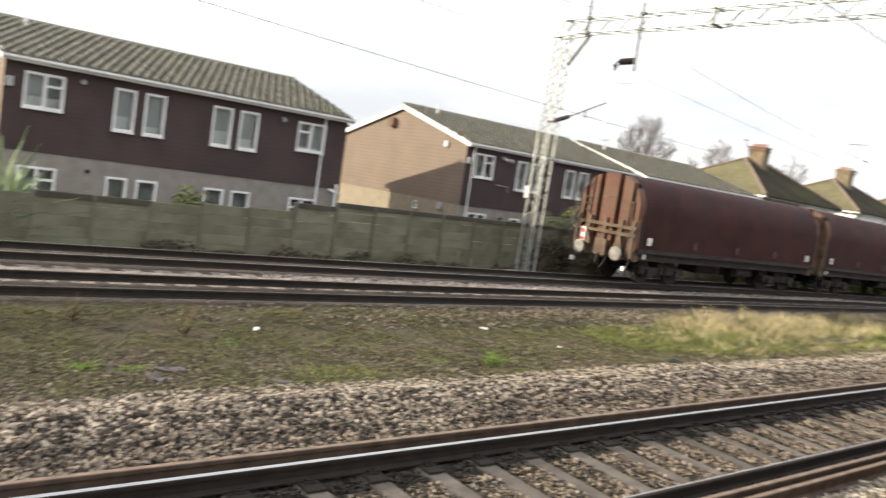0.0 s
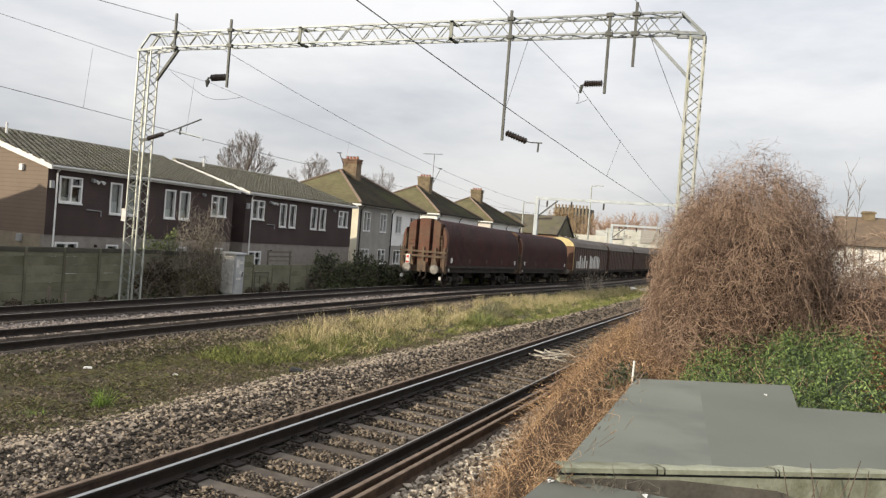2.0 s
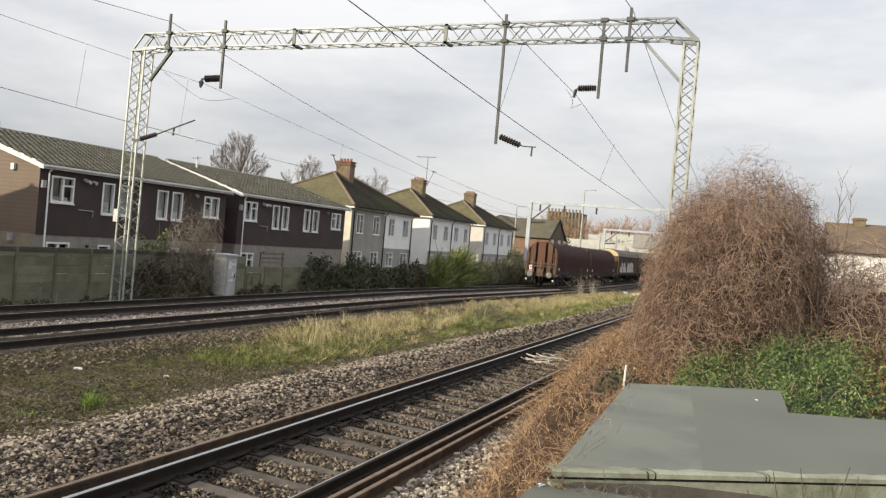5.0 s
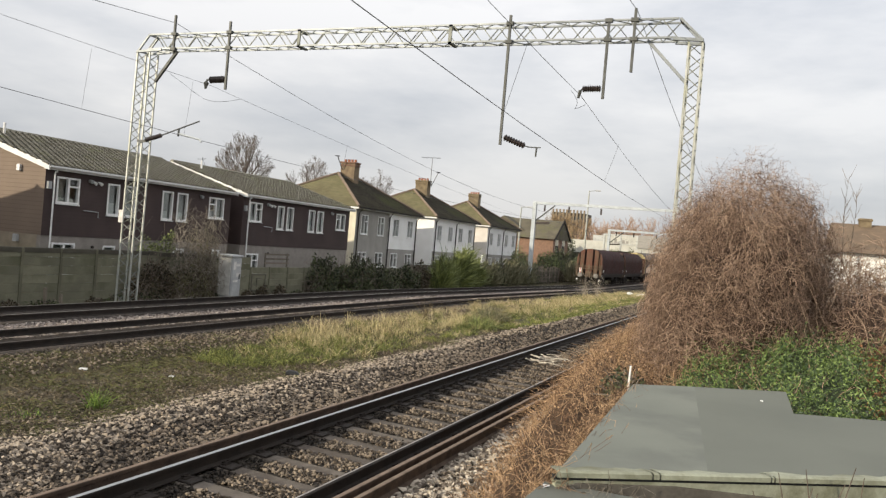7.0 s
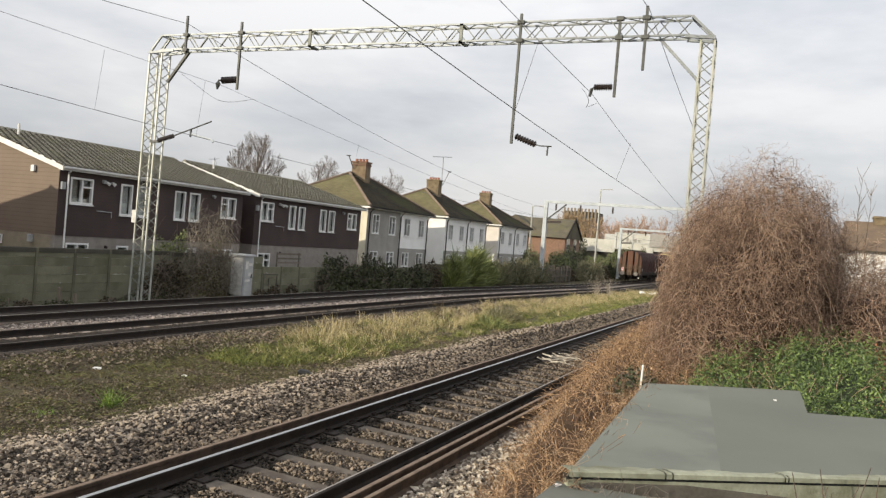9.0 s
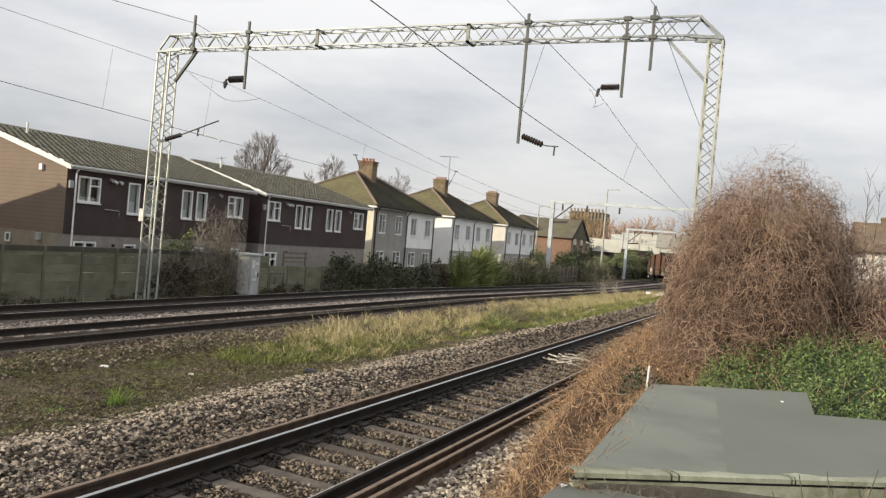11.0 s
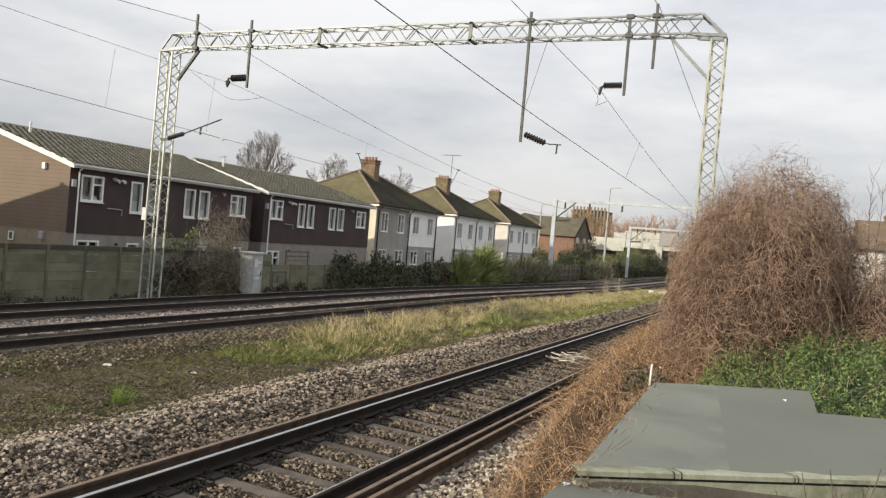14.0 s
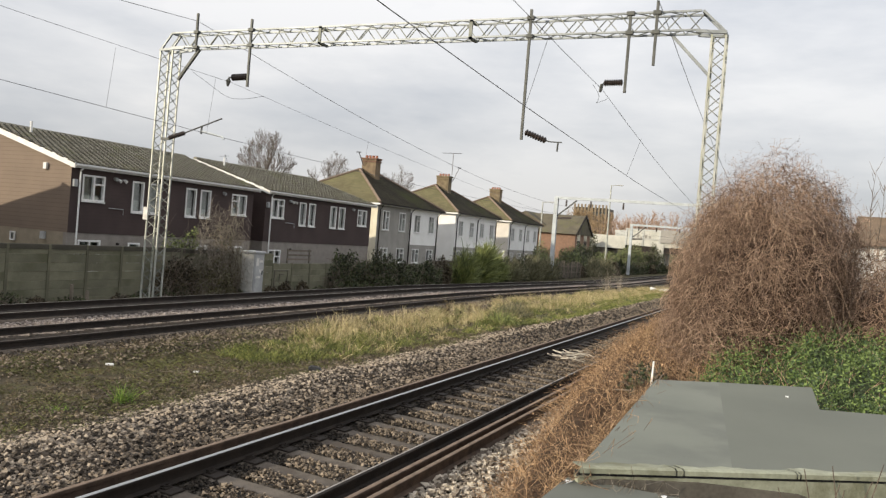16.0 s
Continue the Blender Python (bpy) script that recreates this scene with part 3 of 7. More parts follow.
# ---- terraced houses ----
GUT, BND, BASE = 4.55, 1.75, -0.75       # gutter, cladding edge, ground
HOUSE_L, HOUSE_D, RIDGE = 11.6, 10.2, 6.05


def window(parent, y0, y1, z0, z1, style, deep=0.1, x=0.0, glass="pane"):
    """A white window in a wall that faces +x; style: 'one' or 'split' with a small top light on one side."""
    w = part("window", Geo().box(x - deep, x - deep + 0.012, y0, y1, z0, z1), M[glass], parent, "glazed window with white plastic frame")
    w.visible_shadow = glass != "pane"
    fr = Geo()
    t = 0.075
    for a, b, c, d in ((y0, y1, z0, z0 + t), (y0, y1, z1 - t, z1), (y0, y0 + t, z0 + t, z1 - t), (y1 - t, y1, z0 + t, z1 - t)):
        fr.box(x - deep - 0.02, x + 0.03, a, b, c, d)
    if style != 'one':
        ym = y0 + (y1 - y0) * (0.52 if style == 'right' else 0.48)
        fr.box(x - deep - 0.015, x + 0.02, ym - 0.045, ym + 0.045, z0 + t, z1 - t)
        a, b = (ym + 0.045, y1 - t) if style == 'right' else (y0 + t, ym - 0.045)
        zt = z0 + (z1 - z0) * 0.66
        fr.box(x - deep - 0.014, x + 0.019, a, b, zt - 0.035, zt + 0.035)
    part("window_frame", fr, M["upvc"], w)
    part("window_sill", Geo().box(x - deep, x + 0.09, y0 - 0.01, y1 + 0.01, z0 - 0.05, z0 - 0.004), M["upvc"], w)
    return w


def holed_wall(x0, x1, y0, y1, z0, z1, holes):
    """One wall slab along y between x0 (back) and x1 (face) with rectangular holes (a, b, c, d) in y and z."""
    ys = sorted({y0, y1, *[h[0] for h in holes], *[h[1] for h in holes]})
    zs = sorted({z0, z1, *[h[2] for h in holes], *[h[3] for h in holes]})
    ny, nz = len(ys), len(zs)

    def full(i, j):
        if not (0 <= i < ny - 1 and 0 <= j < nz - 1):
            return False
        return not any(h[0] <= ys[i] and ys[i + 1] <= h[1] and h[2] <= zs[j] and zs[j + 1] <= h[3] for h in holes)

    def at(i, j, side):
        return (i * nz + j) * 2 + side

    fs = []
    for i in range(ny - 1):
        for j in range(nz - 1):
            if not full(i, j):
                continue
            for side in (0, 1):
                fs.append((at(i, j, side), at(i + 1, j, side), at(i + 1, j + 1, side), at(i, j + 1, side)))
            for (di, dj), (p, q) in (((-1, 0), ((i, j), (i, j + 1))), ((1, 0), ((i + 1, j), (i + 1, j + 1))), ((0, -1), ((i, j), (i + 1, j))), ((0, 1), ((i, j + 1), (i + 1, j + 1)))):
                if not full(i + di, j + dj):
                    fs.append((at(*p, 0), at(*q, 0), at(*q, 1), at(*p, 1)))
    return Geo().add([(x, y, z) for y in ys for z in zs for x in (x0, x1)], fs)


def tile_slope(g, pans, o, along, up, n_along, n_up, w, h, wave=0.035):
    """Rows of curved tiles on a slope from corner o; along and up are unit vectors."""
    along, up = Vector(along), Vector(up)
    nrm = along.cross(up).normalized()
    if nrm.z < 0:
        nrm = -nrm
    for r in range(n_up):
        for c in range(n_along):
            p = Vector(o) + along * ((c + 0.5 * (r % 2) - 0.25) * w) + up * (r * h)
            lift = [0.0, wave, wave, 0.0]
            us = [0.0, 0.1 * w, 0.38 * w, 0.5 * w]
            lo = [p + along * u + nrm * (0.02 + z) - up * 0.03 for u, z in zip(us, lift)]
            hi = [p + along * u + nrm * (0.012 + z) + up * h for u, z in zip(us, lift)]
            bt = [p + along * u - up * 0.03 for u in us]
            g.add(lo[1:] + hi[1:] + bt[1:], [(k, k + 1, k + 4, k + 3) for k in range(2)] + [(k + 6, k + 7, k + 1, k) for k in range(2)])
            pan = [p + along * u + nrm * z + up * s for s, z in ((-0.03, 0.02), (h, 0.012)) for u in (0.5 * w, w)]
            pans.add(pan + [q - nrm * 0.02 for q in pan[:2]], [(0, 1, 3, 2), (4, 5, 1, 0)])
            # roll sides join the dark channel mesh, so their shade is in the colour
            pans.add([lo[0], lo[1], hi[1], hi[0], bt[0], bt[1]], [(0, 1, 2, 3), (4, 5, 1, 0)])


WINS = [(0.55, 1.7, 3.08, 4.16, 'right'), (3.2, 3.88, 2.76, 4.14, 'one'), (4.17, 4.87, 2.76, 4.14, 'one'),
        (6.52, 7.25, 2.76, 4.14, 'one'), (7.53, 8.27, 2.76, 4.14, 'one'), (9.86, 11.05, 3.05, 4.13, 'left')]
LOWS = [(0.55, 1.7, 0.15, 1.3, 'right'), (3.2, 3.88, 0.1, 1.25, 'one'), (4.17, 4.87, 0.1, 1.25, 'one'),
        (6.52, 7.25, 0.1, 1.25, 'one'), (7.53, 8.27, 0.1, 1.25, 'one'), (9.86, 11.05, 0.15, 1.25, 'left')]


def terrace_house(at, gable, lows, pipe, extra=0.0):
    h = thing("terraced_house", "two-storey house with dark brown boarding over grey brick", "house", at, "terraced houses")
    L, D = HOUSE_L + extra, HOUSE_D
    w = part("wall", holed_wall(-0.22, 0, 0, L, BND, GUT, [q[:4] for q in WINS]), M["clad"], h, "dark brown boarded upper wall")
    part("wall", holed_wall(-0.22, -0.03, 0, L, BASE, BND, [q[:4] for q in lows]), M["brick_low"], h, "grey brick lower wall")
    part("room_blind", Geo().box(-1.6, -1.5, 0.25, L - 0.25, BASE, GUT - 0.1), M["render_grey"], h)
    part("floor_slab", Geo().box(-D + 0.3, -0.25, 0.25, L - 0.25, BND - 0.12, BND + 0.1), M["render_grey"], h)
    for y0, y1, z0, z1, s in WINS:
        q = window(h, y0, y1, z0, z1, s)
        ya, yb = (y0, y1) if s == 'one' else (y0, (y0 + y1) / 2) if s == 'right' else ((y0 + y1) / 2, y1)
        part("curtain", Geo().box(-0.24, -0.225, ya + 0.02, yb - 0.02, z0 + 0.02, z1 - 0.02), M["net"], q, "grey net curtain")
        part("curtain", Geo().box(-0.205, -0.19, y0 + 0.05 + (y1 - y0) * random.uniform(0, 0.2), y1 - 0.05 - (y1 - y0) * random.uniform(0, 0.2), z0 + 0.03, z0 + (z1 - z0) * random.uniform(0.12, 0.42)), M["curtain"], q, "white half curtain")
    for y0, y1, z0, z1, s in lows:
        q = window(h, y0, y1, z0, z1, s, x=-0.03)
        part("curtain", Geo().box(-0.27, -0.255, y0 + 0.02, y0 + (y1 - y0) * random.uniform(0.85, 0.98), z0 + 0.02, z1 - 0.02), M["net"], q, "grey net curtain")
    # gable walls and back
    for y0, y1 in ((-0.004, 0.22), (L - 0.22, L + 0.004)):
        g = Geo()
        x0, x1, xm = -D, -0.006, -D / 2
        pr = [(x1, BND), (x1, GUT), (xm, RIDGE - 0.12), (x0, GUT), (x0, BND)]
        g.extrude(pr, 'y', y0, y1)
        part("gable_wall", g, M[gable], h, "boarded gable wall")
        part("gable_base", Geo().box(x0, x1 - 0.03, y0 + 0.015 if y0 < 1 else y0, y1, BASE, BND - 0.002), M["brick_pale" if gable == "clad_gable" else "brick_low"], h, "pale buff brick gable base")
    part("wall", Geo().box(-D - 0.02, -D + 0.2, 0.22, L - 0.22, BASE, GUT), M["clad"], h)
    # roof: two tiled slopes on a deck, white verge boards and gutter
    pitch = math.atan2(RIDGE - GUT, D / 2)
    up = (-math.cos(pitch), 0, math.sin(pitch))
    ln = (D / 2 + 0.3) / math.cos(pitch)
    deck = Geo().extrude([(0.28, GUT - 0.06), (0.28, GUT + 0.0), (-D / 2, RIDGE), (-D - 0.28, GUT), (-D - 0.28, GUT - 0.06), (-D / 2, RIDGE - 0.07)], 'y', -0.12, L + 0.12)
    roof = part("roof", deck, M["tile"], h, "brown interlocking concrete tiles with moss")
    g = Geo()
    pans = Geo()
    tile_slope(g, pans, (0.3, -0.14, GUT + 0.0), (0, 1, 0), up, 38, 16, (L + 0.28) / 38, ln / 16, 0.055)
    part("tiles", g, M["tile"], roof, kind="stuff")
    part("tile_channel", pans, M["tile_channel"], roof, "mossy tile channels and roll sides with shade painted in dark", kind="stuff")
    g = Geo()
    g.tube([(-D / 2, -0.14, RIDGE + 0.05), (-D / 2, L + 0.14, RIDGE + 0.05)], 0.13, 8)
    part("ridge_tile", g, M["tile"], roof)
    for y in (-0.14, L + 0.14):
        for s in (1, -1):
            xa, xb = (0.34, -D / 2) if s > 0 else (-D - 0.34, -D / 2)
            g = Geo()
            g.add([(xa, y - 0.02, GUT - 0.2), (xb, y - 0.02, RIDGE - 0.18), (xb, y - 0.02, RIDGE + 0.05), (xa, y - 0.02, GUT + 0.03),
                   (xa, y + 0.02, GUT - 0.2), (xb, y + 0.02, RIDGE - 0.18), (xb, y + 0.02, RIDGE + 0.05), (xa, y + 0.02, GUT + 0.03)],
                  [(0, 1, 2, 3), (7, 6, 5, 4), (0, 4, 5, 1), (1, 5, 6, 2), (2, 6, 7, 3), (3, 7, 4, 0)])
            part("verge_board", g, M["upvc"], roof, "white verge board")
    part("fascia", Geo().box(0.24, 0.27, -0.1, L + 0.1, GUT - 0.17, GUT - 0.01), M["upvc"], roof, "white fascia board")
    part("gutter", Geo().extrude([(0.28, GUT - 0.07), (0.31, GUT - 0.11), (0.37, GUT - 0.11), (0.4, GUT - 0.07), (0.4, GUT - 0.01), (0.385, GUT - 0.01), (0.365, GUT - 0.09), (0.3, GUT - 0.07)], 'y', -0.12, L + 0.12), M["upvc"], roof, "white plastic gutter")
    part("soffit", Geo().box(0.01, 0.24, -0.1, L + 0.1, GUT - 0.16, GUT - 0.14), M["upvc"], roof)
    for y in (pipe,):
        g = Geo()
        g.tube([(0.33, y, GUT - 0.1), (0.3, y, GUT - 0.2), (0.2, y, GUT - 0.26), (0.19, y, GUT - 0.34), (0.19, y, BASE)], 0.036, 8)
        part("downpipe", g, M["upvc"], h, "white plastic downpipe")
    part("vent_pipe", Geo().tube([(-D / 2 + 1.0, 1.2, RIDGE - 0.4), (-D / 2 + 1.0, 1.2, RIDGE + 0.32)], 0.055, 8), M["upvc"], roof, "white roof vent pipe")
    if pipe > 1:
        part("soil_pipe", Geo().tube([(0.12, L - 0.18, BASE), (0.12, L - 0.18, 1.6), (0.12, L - 0.18, 1.95)], 0.055, 8).tube([(0.12, L - 0.5, 1.72), (0.12, L - 0.1, 1.6)], 0.05, 8), M["upvc"], h, "white plastic soil pipe")
    # small wall fittings
    part("lamp_box", Geo().cbox(0.0, 0.12, 0.06, 0.24, 3.62, 3.92, 0.02), M["cabinet"], h, "grey wall box")
    part("wall_light", Geo().tube([(0.0, 2.2, 4.13), (0.16, 2.2, 4.1)], 0.08, 8), M["cabinet"], h)
    part("wall_light", Geo().tube([(0.0, 9.2, 4.1), (0.16, 9.2, 4.06)], 0.08, 8), M["cabinet"], h)
    if pipe < 1:
        for y in (2.32, 2.62):
            part("floodlight", Geo().tube([(0.02, y, 4.12), (0.12, y, 4.1), (0.24, y + 0.03, 4.02)], [0.02, 0.05, 0.075], 8), M["upvc"], h, "white twin wall floodlight")
        part("overflow_pipe", Geo().tube([(0.0, 2.0, 2.86), (0.04, 2.0, 2.86), (0.04, 2.75, 2.84), (0.04, 2.75, 2.6)], 0.022, 6), M["cabinet"], h)
    part("extract_vent", Geo().tube([(-0.03, 2.6, 1.35), (0.06, 2.6, 1.33)], 0.06, 8), M["under"], h)
    return h


terrace_house(pose(-27, 4.5, 0), "clad_gable", LOWS, HOUSE_L - 0.72, 0.35)
terrace_house(pose(-27, 22.75, 0), "clad_gable", [(a, b, c, d + 0.17, e) for a, b, c, d, e in LOWS[:2] + LOWS[4:]], 0.28)
terrace_house(pose(-27, 35.45, 0), "clad", LOWS[:1], 0.28)

# ---- overhead line gantry ----
GY = 21.6


def lattice(parent, name, label, a, b, w, d, n, bar=0.05, thin=0.022, depth_axis=(0, 1, 0), chord="galv"):
    """A lattice member: four chords from a to b, and darker zigzag lacing as a part of it."""
    a, b, dv = Vector(a), Vector(b), Vector(depth_axis)
    run = (b - a).normalized()
    side = run.cross(dv).normalized()
    corners = [(side * w / 2 * s + dv * d / 2 * t) for s, t in ((1, 1), (-1, 1), (-1, -1), (1, -1))]
    lace = Geo()
    for k in range(4):
        c0, c1 = corners[k], corners[(k + 1) % 4]
        for i in range(n):
            p, q = a.lerp(b, i / n), a.lerp(b, (i + 1) / n)
            lace.beam(p + (c0 if i % 2 == 0 else c1), q + (c1 if i % 2 == 0 else c0), thin)
    m = part(name, Geo().beam(a + corners[0], b + corners[0], bar), M[chord], parent, label)
    for c in corners[1:]:
        part("chord", Geo().beam(a + c, b + c, bar), M[chord], m)
    part("lacing", lace, M["galv_lace"], m, "zigzag lacing bars", kind="stuff")


def insulator(parent, a, b, r=0.085, n=8):
    a, b = Vector(a), Vector(b)
    pts, rad = [], []
    for i in range(n * 2 + 1):
        pts.append(a.lerp(b, i / (n * 2)))
        rad.append(r if i % 2 else r * 0.55)
    part("insulator", Geo().tube(pts, rad, 10), M["porcelain"], parent, "dark ribbed porcelain insulator")


gantry = thing("overhead_line_gantry", "pale lattice steel portal gantry spanning all the tracks", "gantry", pose(0, GY, 0))
lattice(gantry, "mast", "weathered galvanised lattice mast", (-21.2, 0, -0.35), (-21.11, 0, 8.6), 0.56, 0.4, 28, 0.05, 0.022)
part("mast_foot", Geo().cbox(-21.8, -20.7, -0.5, 0.5, -0.7, -0.28, 0.05), M["concrete"], gantry, "concrete mast foundation")
lattice(gantry, "mast", "weathered galvanised lattice mast", (-2.43, 0, 0.0), (-2.43, 0, 8.6), 0.35, 0.36, 28, 0.05, 0.022)
lattice(gantry, "boom", "lattice steel boom across the tracks", (-20.9, 0, 8.96), (-2.9, 0, 8.96), 0.5, 0.42, 42, 0.05, 0.024, chord="galv_boom")
for x0, x1, x2, x3 in ((-20.9, -21.36, -21.42, -20.3), (-2.85, -2.28, -2.24, -3.0)):
    g = Geo()
    for y in (-0.21, 0.21):
        g.beam((x0, y, 9.2), (x1, y, 8.65), 0.06)
        g.beam((x2, y, 8.62), (x3, y, 8.68), 0.08)
    g.beam((x1, -0.21, 8.65), (x1, 0.21, 8.65), 0.06)
    g.beam((x0, -0.21, 9.2), (x0, 0.21, 9.2), 0.06)
    part("corner_frame", g, M["galv_boom"], gantry)
for x in (-14.67, -9.4):
    part("boom_joint", Geo().box(x - 0.05, x + 0.05, -0.25, 0.25, 8.66, 8.72).box(x - 0.05, x + 0.05, -0.25, 0.25, 9.16, 9.22).box(x - 0.05, x + 0.05, -0.25, -0.2, 8.66, 9.22), M["galv_lace"], gantry)
part("brace", Geo().beam((-19.8, 0, 8.66), (-20.68, 0, 7.6), 0.09), M["galv_dark"], gantry, "diagonal corner brace")
part("brace", Geo().beam((-3.7, 0, 8.7), (-2.62, 0, 7.55), 0.08), M["galv_boom"], gantry, "diagonal corner brace")
for x, z0, z1 in ((-19.74, 8.52, 9.84), (-17.39, 7.28, 9.55), (-7.55, 5.73, 9.43), (-4.73, 7.06, 9.25), (-4.03, 7.78, 9.5)):
    part("hanger", Geo().beam((x, -0.26, z0), (x, -0.26, z1), 0.068), M["galv_dark"], gantry, "steel drop post hung from the boom")
    for zc in (8.62, 9.14):
        part("clamp", Geo().box(x - 0.1, x + 0.1, -0.32, -0.2, zc, zc + 0.1), M["galv_dark"], gantry)
insulator(gantry, (-17.45, -0.26, 7.62), (-18.05, -0.26, 7.6), 0.12)
part("wire_clamp", Geo().tube([(-18.05, -0.26, 7.6), (-18.18, -0.26, 7.6), (-18.2, -0.26, 7.5), (-18.22, -0.26, 7.3)], [0.03, 0.04, 0.09, 0.03], 6), M["galv_dark"], gantry)
insulator(gantry, (-4.8, -0.26, 7.34), (-5.3, -0.26, 7.33), 0.1)
part("wire_clamp", Geo().tube([(-5.3, -0.26, 7.33), (-5.36, -0.26, 7.28), (-5.4, -0.26, 7.08)], [0.03, 0.05, 0.04], 6), M["galv_dark"], gantry)
insulator(gantry, (-7.44, -0.26, 5.95), (-6.82, -0.26, 5.72), 0.1)
part("registration_arm", Geo().tube([(-6.82, -0.26, 5.72), (-6.7, -0.26, 5.69), (-6.35, -0.26, 5.68)], 0.018, 6).tube([(-6.46, -0.26, 5.68), (-6.47, -0.26, 5.42)], 0.025, 6), M["galv_dark"], gantry)
insulator(gantry, (-20.65, -0.26, 5.5), (-19.95, -0.26, 5.68), 0.085)
part("registration_arm", Geo().tube([(-19.95, -0.26, 5.68), (-18.35, -0.26, 6.2)], 0.024, 6).tube([(-19.2, -0.26, 5.93), (-19.22, -0.26, 5.66)], 0.035, 6), M["galv_dark"], gantry)
part("steady_arm", Geo().tube([(-19.2, -0.26, 5.76), (-18.28, -0.26, 5.58)], 0.028, 6).tube([(-18.28, -0.26, 5.58), (-18.2, -0.26, 5.5)], 0.035, 6), M["galv_pale"], gantry, "pale steady arm holding the contact wire")
part("arm_bracket", Geo().box(-21.0, -20.6, -0.3, -0.22, 5.42, 5.5), M["galv_dark"], gantry)
part("sign", Geo().cbox(-21.56, -21.36, -0.3, -0.27, 2.55, 3.0, 0.01), M["paint_white"], gantry, "white number plate on the mast")


def plain_portal(y, x0, x1, top, w, label):
    p = thing("overhead_line_gantry", label, "gantry", pose(0, y, 0))
    part("mast", Geo().beam((x0, 0, -0.4), (x0, 0, top), w), M["galv_pale"], p, "pale grey steel mast")
    part("mast", Geo().beam((x1, 0, -0.2), (x1, 0, top), w), M["galv_pale"], p, "pale grey steel mast")
    part("boom", Geo().beam((x0 - 0.2, 0, top - 0.02), (x1 + 0.2, 0, top - 0.02), w * 0.7, w * 0.72), M["galv_pale"], p, "plain box steel boom")
    part("brace", Geo().beam((x0, 0, top - 1.9), (x0 + 2.0, 0, top - 0.2), 0.12), M["galv_dark"], p)
    for x in (x0 + 1.0, x0 + 3.4, x0 + 6.5):
        part("hanger", Geo().beam((x, 0, top - 0.2), (x, 0, top - 0.8), 0.14), M["porcelain"], p)
    part("insulator", Geo().beam((x0 + 0.2, 0, top - 2.0), (x0 + 1.6, 0, top - 1.9), 0.18), M["porcelain"], p)
    return p


plain_portal(74.5, -22.2, -2.0, 7.5, 0.36, "plain pale steel portal gantry further along the line")
plain_portal(111.0, -22.0, -2.0, 6.6, 0.34, "small far portal gantry near the bridge")


def hung_wire(name, x, heights, sag, label, r, n=14):
    """A wire over four supports at the gantry spacing, sagging in each span."""
    g = Geo()
    ys = (GY - 53.0, GY, GY + 52.9, GY + 106.0)
    pts = []
    for a, b, za, zb in zip(ys, ys[1:], heights, heights[1:]):
        pts += [(x, a + (b - a) * u / n, za + (zb - za) * u / n - 4 * sag * (u / n) * (1 - u / n)) for u in range(n)]
    g.tube(pts + [(x, ys[-1], heights[-1])], r, 5)
    return solid(name, g, M["wire"], label, "wire", group="overhead wires")


hung_wire("earth_wire", -19.95, (9.02, 9.65, 6.51, 5.8), 1.11, "bare return wire on the post tops above the far track", 0.01)
hung_wire("catenary_wire", -18.2, (9.05, 7.46, 4.75, 5.3), 0.35, "catenary wire sagging above the far track", 0.006)
hung_wire("contact_wire", -18.4, (7.98, 5.57, 5.62, 5.5), 0.29, "contact wire above the far track", 0.0085)
hung_wire("catenary_wire", -5.4, (11.4, 7.2, 4.94, 5.2), 0.8, "catenary wire sagging above the near track", 0.007)
hung_wire("contact_wire", -5.8, (9.47, 5.63, 5.9, 5.5), 0.58, "dark contact wire above the near track", 0.009)
hung_wire("earth_wire", -4.03, (9.5, 9.5, 6.41, 5.5), 0.95, "bare feeder wire above the near track", 0.009)
for x0, z0, x1, z1, y in ((-18.2, 7.4, -18.4, 5.72, 16.5), (-18.2, 7.42, -18.4, 5.6, 20.7), (-5.4, 7.32, -5.8, 5.82, 16.5), (-5.4, 6.72, -5.8, 5.42, 27.6), (-18.2, 6.85, -18.4, 5.42, 31.0)):
    solid("dropper_wire", Geo().tube([(x0, y, z0), (x1, y, z1)], 0.005, 4), M["wire"], "thin dropper between catenary and contact wire", "wire", group="droppers")
for x, y0, y1, z0, dip in ((-18.2, 19.6, 23.2, 7.42, 0.42), (-5.4, 20.5, 22.0, 7.12, 0.28)):
    pts = [(x + 0.1 * math.sin(k * 0.7), y0 + (y1 - y0) * k / 10, z0 - dip * math.sin(math.pi * k / 10) - 0.09 * k / 10) for k in range(11)]
    solid("jumper_wire", Geo().tube(pts, 0.006, 4), M["wire"], "slack jumper cable looped below the catenary", "wire", group="droppers")

# ---- boundary fence ----
FX, BAY = -23.3, 1.57
fence = thing("boundary_fence", "weathered concrete post and panel fence with green algae", "fence")
# posts take a darker concrete that holds the shade of their side faces
post_me = Geo().cbox(-0.06, 0.05, -0.05, 0.05, -2.0, 0.02, 0.02).mesh("post", M["concrete_shaded"])
board_me = Geo().cbox(-0.025, 0.025, -0.755, 0.755, -0.297, 0.0, 0.012).mesh("board", M["concrete"])
cap_me = Geo().cbox(-0.04, 0.045, -0.775, 0.775, -0.17, 0.0, 0.02).mesh("top_board", M["concrete_top"])
for me in (post_me, board_me, cap_me):
    fix_normals(me)


def fence_top(y):
    return lerp(y, [(-8, 0.7), (4, 0.78), (6.2, 0.9), (9, 0.89), (12.2, 1.03), (12.3, 1.28), (14.0, 1.3), (14.1, 1.42), (24, 1.45), (27, 1.38), (30.9, 1.3), (31.0, 0.84), (60, 0.84)])


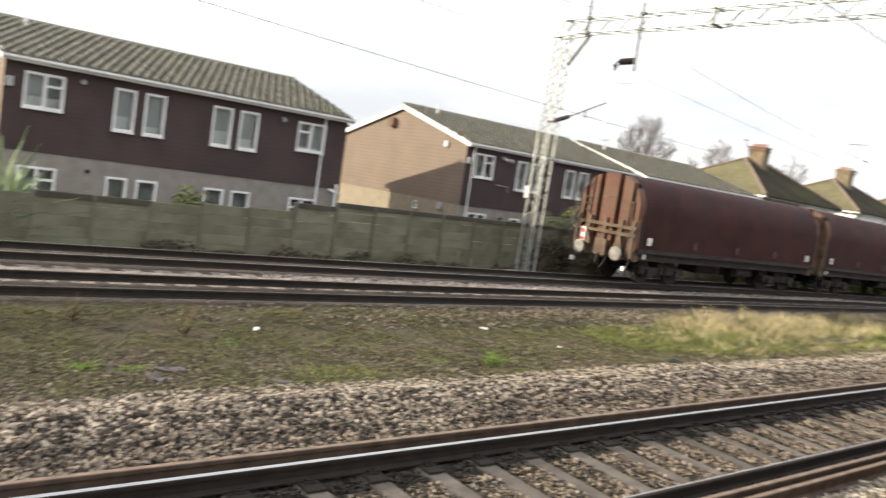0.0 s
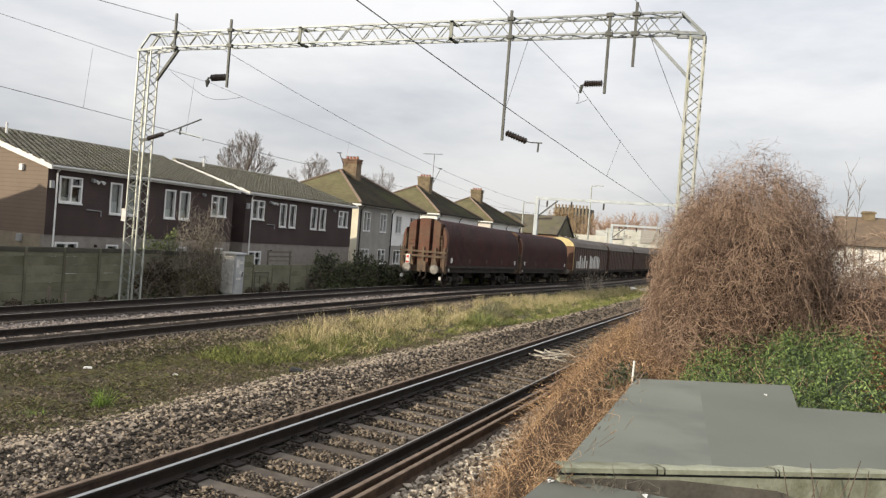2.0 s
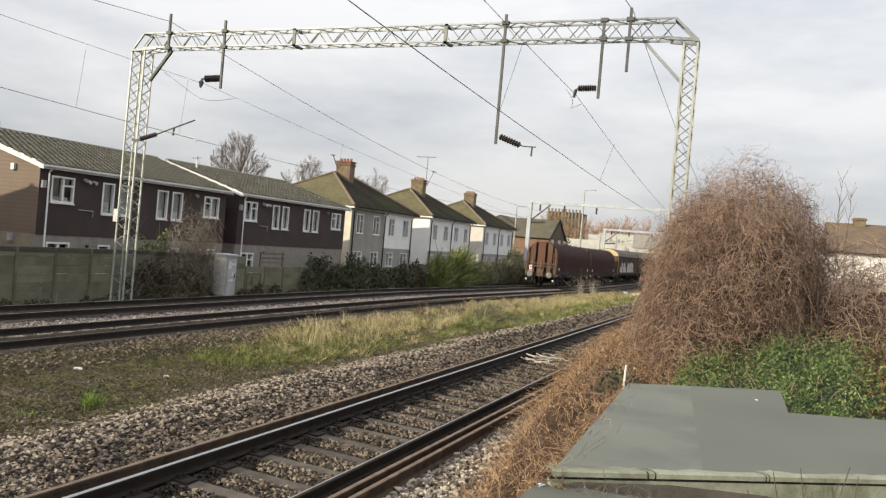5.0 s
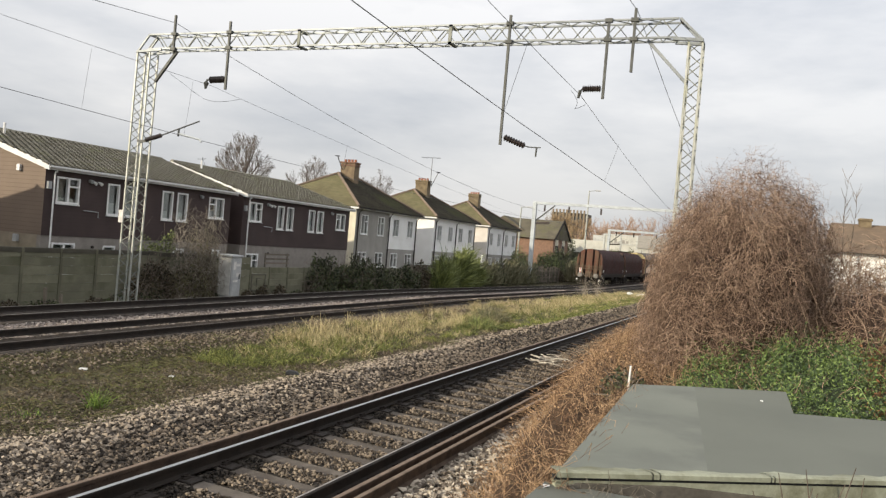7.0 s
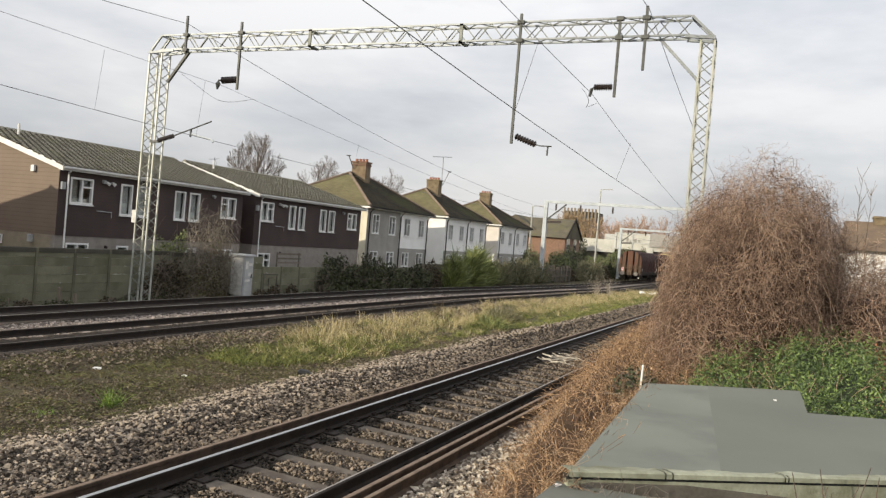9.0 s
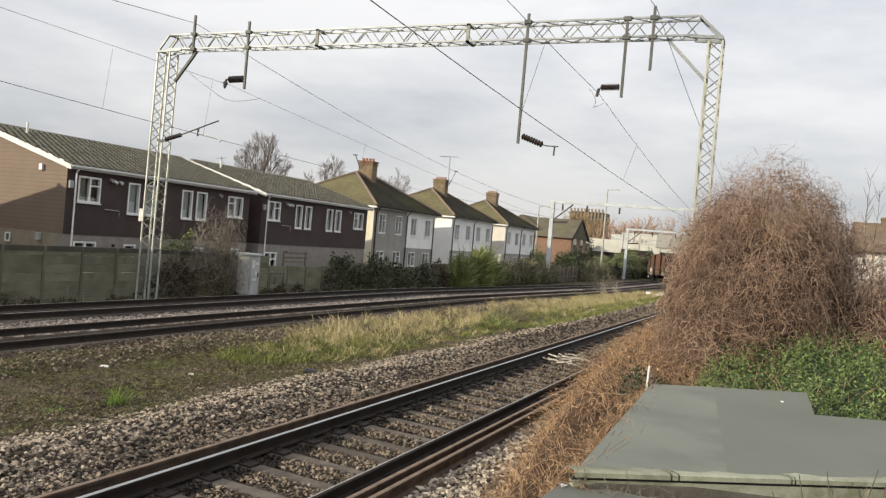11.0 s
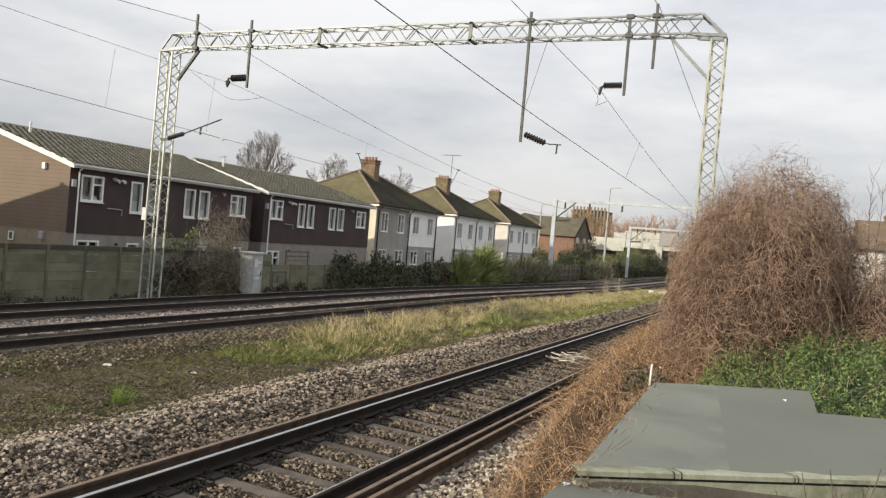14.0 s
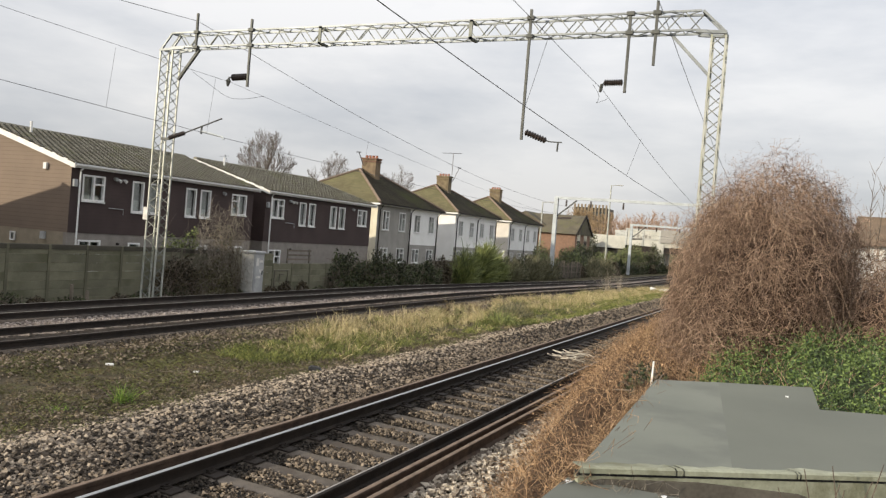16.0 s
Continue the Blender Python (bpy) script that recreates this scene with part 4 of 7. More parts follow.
y = -6.16
while y < 49.0:
    top = round(fence_top(y + BAY / 2) / 0.04) * 0.04
    part("post", post_me, None, fence, at=pose(FX, y, max(top, fence_top(y - 0.3))))
    n = math.ceil((top + 0.6) / 0.305)
    for r in range(n):
        part("board", board_me, None, fence, at=pose(FX - 0.005, y + BAY / 2, top - r * 0.305, random.uniform(-0.3, 0.3), random.uniform(-1.5, 1.5), random.uniform(-0.4, 0.4)))
    if 4.8 < y < 7.5 or 12.5 < y < 29:
        part("top_board", cap_me, None, fence, at=pose(FX + 0.0, y + BAY / 2, top + 0.02, 0, 0, random.uniform(-0.5, 0.5)))
    y += BAY
wood = thing("garden_fence", "old grey timber board fence overgrown with ivy", "fence")
pal = Geo().box(-0.012, 0.012, -0.07, 0.07, 0, 1.7).mesh("paling", M["wood_old"])
fix_normals(pal)
for i in range(240):
    part("paling", pal, None, wood, at=pose(FX - 0.1, 49.2 + i * 0.17, -0.6 + random.uniform(-0.03, 0.03), 0, random.uniform(-1, 1), 0))

white_post = thing("white_post", "white wooden post with a short rail in the hedge", "post", pose(-23.0, 62.9, -0.5))
part("post", Geo().cbox(-0.06, 0.06, -0.09, 0.09, 0, 2.55, 0.02), M["upvc"], white_post)
part("rail", Geo().box(-0.02, 0.02, -1.6, -0.1, 2.0, 2.1), M["upvc"], white_post)
pale_fence = thing("paling_fence", "short grey weathered paling fence beside the track", "fence")
for i in range(26):
    part("paling", pal, None, pale_fence, at=pose(-22.1 + random.uniform(-0.02, 0.02), 76.6 + i * 0.36, -0.6 + random.uniform(-0.04, 0.25), 0, random.uniform(-2, 2), 0))
for z in (0.1, 0.75):
    part("rail", Geo().box(-22.16, -22.12, 76.5, 85.8, z, z + 0.09), M["wood_old"], pale_fence)

solid("white_plank", Geo().cbox(-0.07, 0.07, -0.42, 0.42, 0, 0.035, 0.008), M["upvc"], "short white plank lying beside the far rail", "plank", pose(-21.3, 23.1, -0.47, 2, 0, 12))
for y, h, a in ((19.4, 0.75, 6), (20.05, 0.5, -8), (22.9, 0.55, 4)):
    solid("timber_stake", Geo().cbox(-0.04, 0.04, -0.05, 0.05, 0, h, 0.015), M["wood_old"], "old weathered timber stake beside the fence", "stake", pose(-22.6, y, -0.58, a, a * 0.5, 20), "stakes")
wf = thing("garden_trellis", "thin faded square trellis leaning on the concrete fence", "trellis", pose(-23.24, 31.6, -0.3))
for y0, y1, z0, z1 in ((0, 1.14, 0, 0.045), (0, 1.14, 0.76, 0.805), (0, 0.045, 0.045, 0.76), (1.095, 1.14, 0.045, 0.76), (0.42, 0.46, 0.2, 0.62), (0.46, 0.8, 0.58, 0.62)):
    part("bar", Geo().box(-0.012, 0.012, y0, y1, z0, z1), M["board_drab"], wf)
rack = thing("timber_rack", "grey timber slat rack standing behind the fence", "rack", pose(-24.5, 34.3, -0.7))
for z in (1.62, 1.84, 2.08):
    part("slat", Geo().box(-0.02, 0.02, 0.0, 2.2, z, z + 0.09), M["wood_old"], rack)
for y in (0.1, 2.1):
    part("upright", Geo().box(-0.07, -0.022, y - 0.04, y + 0.04, 0, 2.2), M["wood_old"], rack)

# ---- relay cabinet by the fence ----
cab = thing("lineside_cabinet", "tall pale grey cabinet daubed with paint scrawls", "cabinet", pose(-22.2, 28.55, -0.5))
part("body", Geo().cbox(-0.36, 0.36, -0.33, 0.33, 0.08, 1.9, 0.03), M["cabinet"], cab)
part("plinth", Geo().box(-0.4, 0.4, -0.37, 0.37, -0.1, 0.08), M["concrete"], cab)
part("roof", Geo().cbox(-0.42, 0.42, -0.39, 0.39, 1.905, 2.0, 0.04), M["cabinet"], cab)
# added white sheet: sunlight on this side put into colour, along with scrawls
part("sunlit_side", Geo().cbox(-0.31, 0.31, -0.352, -0.332, 0.2, 1.82, 0.008), M["paint_white"], cab, "side sheet whitened for sunlight and paint scrawl")
d = part("door", Geo().cbox(0.362, 0.385, -0.28, 0.28, 0.16, 1.82, 0.01), M["cabinet"], cab)
part("handle", Geo().box(0.388, 0.42, 0.16, 0.2, 0.95, 1.15), M["galv_dark"], d)
for y0, y1, z0, z1 in ((-0.24, -0.05, 1.35, 1.7), (-0.02, 0.22, 1.5, 1.62), (0.0, 0.24, 1.05, 1.2), (-0.22, 0.1, 0.8, 0.9)):
    part("paint_mark", Geo().box(0.386, 0.389, y0, y1, z0, z1), M["paint_white"], cab, "white paint scrawl")
part("paint_mark", Geo().box(-0.3, 0.3, -0.337, -0.332, 1.2, 1.78), M["paint_white"], cab, "white paint scrawl")


# ---- hipped houses ----
def hip_house(y0, ylen, xf, depth, eave, ridge_z, left_mat, mats, n_pots, pot_mat, mast):
    """A pair of houses with a hipped roof; front faces +x at xf, chimney on the ridge."""
    h = thing("semi_detached_house", "pair of rendered houses with mossy hipped roof and chimney", "house", pose(xf, y0, 0), "hipped houses")
    L, D = ylen, depth
    ws, n = [], 4
    for i in range(n):
        c = L * (i + 0.5) / n
        ws.append((c - 0.56, c + 0.56, 2.95, 4.5))
    lw = [(c0 - 0.1, c1 + 0.1, 0.35, 1.55) for c0, c1, _, _ in ws]
    half = L / 2
    for k, (a, b) in enumerate(((0, half), (half, L))):
        up_h = [q for q in ws if a <= q[0] < b]
        lo_h = [q for q in lw if a <= q[0] < b]
        part("wall", holed_wall(-0.25, 0, a, b, 1.9, eave, up_h), M[mats[k]], h, "rendered upper wall")
        part("wall", holed_wall(-0.25, 0.02, a, b, -0.75, 1.9, lo_h), M["render_grey" if k == 0 or mats[k] == "render_white" else mats[k]], h, "lower wall")
    part("inner_wall", Geo().box(-1.6, -1.5, 0.3, L - 0.3, -0.75, eave - 0.1), M["render_grey"], h)
    # sun-facing side gets paler render, far side grey: light put into the colour
    part("side_wall", Geo().box(-D, -0.004, -0.006, 0.22, -0.75, eave), M[left_mat], h, "side wall with sunlight put into its pale render")
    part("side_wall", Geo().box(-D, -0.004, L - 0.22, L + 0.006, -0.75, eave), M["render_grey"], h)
    part("wall", Geo().box(-D - 0.2, -D, 0, L, -0.75, eave), M["render_grey"], h)
    for a, b, c, d in ws:
        q = window(h, a, b, c, d, 'right', 0.1)
        part("curtain", Geo().box(-0.29, -0.27, a + 0.02, b - 0.02 - (b - a) * random.uniform(0, 0.5), c + 0.03, c + (d - c) * random.uniform(0.6, 0.98)), M["net"], q, "grey net curtain")
    for a, b, c, d in lw:
        window(h, a, b, c, d, 'right', 0.1)
    e = 0.4
    rx, ry0, ry1 = -D / 2, D / 2 - 0.2, L - D / 2 + 0.2
    if ry1 < ry0 + 0.6:
        ry0, ry1 = L / 2 - 0.3, L / 2 + 0.3
    A, B, C, E = (e, -e, eave), (e, L + e, eave), (-D - e, L + e, eave), (-D - e, -e, eave)
    R0, R1 = (rx, ry0, ridge_z), (rx, ry1, ridge_z)
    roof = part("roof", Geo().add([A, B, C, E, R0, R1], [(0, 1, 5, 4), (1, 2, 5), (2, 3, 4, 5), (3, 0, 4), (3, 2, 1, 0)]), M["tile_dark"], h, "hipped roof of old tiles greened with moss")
    # sunny side slope lighter, other slopes darker: light put into the tile colours
    for quad, mat, nrow in (((A, B, R1, R0), "tile_dark", 34), ((E, A, R0, R0), "tile_moss_lit", 34), ((B, C, R1, R1), "tile_dark", 6), ((C, E, R0, R1), "tile_dark", 6)):
        p = [Vector(q) for q in quad]
        nrm = (p[1] - p[0]).cross(p[3] - p[0]).normalized()
        if nrm.z < 0:
            nrm = -nrm
        g = Geo()
        for r in range(nrow):
            u0, u1 = r / nrow, (r + 1) / nrow
            a0, b0 = p[0].lerp(p[3], u0), p[1].lerp(p[2], u0)
            a1, b1 = p[0].lerp(p[3], u1), p[1].lerp(p[2], u1)
            nc = max(1, int((b0 - a0).length / 0.3))
            for c in range(nc):
                q0, q1 = a0.lerp(b0, c / nc), a0.lerp(b0, (c + 1) / nc)
                s0, s1 = a1.lerp(b1, c / nc), a1.lerp(b1, (c + 1) / nc)
                g.add([q0 + nrm * 0.022, q1 + nrm * 0.022, s1 + nrm * 0.012, s0 + nrm * 0.012, q0 + nrm * 0.005, q1 + nrm * 0.005], [(0, 1, 2, 3), (4, 5, 1, 0)])
        part("tiles", g, M[mat], roof, "mossy roof tiles with sunlight put into their colour" if mat == "tile_moss_lit" else "roof tiles with shade put into their dark colour", kind="stuff")
    for a, b in ((A, R0), (B, R1), (C, R1), (E, R0), (R0, R1)):
        part("hip_tile", Geo().tube([Vector(a) + Vector((0, 0, 0.05)), Vector(b) + Vector((0, 0, 0.05))], 0.11, 6), M["tile_hip"], roof, "pinkish hip tiles")
    part("gutter", Geo().beam((e + 0.06, -e, eave - 0.06), (e + 0.06, L + e, eave - 0.06), 0.11), M["under"], roof, "black gutter")
    part("soffit", Geo().box(-D - e, e, -e, L + e, eave - 0.16, eave - 0.03), M["upvc"], roof)
    for y in (0.3, half, L - 0.3):
        part("downpipe", Geo().tube([(e, y, eave - 0.1), (0.08, y, eave - 0.5), (0.08, y, -0.7)], 0.05, 6), M["under"], h, "black downpipe")
    # chimney
    cx0, cx1, cy0, cy1 = rx - 0.1, rx + 1.25, ry0 + 0.5, ry0 + 1.35
    ch = part("chimney", Geo().box(cx0, cx1, cy0, cy1, ridge_z - 1.6, ridge_z + 1.0), M[pot_mat], roof, "brick chimney stack")
    part("chimney_cap", Geo().box(cx0 - 0.06, cx1 + 0.06, cy0 - 0.06, cy1 + 0.06, ridge_z + 0.72, ridge_z + 0.84).box(cx0 - 0.08, cx1 + 0.08, cy0 - 0.08, cy1 + 0.08, ridge_z + 0.95, ridge_z + 1.08), M["brick_red" if pot_mat == "brick_mixed" else pot_mat], ch)
    for i in range(n_pots + 1):
        xx = cx0 + 0.2 + i * (cx1 - cx0 - 0.4) / n_pots
        part("chimney_pot", Geo().tube([(xx, (cy0 + cy1) / 2, ridge_z + 1.05), (xx, (cy0 + cy1) / 2, ridge_z + 1.28), (xx, (cy0 + cy1) / 2, ridge_z + 1.32)], [0.13, 0.11, 0.14], 8), M["pot"], ch, "clay chimney pot")
    g = Geo()
    if mast > 1.5:
        x, y, z = rx + 1.35, ry0 + 1.0, ridge_z + mast
        g.tube([(x, y, ridge_z + 0.4), (x, y, z)], 0.035, 5).tube([(x - 1.2, y, z), (x + 0.9, y, z)], 0.022, 4)
        for k in range(6):
            g.tube([(x - 1.1 + k * 0.38, y - 0.35, z), (x - 1.1 + k * 0.38, y + 0.35, z)], 0.014, 4)
        g.tube([(x + 0.1, y, ridge_z + 0.5), (x + 0.8, y, ridge_z + 2.0)], 0.035, 5).tube([(x + 0.7, y - 0.2, ridge_z + 2.0), (x + 0.9, y + 0.2, ridge_z + 2.0)], 0.05, 5)
        part("aerial", g, M["wire"], roof, "thin television aerial on a pole")
    elif mast > 0:
        x, y = rx + 0.1, ry0 + 0.4
        g.tube([(x, y, ridge_z + 0.4), (x - 0.1, y - 0.75, ridge_z + mast)], 0.04, 5).tube([(x - 0.3, y - 0.8, ridge_z + mast), (x + 0.1, y - 0.72, ridge_z + mast)], 0.04, 4)
        part("aerial", g, M["wire"], roof, "short leaning aerial pole")
    return h


M["brick_orange"] = boards(material("brick_orange", (0.27, 0.165, 0.115), (0.19, 0.118, 0.086), 0.9, scale=3, fine=24, bump=0.3), 0.075, 0.3, dark=0.8)
M["tile_grey"] = material("tile_grey", (0.135, 0.12, 0.085), (0.085, 0.075, 0.055), 0.95, scale=0.8, fine=9, bump=0.4, stain=(0.12, 0.115, 0.06), stain_at=0.6)
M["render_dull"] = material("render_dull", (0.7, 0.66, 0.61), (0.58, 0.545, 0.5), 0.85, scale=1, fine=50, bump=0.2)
M["rib_pale"] = material("rib_pale", (0.25, 0.2, 0.14), (0.17, 0.14, 0.1), 0.9, scale=0.5, fine=6, bump=0.2)
M["twig_gold"] = material("twig_gold", (0.37, 0.275, 0.17), (0.21, 0.15, 0.09), 0.9, scale=1, fine=10, bump=0.0, island=True, rand=0.6)
# lighter, warmer copy of the bridge concrete with sunlight in its colour
M["bridge_lit"] = material("bridge_lit", (0.6, 0.595, 0.54), (0.44, 0.44, 0.4), 0.8, scale=0.5, fine=6, bump=0.2, stain=(0.45, 0.45, 0.41), stain_at=0.6)
M["tile_hip"] = material("tile_hip", (0.25, 0.185, 0.145), (0.17, 0.13, 0.1), 0.9, scale=3, fine=30)
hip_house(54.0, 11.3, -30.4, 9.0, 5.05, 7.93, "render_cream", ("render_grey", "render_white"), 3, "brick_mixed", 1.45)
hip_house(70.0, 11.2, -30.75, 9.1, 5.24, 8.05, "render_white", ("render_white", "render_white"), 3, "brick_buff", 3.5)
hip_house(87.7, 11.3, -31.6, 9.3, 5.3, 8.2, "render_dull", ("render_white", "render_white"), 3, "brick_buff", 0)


# ---- distance ----
def flat_house(name, label, x0, x1, y0, y1, eave, ridge, wall_mat, roof_mat, along, wins):
    h = thing(name, label, "house")
    part("wall", Geo().box(x0, x1, y0, y1, -0.9, eave), M[wall_mat], h)
    g = Geo()
    if along == 'y':
        xm = (x0 + x1) / 2
        g.extrude([(x0 - 0.4, eave), (x1 + 0.4, eave), (xm, ridge)], 'y', y0 - 0.3, y1 + 0.3)
    else:
        ym = (y0 + y1) / 2
        g.extrude([(y0 - 0.4, eave), (y1 + 0.4, eave), (ym, ridge)], 'x', x0 - 0.3, x1 + 0.3)
    part("roof", g, M[roof_mat], h)
    for a, b, c, d in wins:
        window(h, a, b, c, d, 'right', -0.01, x1, "pane_dark")
    return h


# brick house with a gable cross wing
bh = flat_house("brick_house", "red brick house with tiled roof and front gable", -47, -37.0, 124, 140, 5.0, 8.2, "brick_orange", "tile_grey", 'y', [(126, 127.2, 2.6, 4.0)])
part("wing_wall", Geo().box(-42, -33.0, 122.6, 131.9, -0.9, 5.1), M["brick_orange"], bh, "brick cross wing")
part("wing_roof", Geo().extrude([(122.0, 4.85), (132.5, 4.85), (127.25, 8.05)], 'x', -42, -32.75), M["tile_grey"], bh, "gabled wing roof")
part("wing_gable", Geo().extrude([(122.6, 5.1), (131.9, 5.1), (127.25, 7.75)], 'x', -33.3, -32.97), M["brick_orange"], bh)
for y in (123.7, 128.0):
    window(bh, y, y + 1.9, 2.9, 4.9, 'right', -0.02, -33.0, "pane_dark")
for s in (-1, 1):
    part("barge_board", Geo().beam((-32.65, 127.25 + s * 5.3, 4.75), (-32.65, 127.25, 8.1), 0.14, 0.34), M["under"], bh)
# tower of flats
tw = thing("tower_block", "distant brown tower block with vertical concrete ribs", "building")
part("body", Geo().box(-70.6, -59.6, 258, 268, -1, 16.4), M["block"], tw)
for i in range(10):
    part("rib", Geo().cbox(-70.6 + i * 1.17, -70.1 + i * 1.17, 257.5, 258.0, -1, 17.4, 0.05), M["rib_pale"], tw)
for i in range(5):
    for k in range(9):
        part("window", Geo().box(-70.05 + k * 1.17, -69.48 + k * 1.17, 257.9, 257.99, 1.5 + i * 3.0, 3.1 + i * 3.0), M["pane_dark"], tw)
# road bridge: low parapet on the approach, taller panelled parapet over the tracks
br = thing("road_bridge", "pale concrete road bridge over the railway", "bridge")
part("deck", Geo().box(-34.0, 30, 150, 158, 4.0, 5.0), M["bridge"], br)
part("approach_parapet", Geo().box(-38.0, -30.6, 149.6, 149.95, 3.3, 5.7), M["bridge_lit"], br, "approach parapet with sunlight put into its concrete colour")
part("parapet", Geo().box(-30.6, 30, 149.7, 149.95, 4.1, 7.0), M["bridge_lit"], br, "pale parapet wall")
part("parapet", Geo().box(-34.5, 30, 158.05, 158.3, 5.0, 7.0), M["bridge"], br)
part("girder", Geo().box(-34.0, 30, 149.9, 150.3, 3.0, 4.08), M["under"], br, "dark girder under the deck")
part("coping", Geo().cbox(-30.7, 30.1, 149.6, 150.03, 7.0, 7.2, 0.04), M["bridge"], br)
part("string_course", Geo().cbox(-30.7, 30.1, 149.58, 149.69, 5.35, 5.5, 0.02), M["bridge"], br)
for k in range(16):
    part("pilaster", Geo().cbox(-30.7 + k * 3.1, -30.4 + k * 3.1, 149.56, 149.69, 4.1, 7.0, 0.03), M["bridge"], br)
for x in (-24.2, 3.0):
    part("pier", Geo().cbox(x - 0.7, x + 0.7, 149.5, 157.5, -1, 4.7, 0.05), M["bridge_lit"], br)
part("panel", Geo().cbox(-24.2, -14, 149.42, 149.54, 4.9, 7.3, 0.03), M["render_grey"], br, "grey sheeted panel on the parapet")
for x in (-29.4, -28.6, -27.9, -27.1, -26.4):
    part("paint_mark", Geo().box(x, x + 0.45, 149.66, 149.698, 5.55, 6.1 + 0.3 * math.sin(x * 5)), M["render_grey"], br, "faded grey paint scrawl")
part("abutment", Geo().box(-44, -33.8, 149.98, 159, -1, 3.9), M["board_drab"], br)
# street lamps beyond
for x, y, z in ((-26.0, 114.0, 12.8), (-34.8, 110.0, 9.6)):
    lp = thing("street_lamp", "tall pale steel street lamp", "street lamp", pose(x, y, -0.6))
    part("pole", Geo().tube([(0, 0, 0), (0, 0, z * 0.6), (0, 0, z)], [0.16, 0.12, 0.08], 8), M["galv"], lp)
    part("arm", Geo().tube([(0, 0, z - 0.1), (1.1, 0, z + 0.05)], 0.05, 6), M["galv"], lp)
    part("lantern", Geo().cbox(0.9, 1.7, -0.14, 0.14, z - 0.05, z + 0.1, 0.04), M["cabinet"], lp)


# ---- trees and shrubs ----
def fast_mesh(name, verts, faces, mat, smooth=False):
    """A mesh from numpy arrays of vertices and equal-sided faces."""
    me = bpy.data.meshes.new(name)
    n, k = faces.shape
    me.vertices.add(len(verts))
    me.vertices.foreach_set("co", verts.astype(np.float32).ravel())
    me.loops.add(n * k)
    me.loops.foreach_set("vertex_index", faces.astype(np.int32).ravel())
    me.polygons.add(n)
    me.polygons.foreach_set("loop_start", np.arange(0, n * k, k, dtype=np.int32))
    me.polygons.foreach_set("loop_total", np.full(n, k, dtype=np.int32))
    me.materials.append(mat)
    me.update(calc_edges=True)
    me.polygons.foreach_set("use_smooth", np.full(n, smooth, dtype=bool))
    return me


def strand_mesh(name, paths, r0, r1, mat, sides=3):
    """Tapering stems (three sides) or blades (two edges) along paths of shape (n, k, 3)."""
    n, k, _ = paths.shape
    d = np.gradient(paths, axis=1)
    d /= np.linalg.norm(d, axis=2, keepdims=True) + 1e-9
    up = np.where(np.abs(d[..., 2:3]) < 0.9, np.array([0, 0, 1.0]), np.array([1.0, 0, 0]))
    s = np.cross(d, up)
    s /= np.linalg.norm(s, axis=2, keepdims=True) + 1e-9
    u = np.cross(s, d)
    r = np.linspace(1, 0, k)[None, :, None] * (r0 - r1)[:, None, None] + r1[:, None, None]
    if sides == 2:
        turn = np.random.default_rng(n).uniform(0, 3.1416, n)[:, None, None]
        s = s * np.cos(turn) + u * np.sin(turn)
        ring = np.stack([paths - s * r, paths + s * r], axis=2)
    else:
        ring = np.stack([s * math.cos(a) * r + u * math.sin(a) * r + paths for a in (0, 2.0944, 4.18879)], axis=2)
    verts = ring.reshape(-1, 3)
    i, j, c = np.meshgrid(np.arange(n), np.arange(k - 1), np.arange(sides if sides > 2 else 1), indexing='ij')
    base = (i * k + j) * sides
    faces = np.stack([base + c, base + (c + 1) % sides, base + sides + (c + 1) % sides, base + sides + c], axis=-1).reshape(-1, 4)
    return fast_mesh(name, verts, faces, mat, True)


def leaf_mesh(name, pts, size, mat, rng, flat=0.0, stretch=1.6):
    """Bent leaf pairs of triangles at pts, turned at random."""
    n = len(pts)
    a = rng.normal(size=(n, 3))
    a[:, 2] *= 1.0 - flat
    a /= np.linalg.norm(a, axis=1, keepdims=True)
    b = np.cross(a, rng.normal(size=(n, 3)))
    b /= np.linalg.norm(b, axis=1, keepdims=True)
    c = np.cross(a, b)
    sz = (size * rng.uniform(0.6, 1.4, n))[:, None]
    p0, p1 = pts - a * sz * stretch / 2, pts + a * sz * stretch / 2
    q0, q1 = pts + b * sz / 2 + c * sz * 0.15, pts - b * sz / 2 + c * sz * 0.15
    verts = np.stack([p0, q0, p1, q1], axis=1).reshape(-1, 3)
    k = np.arange(n)[:, None] * 4
    faces = np.concatenate([k + np.array([0, 1, 2]), k + np.array([0, 2, 3])], axis=0)
    return fast_mesh(name, verts, faces, mat)


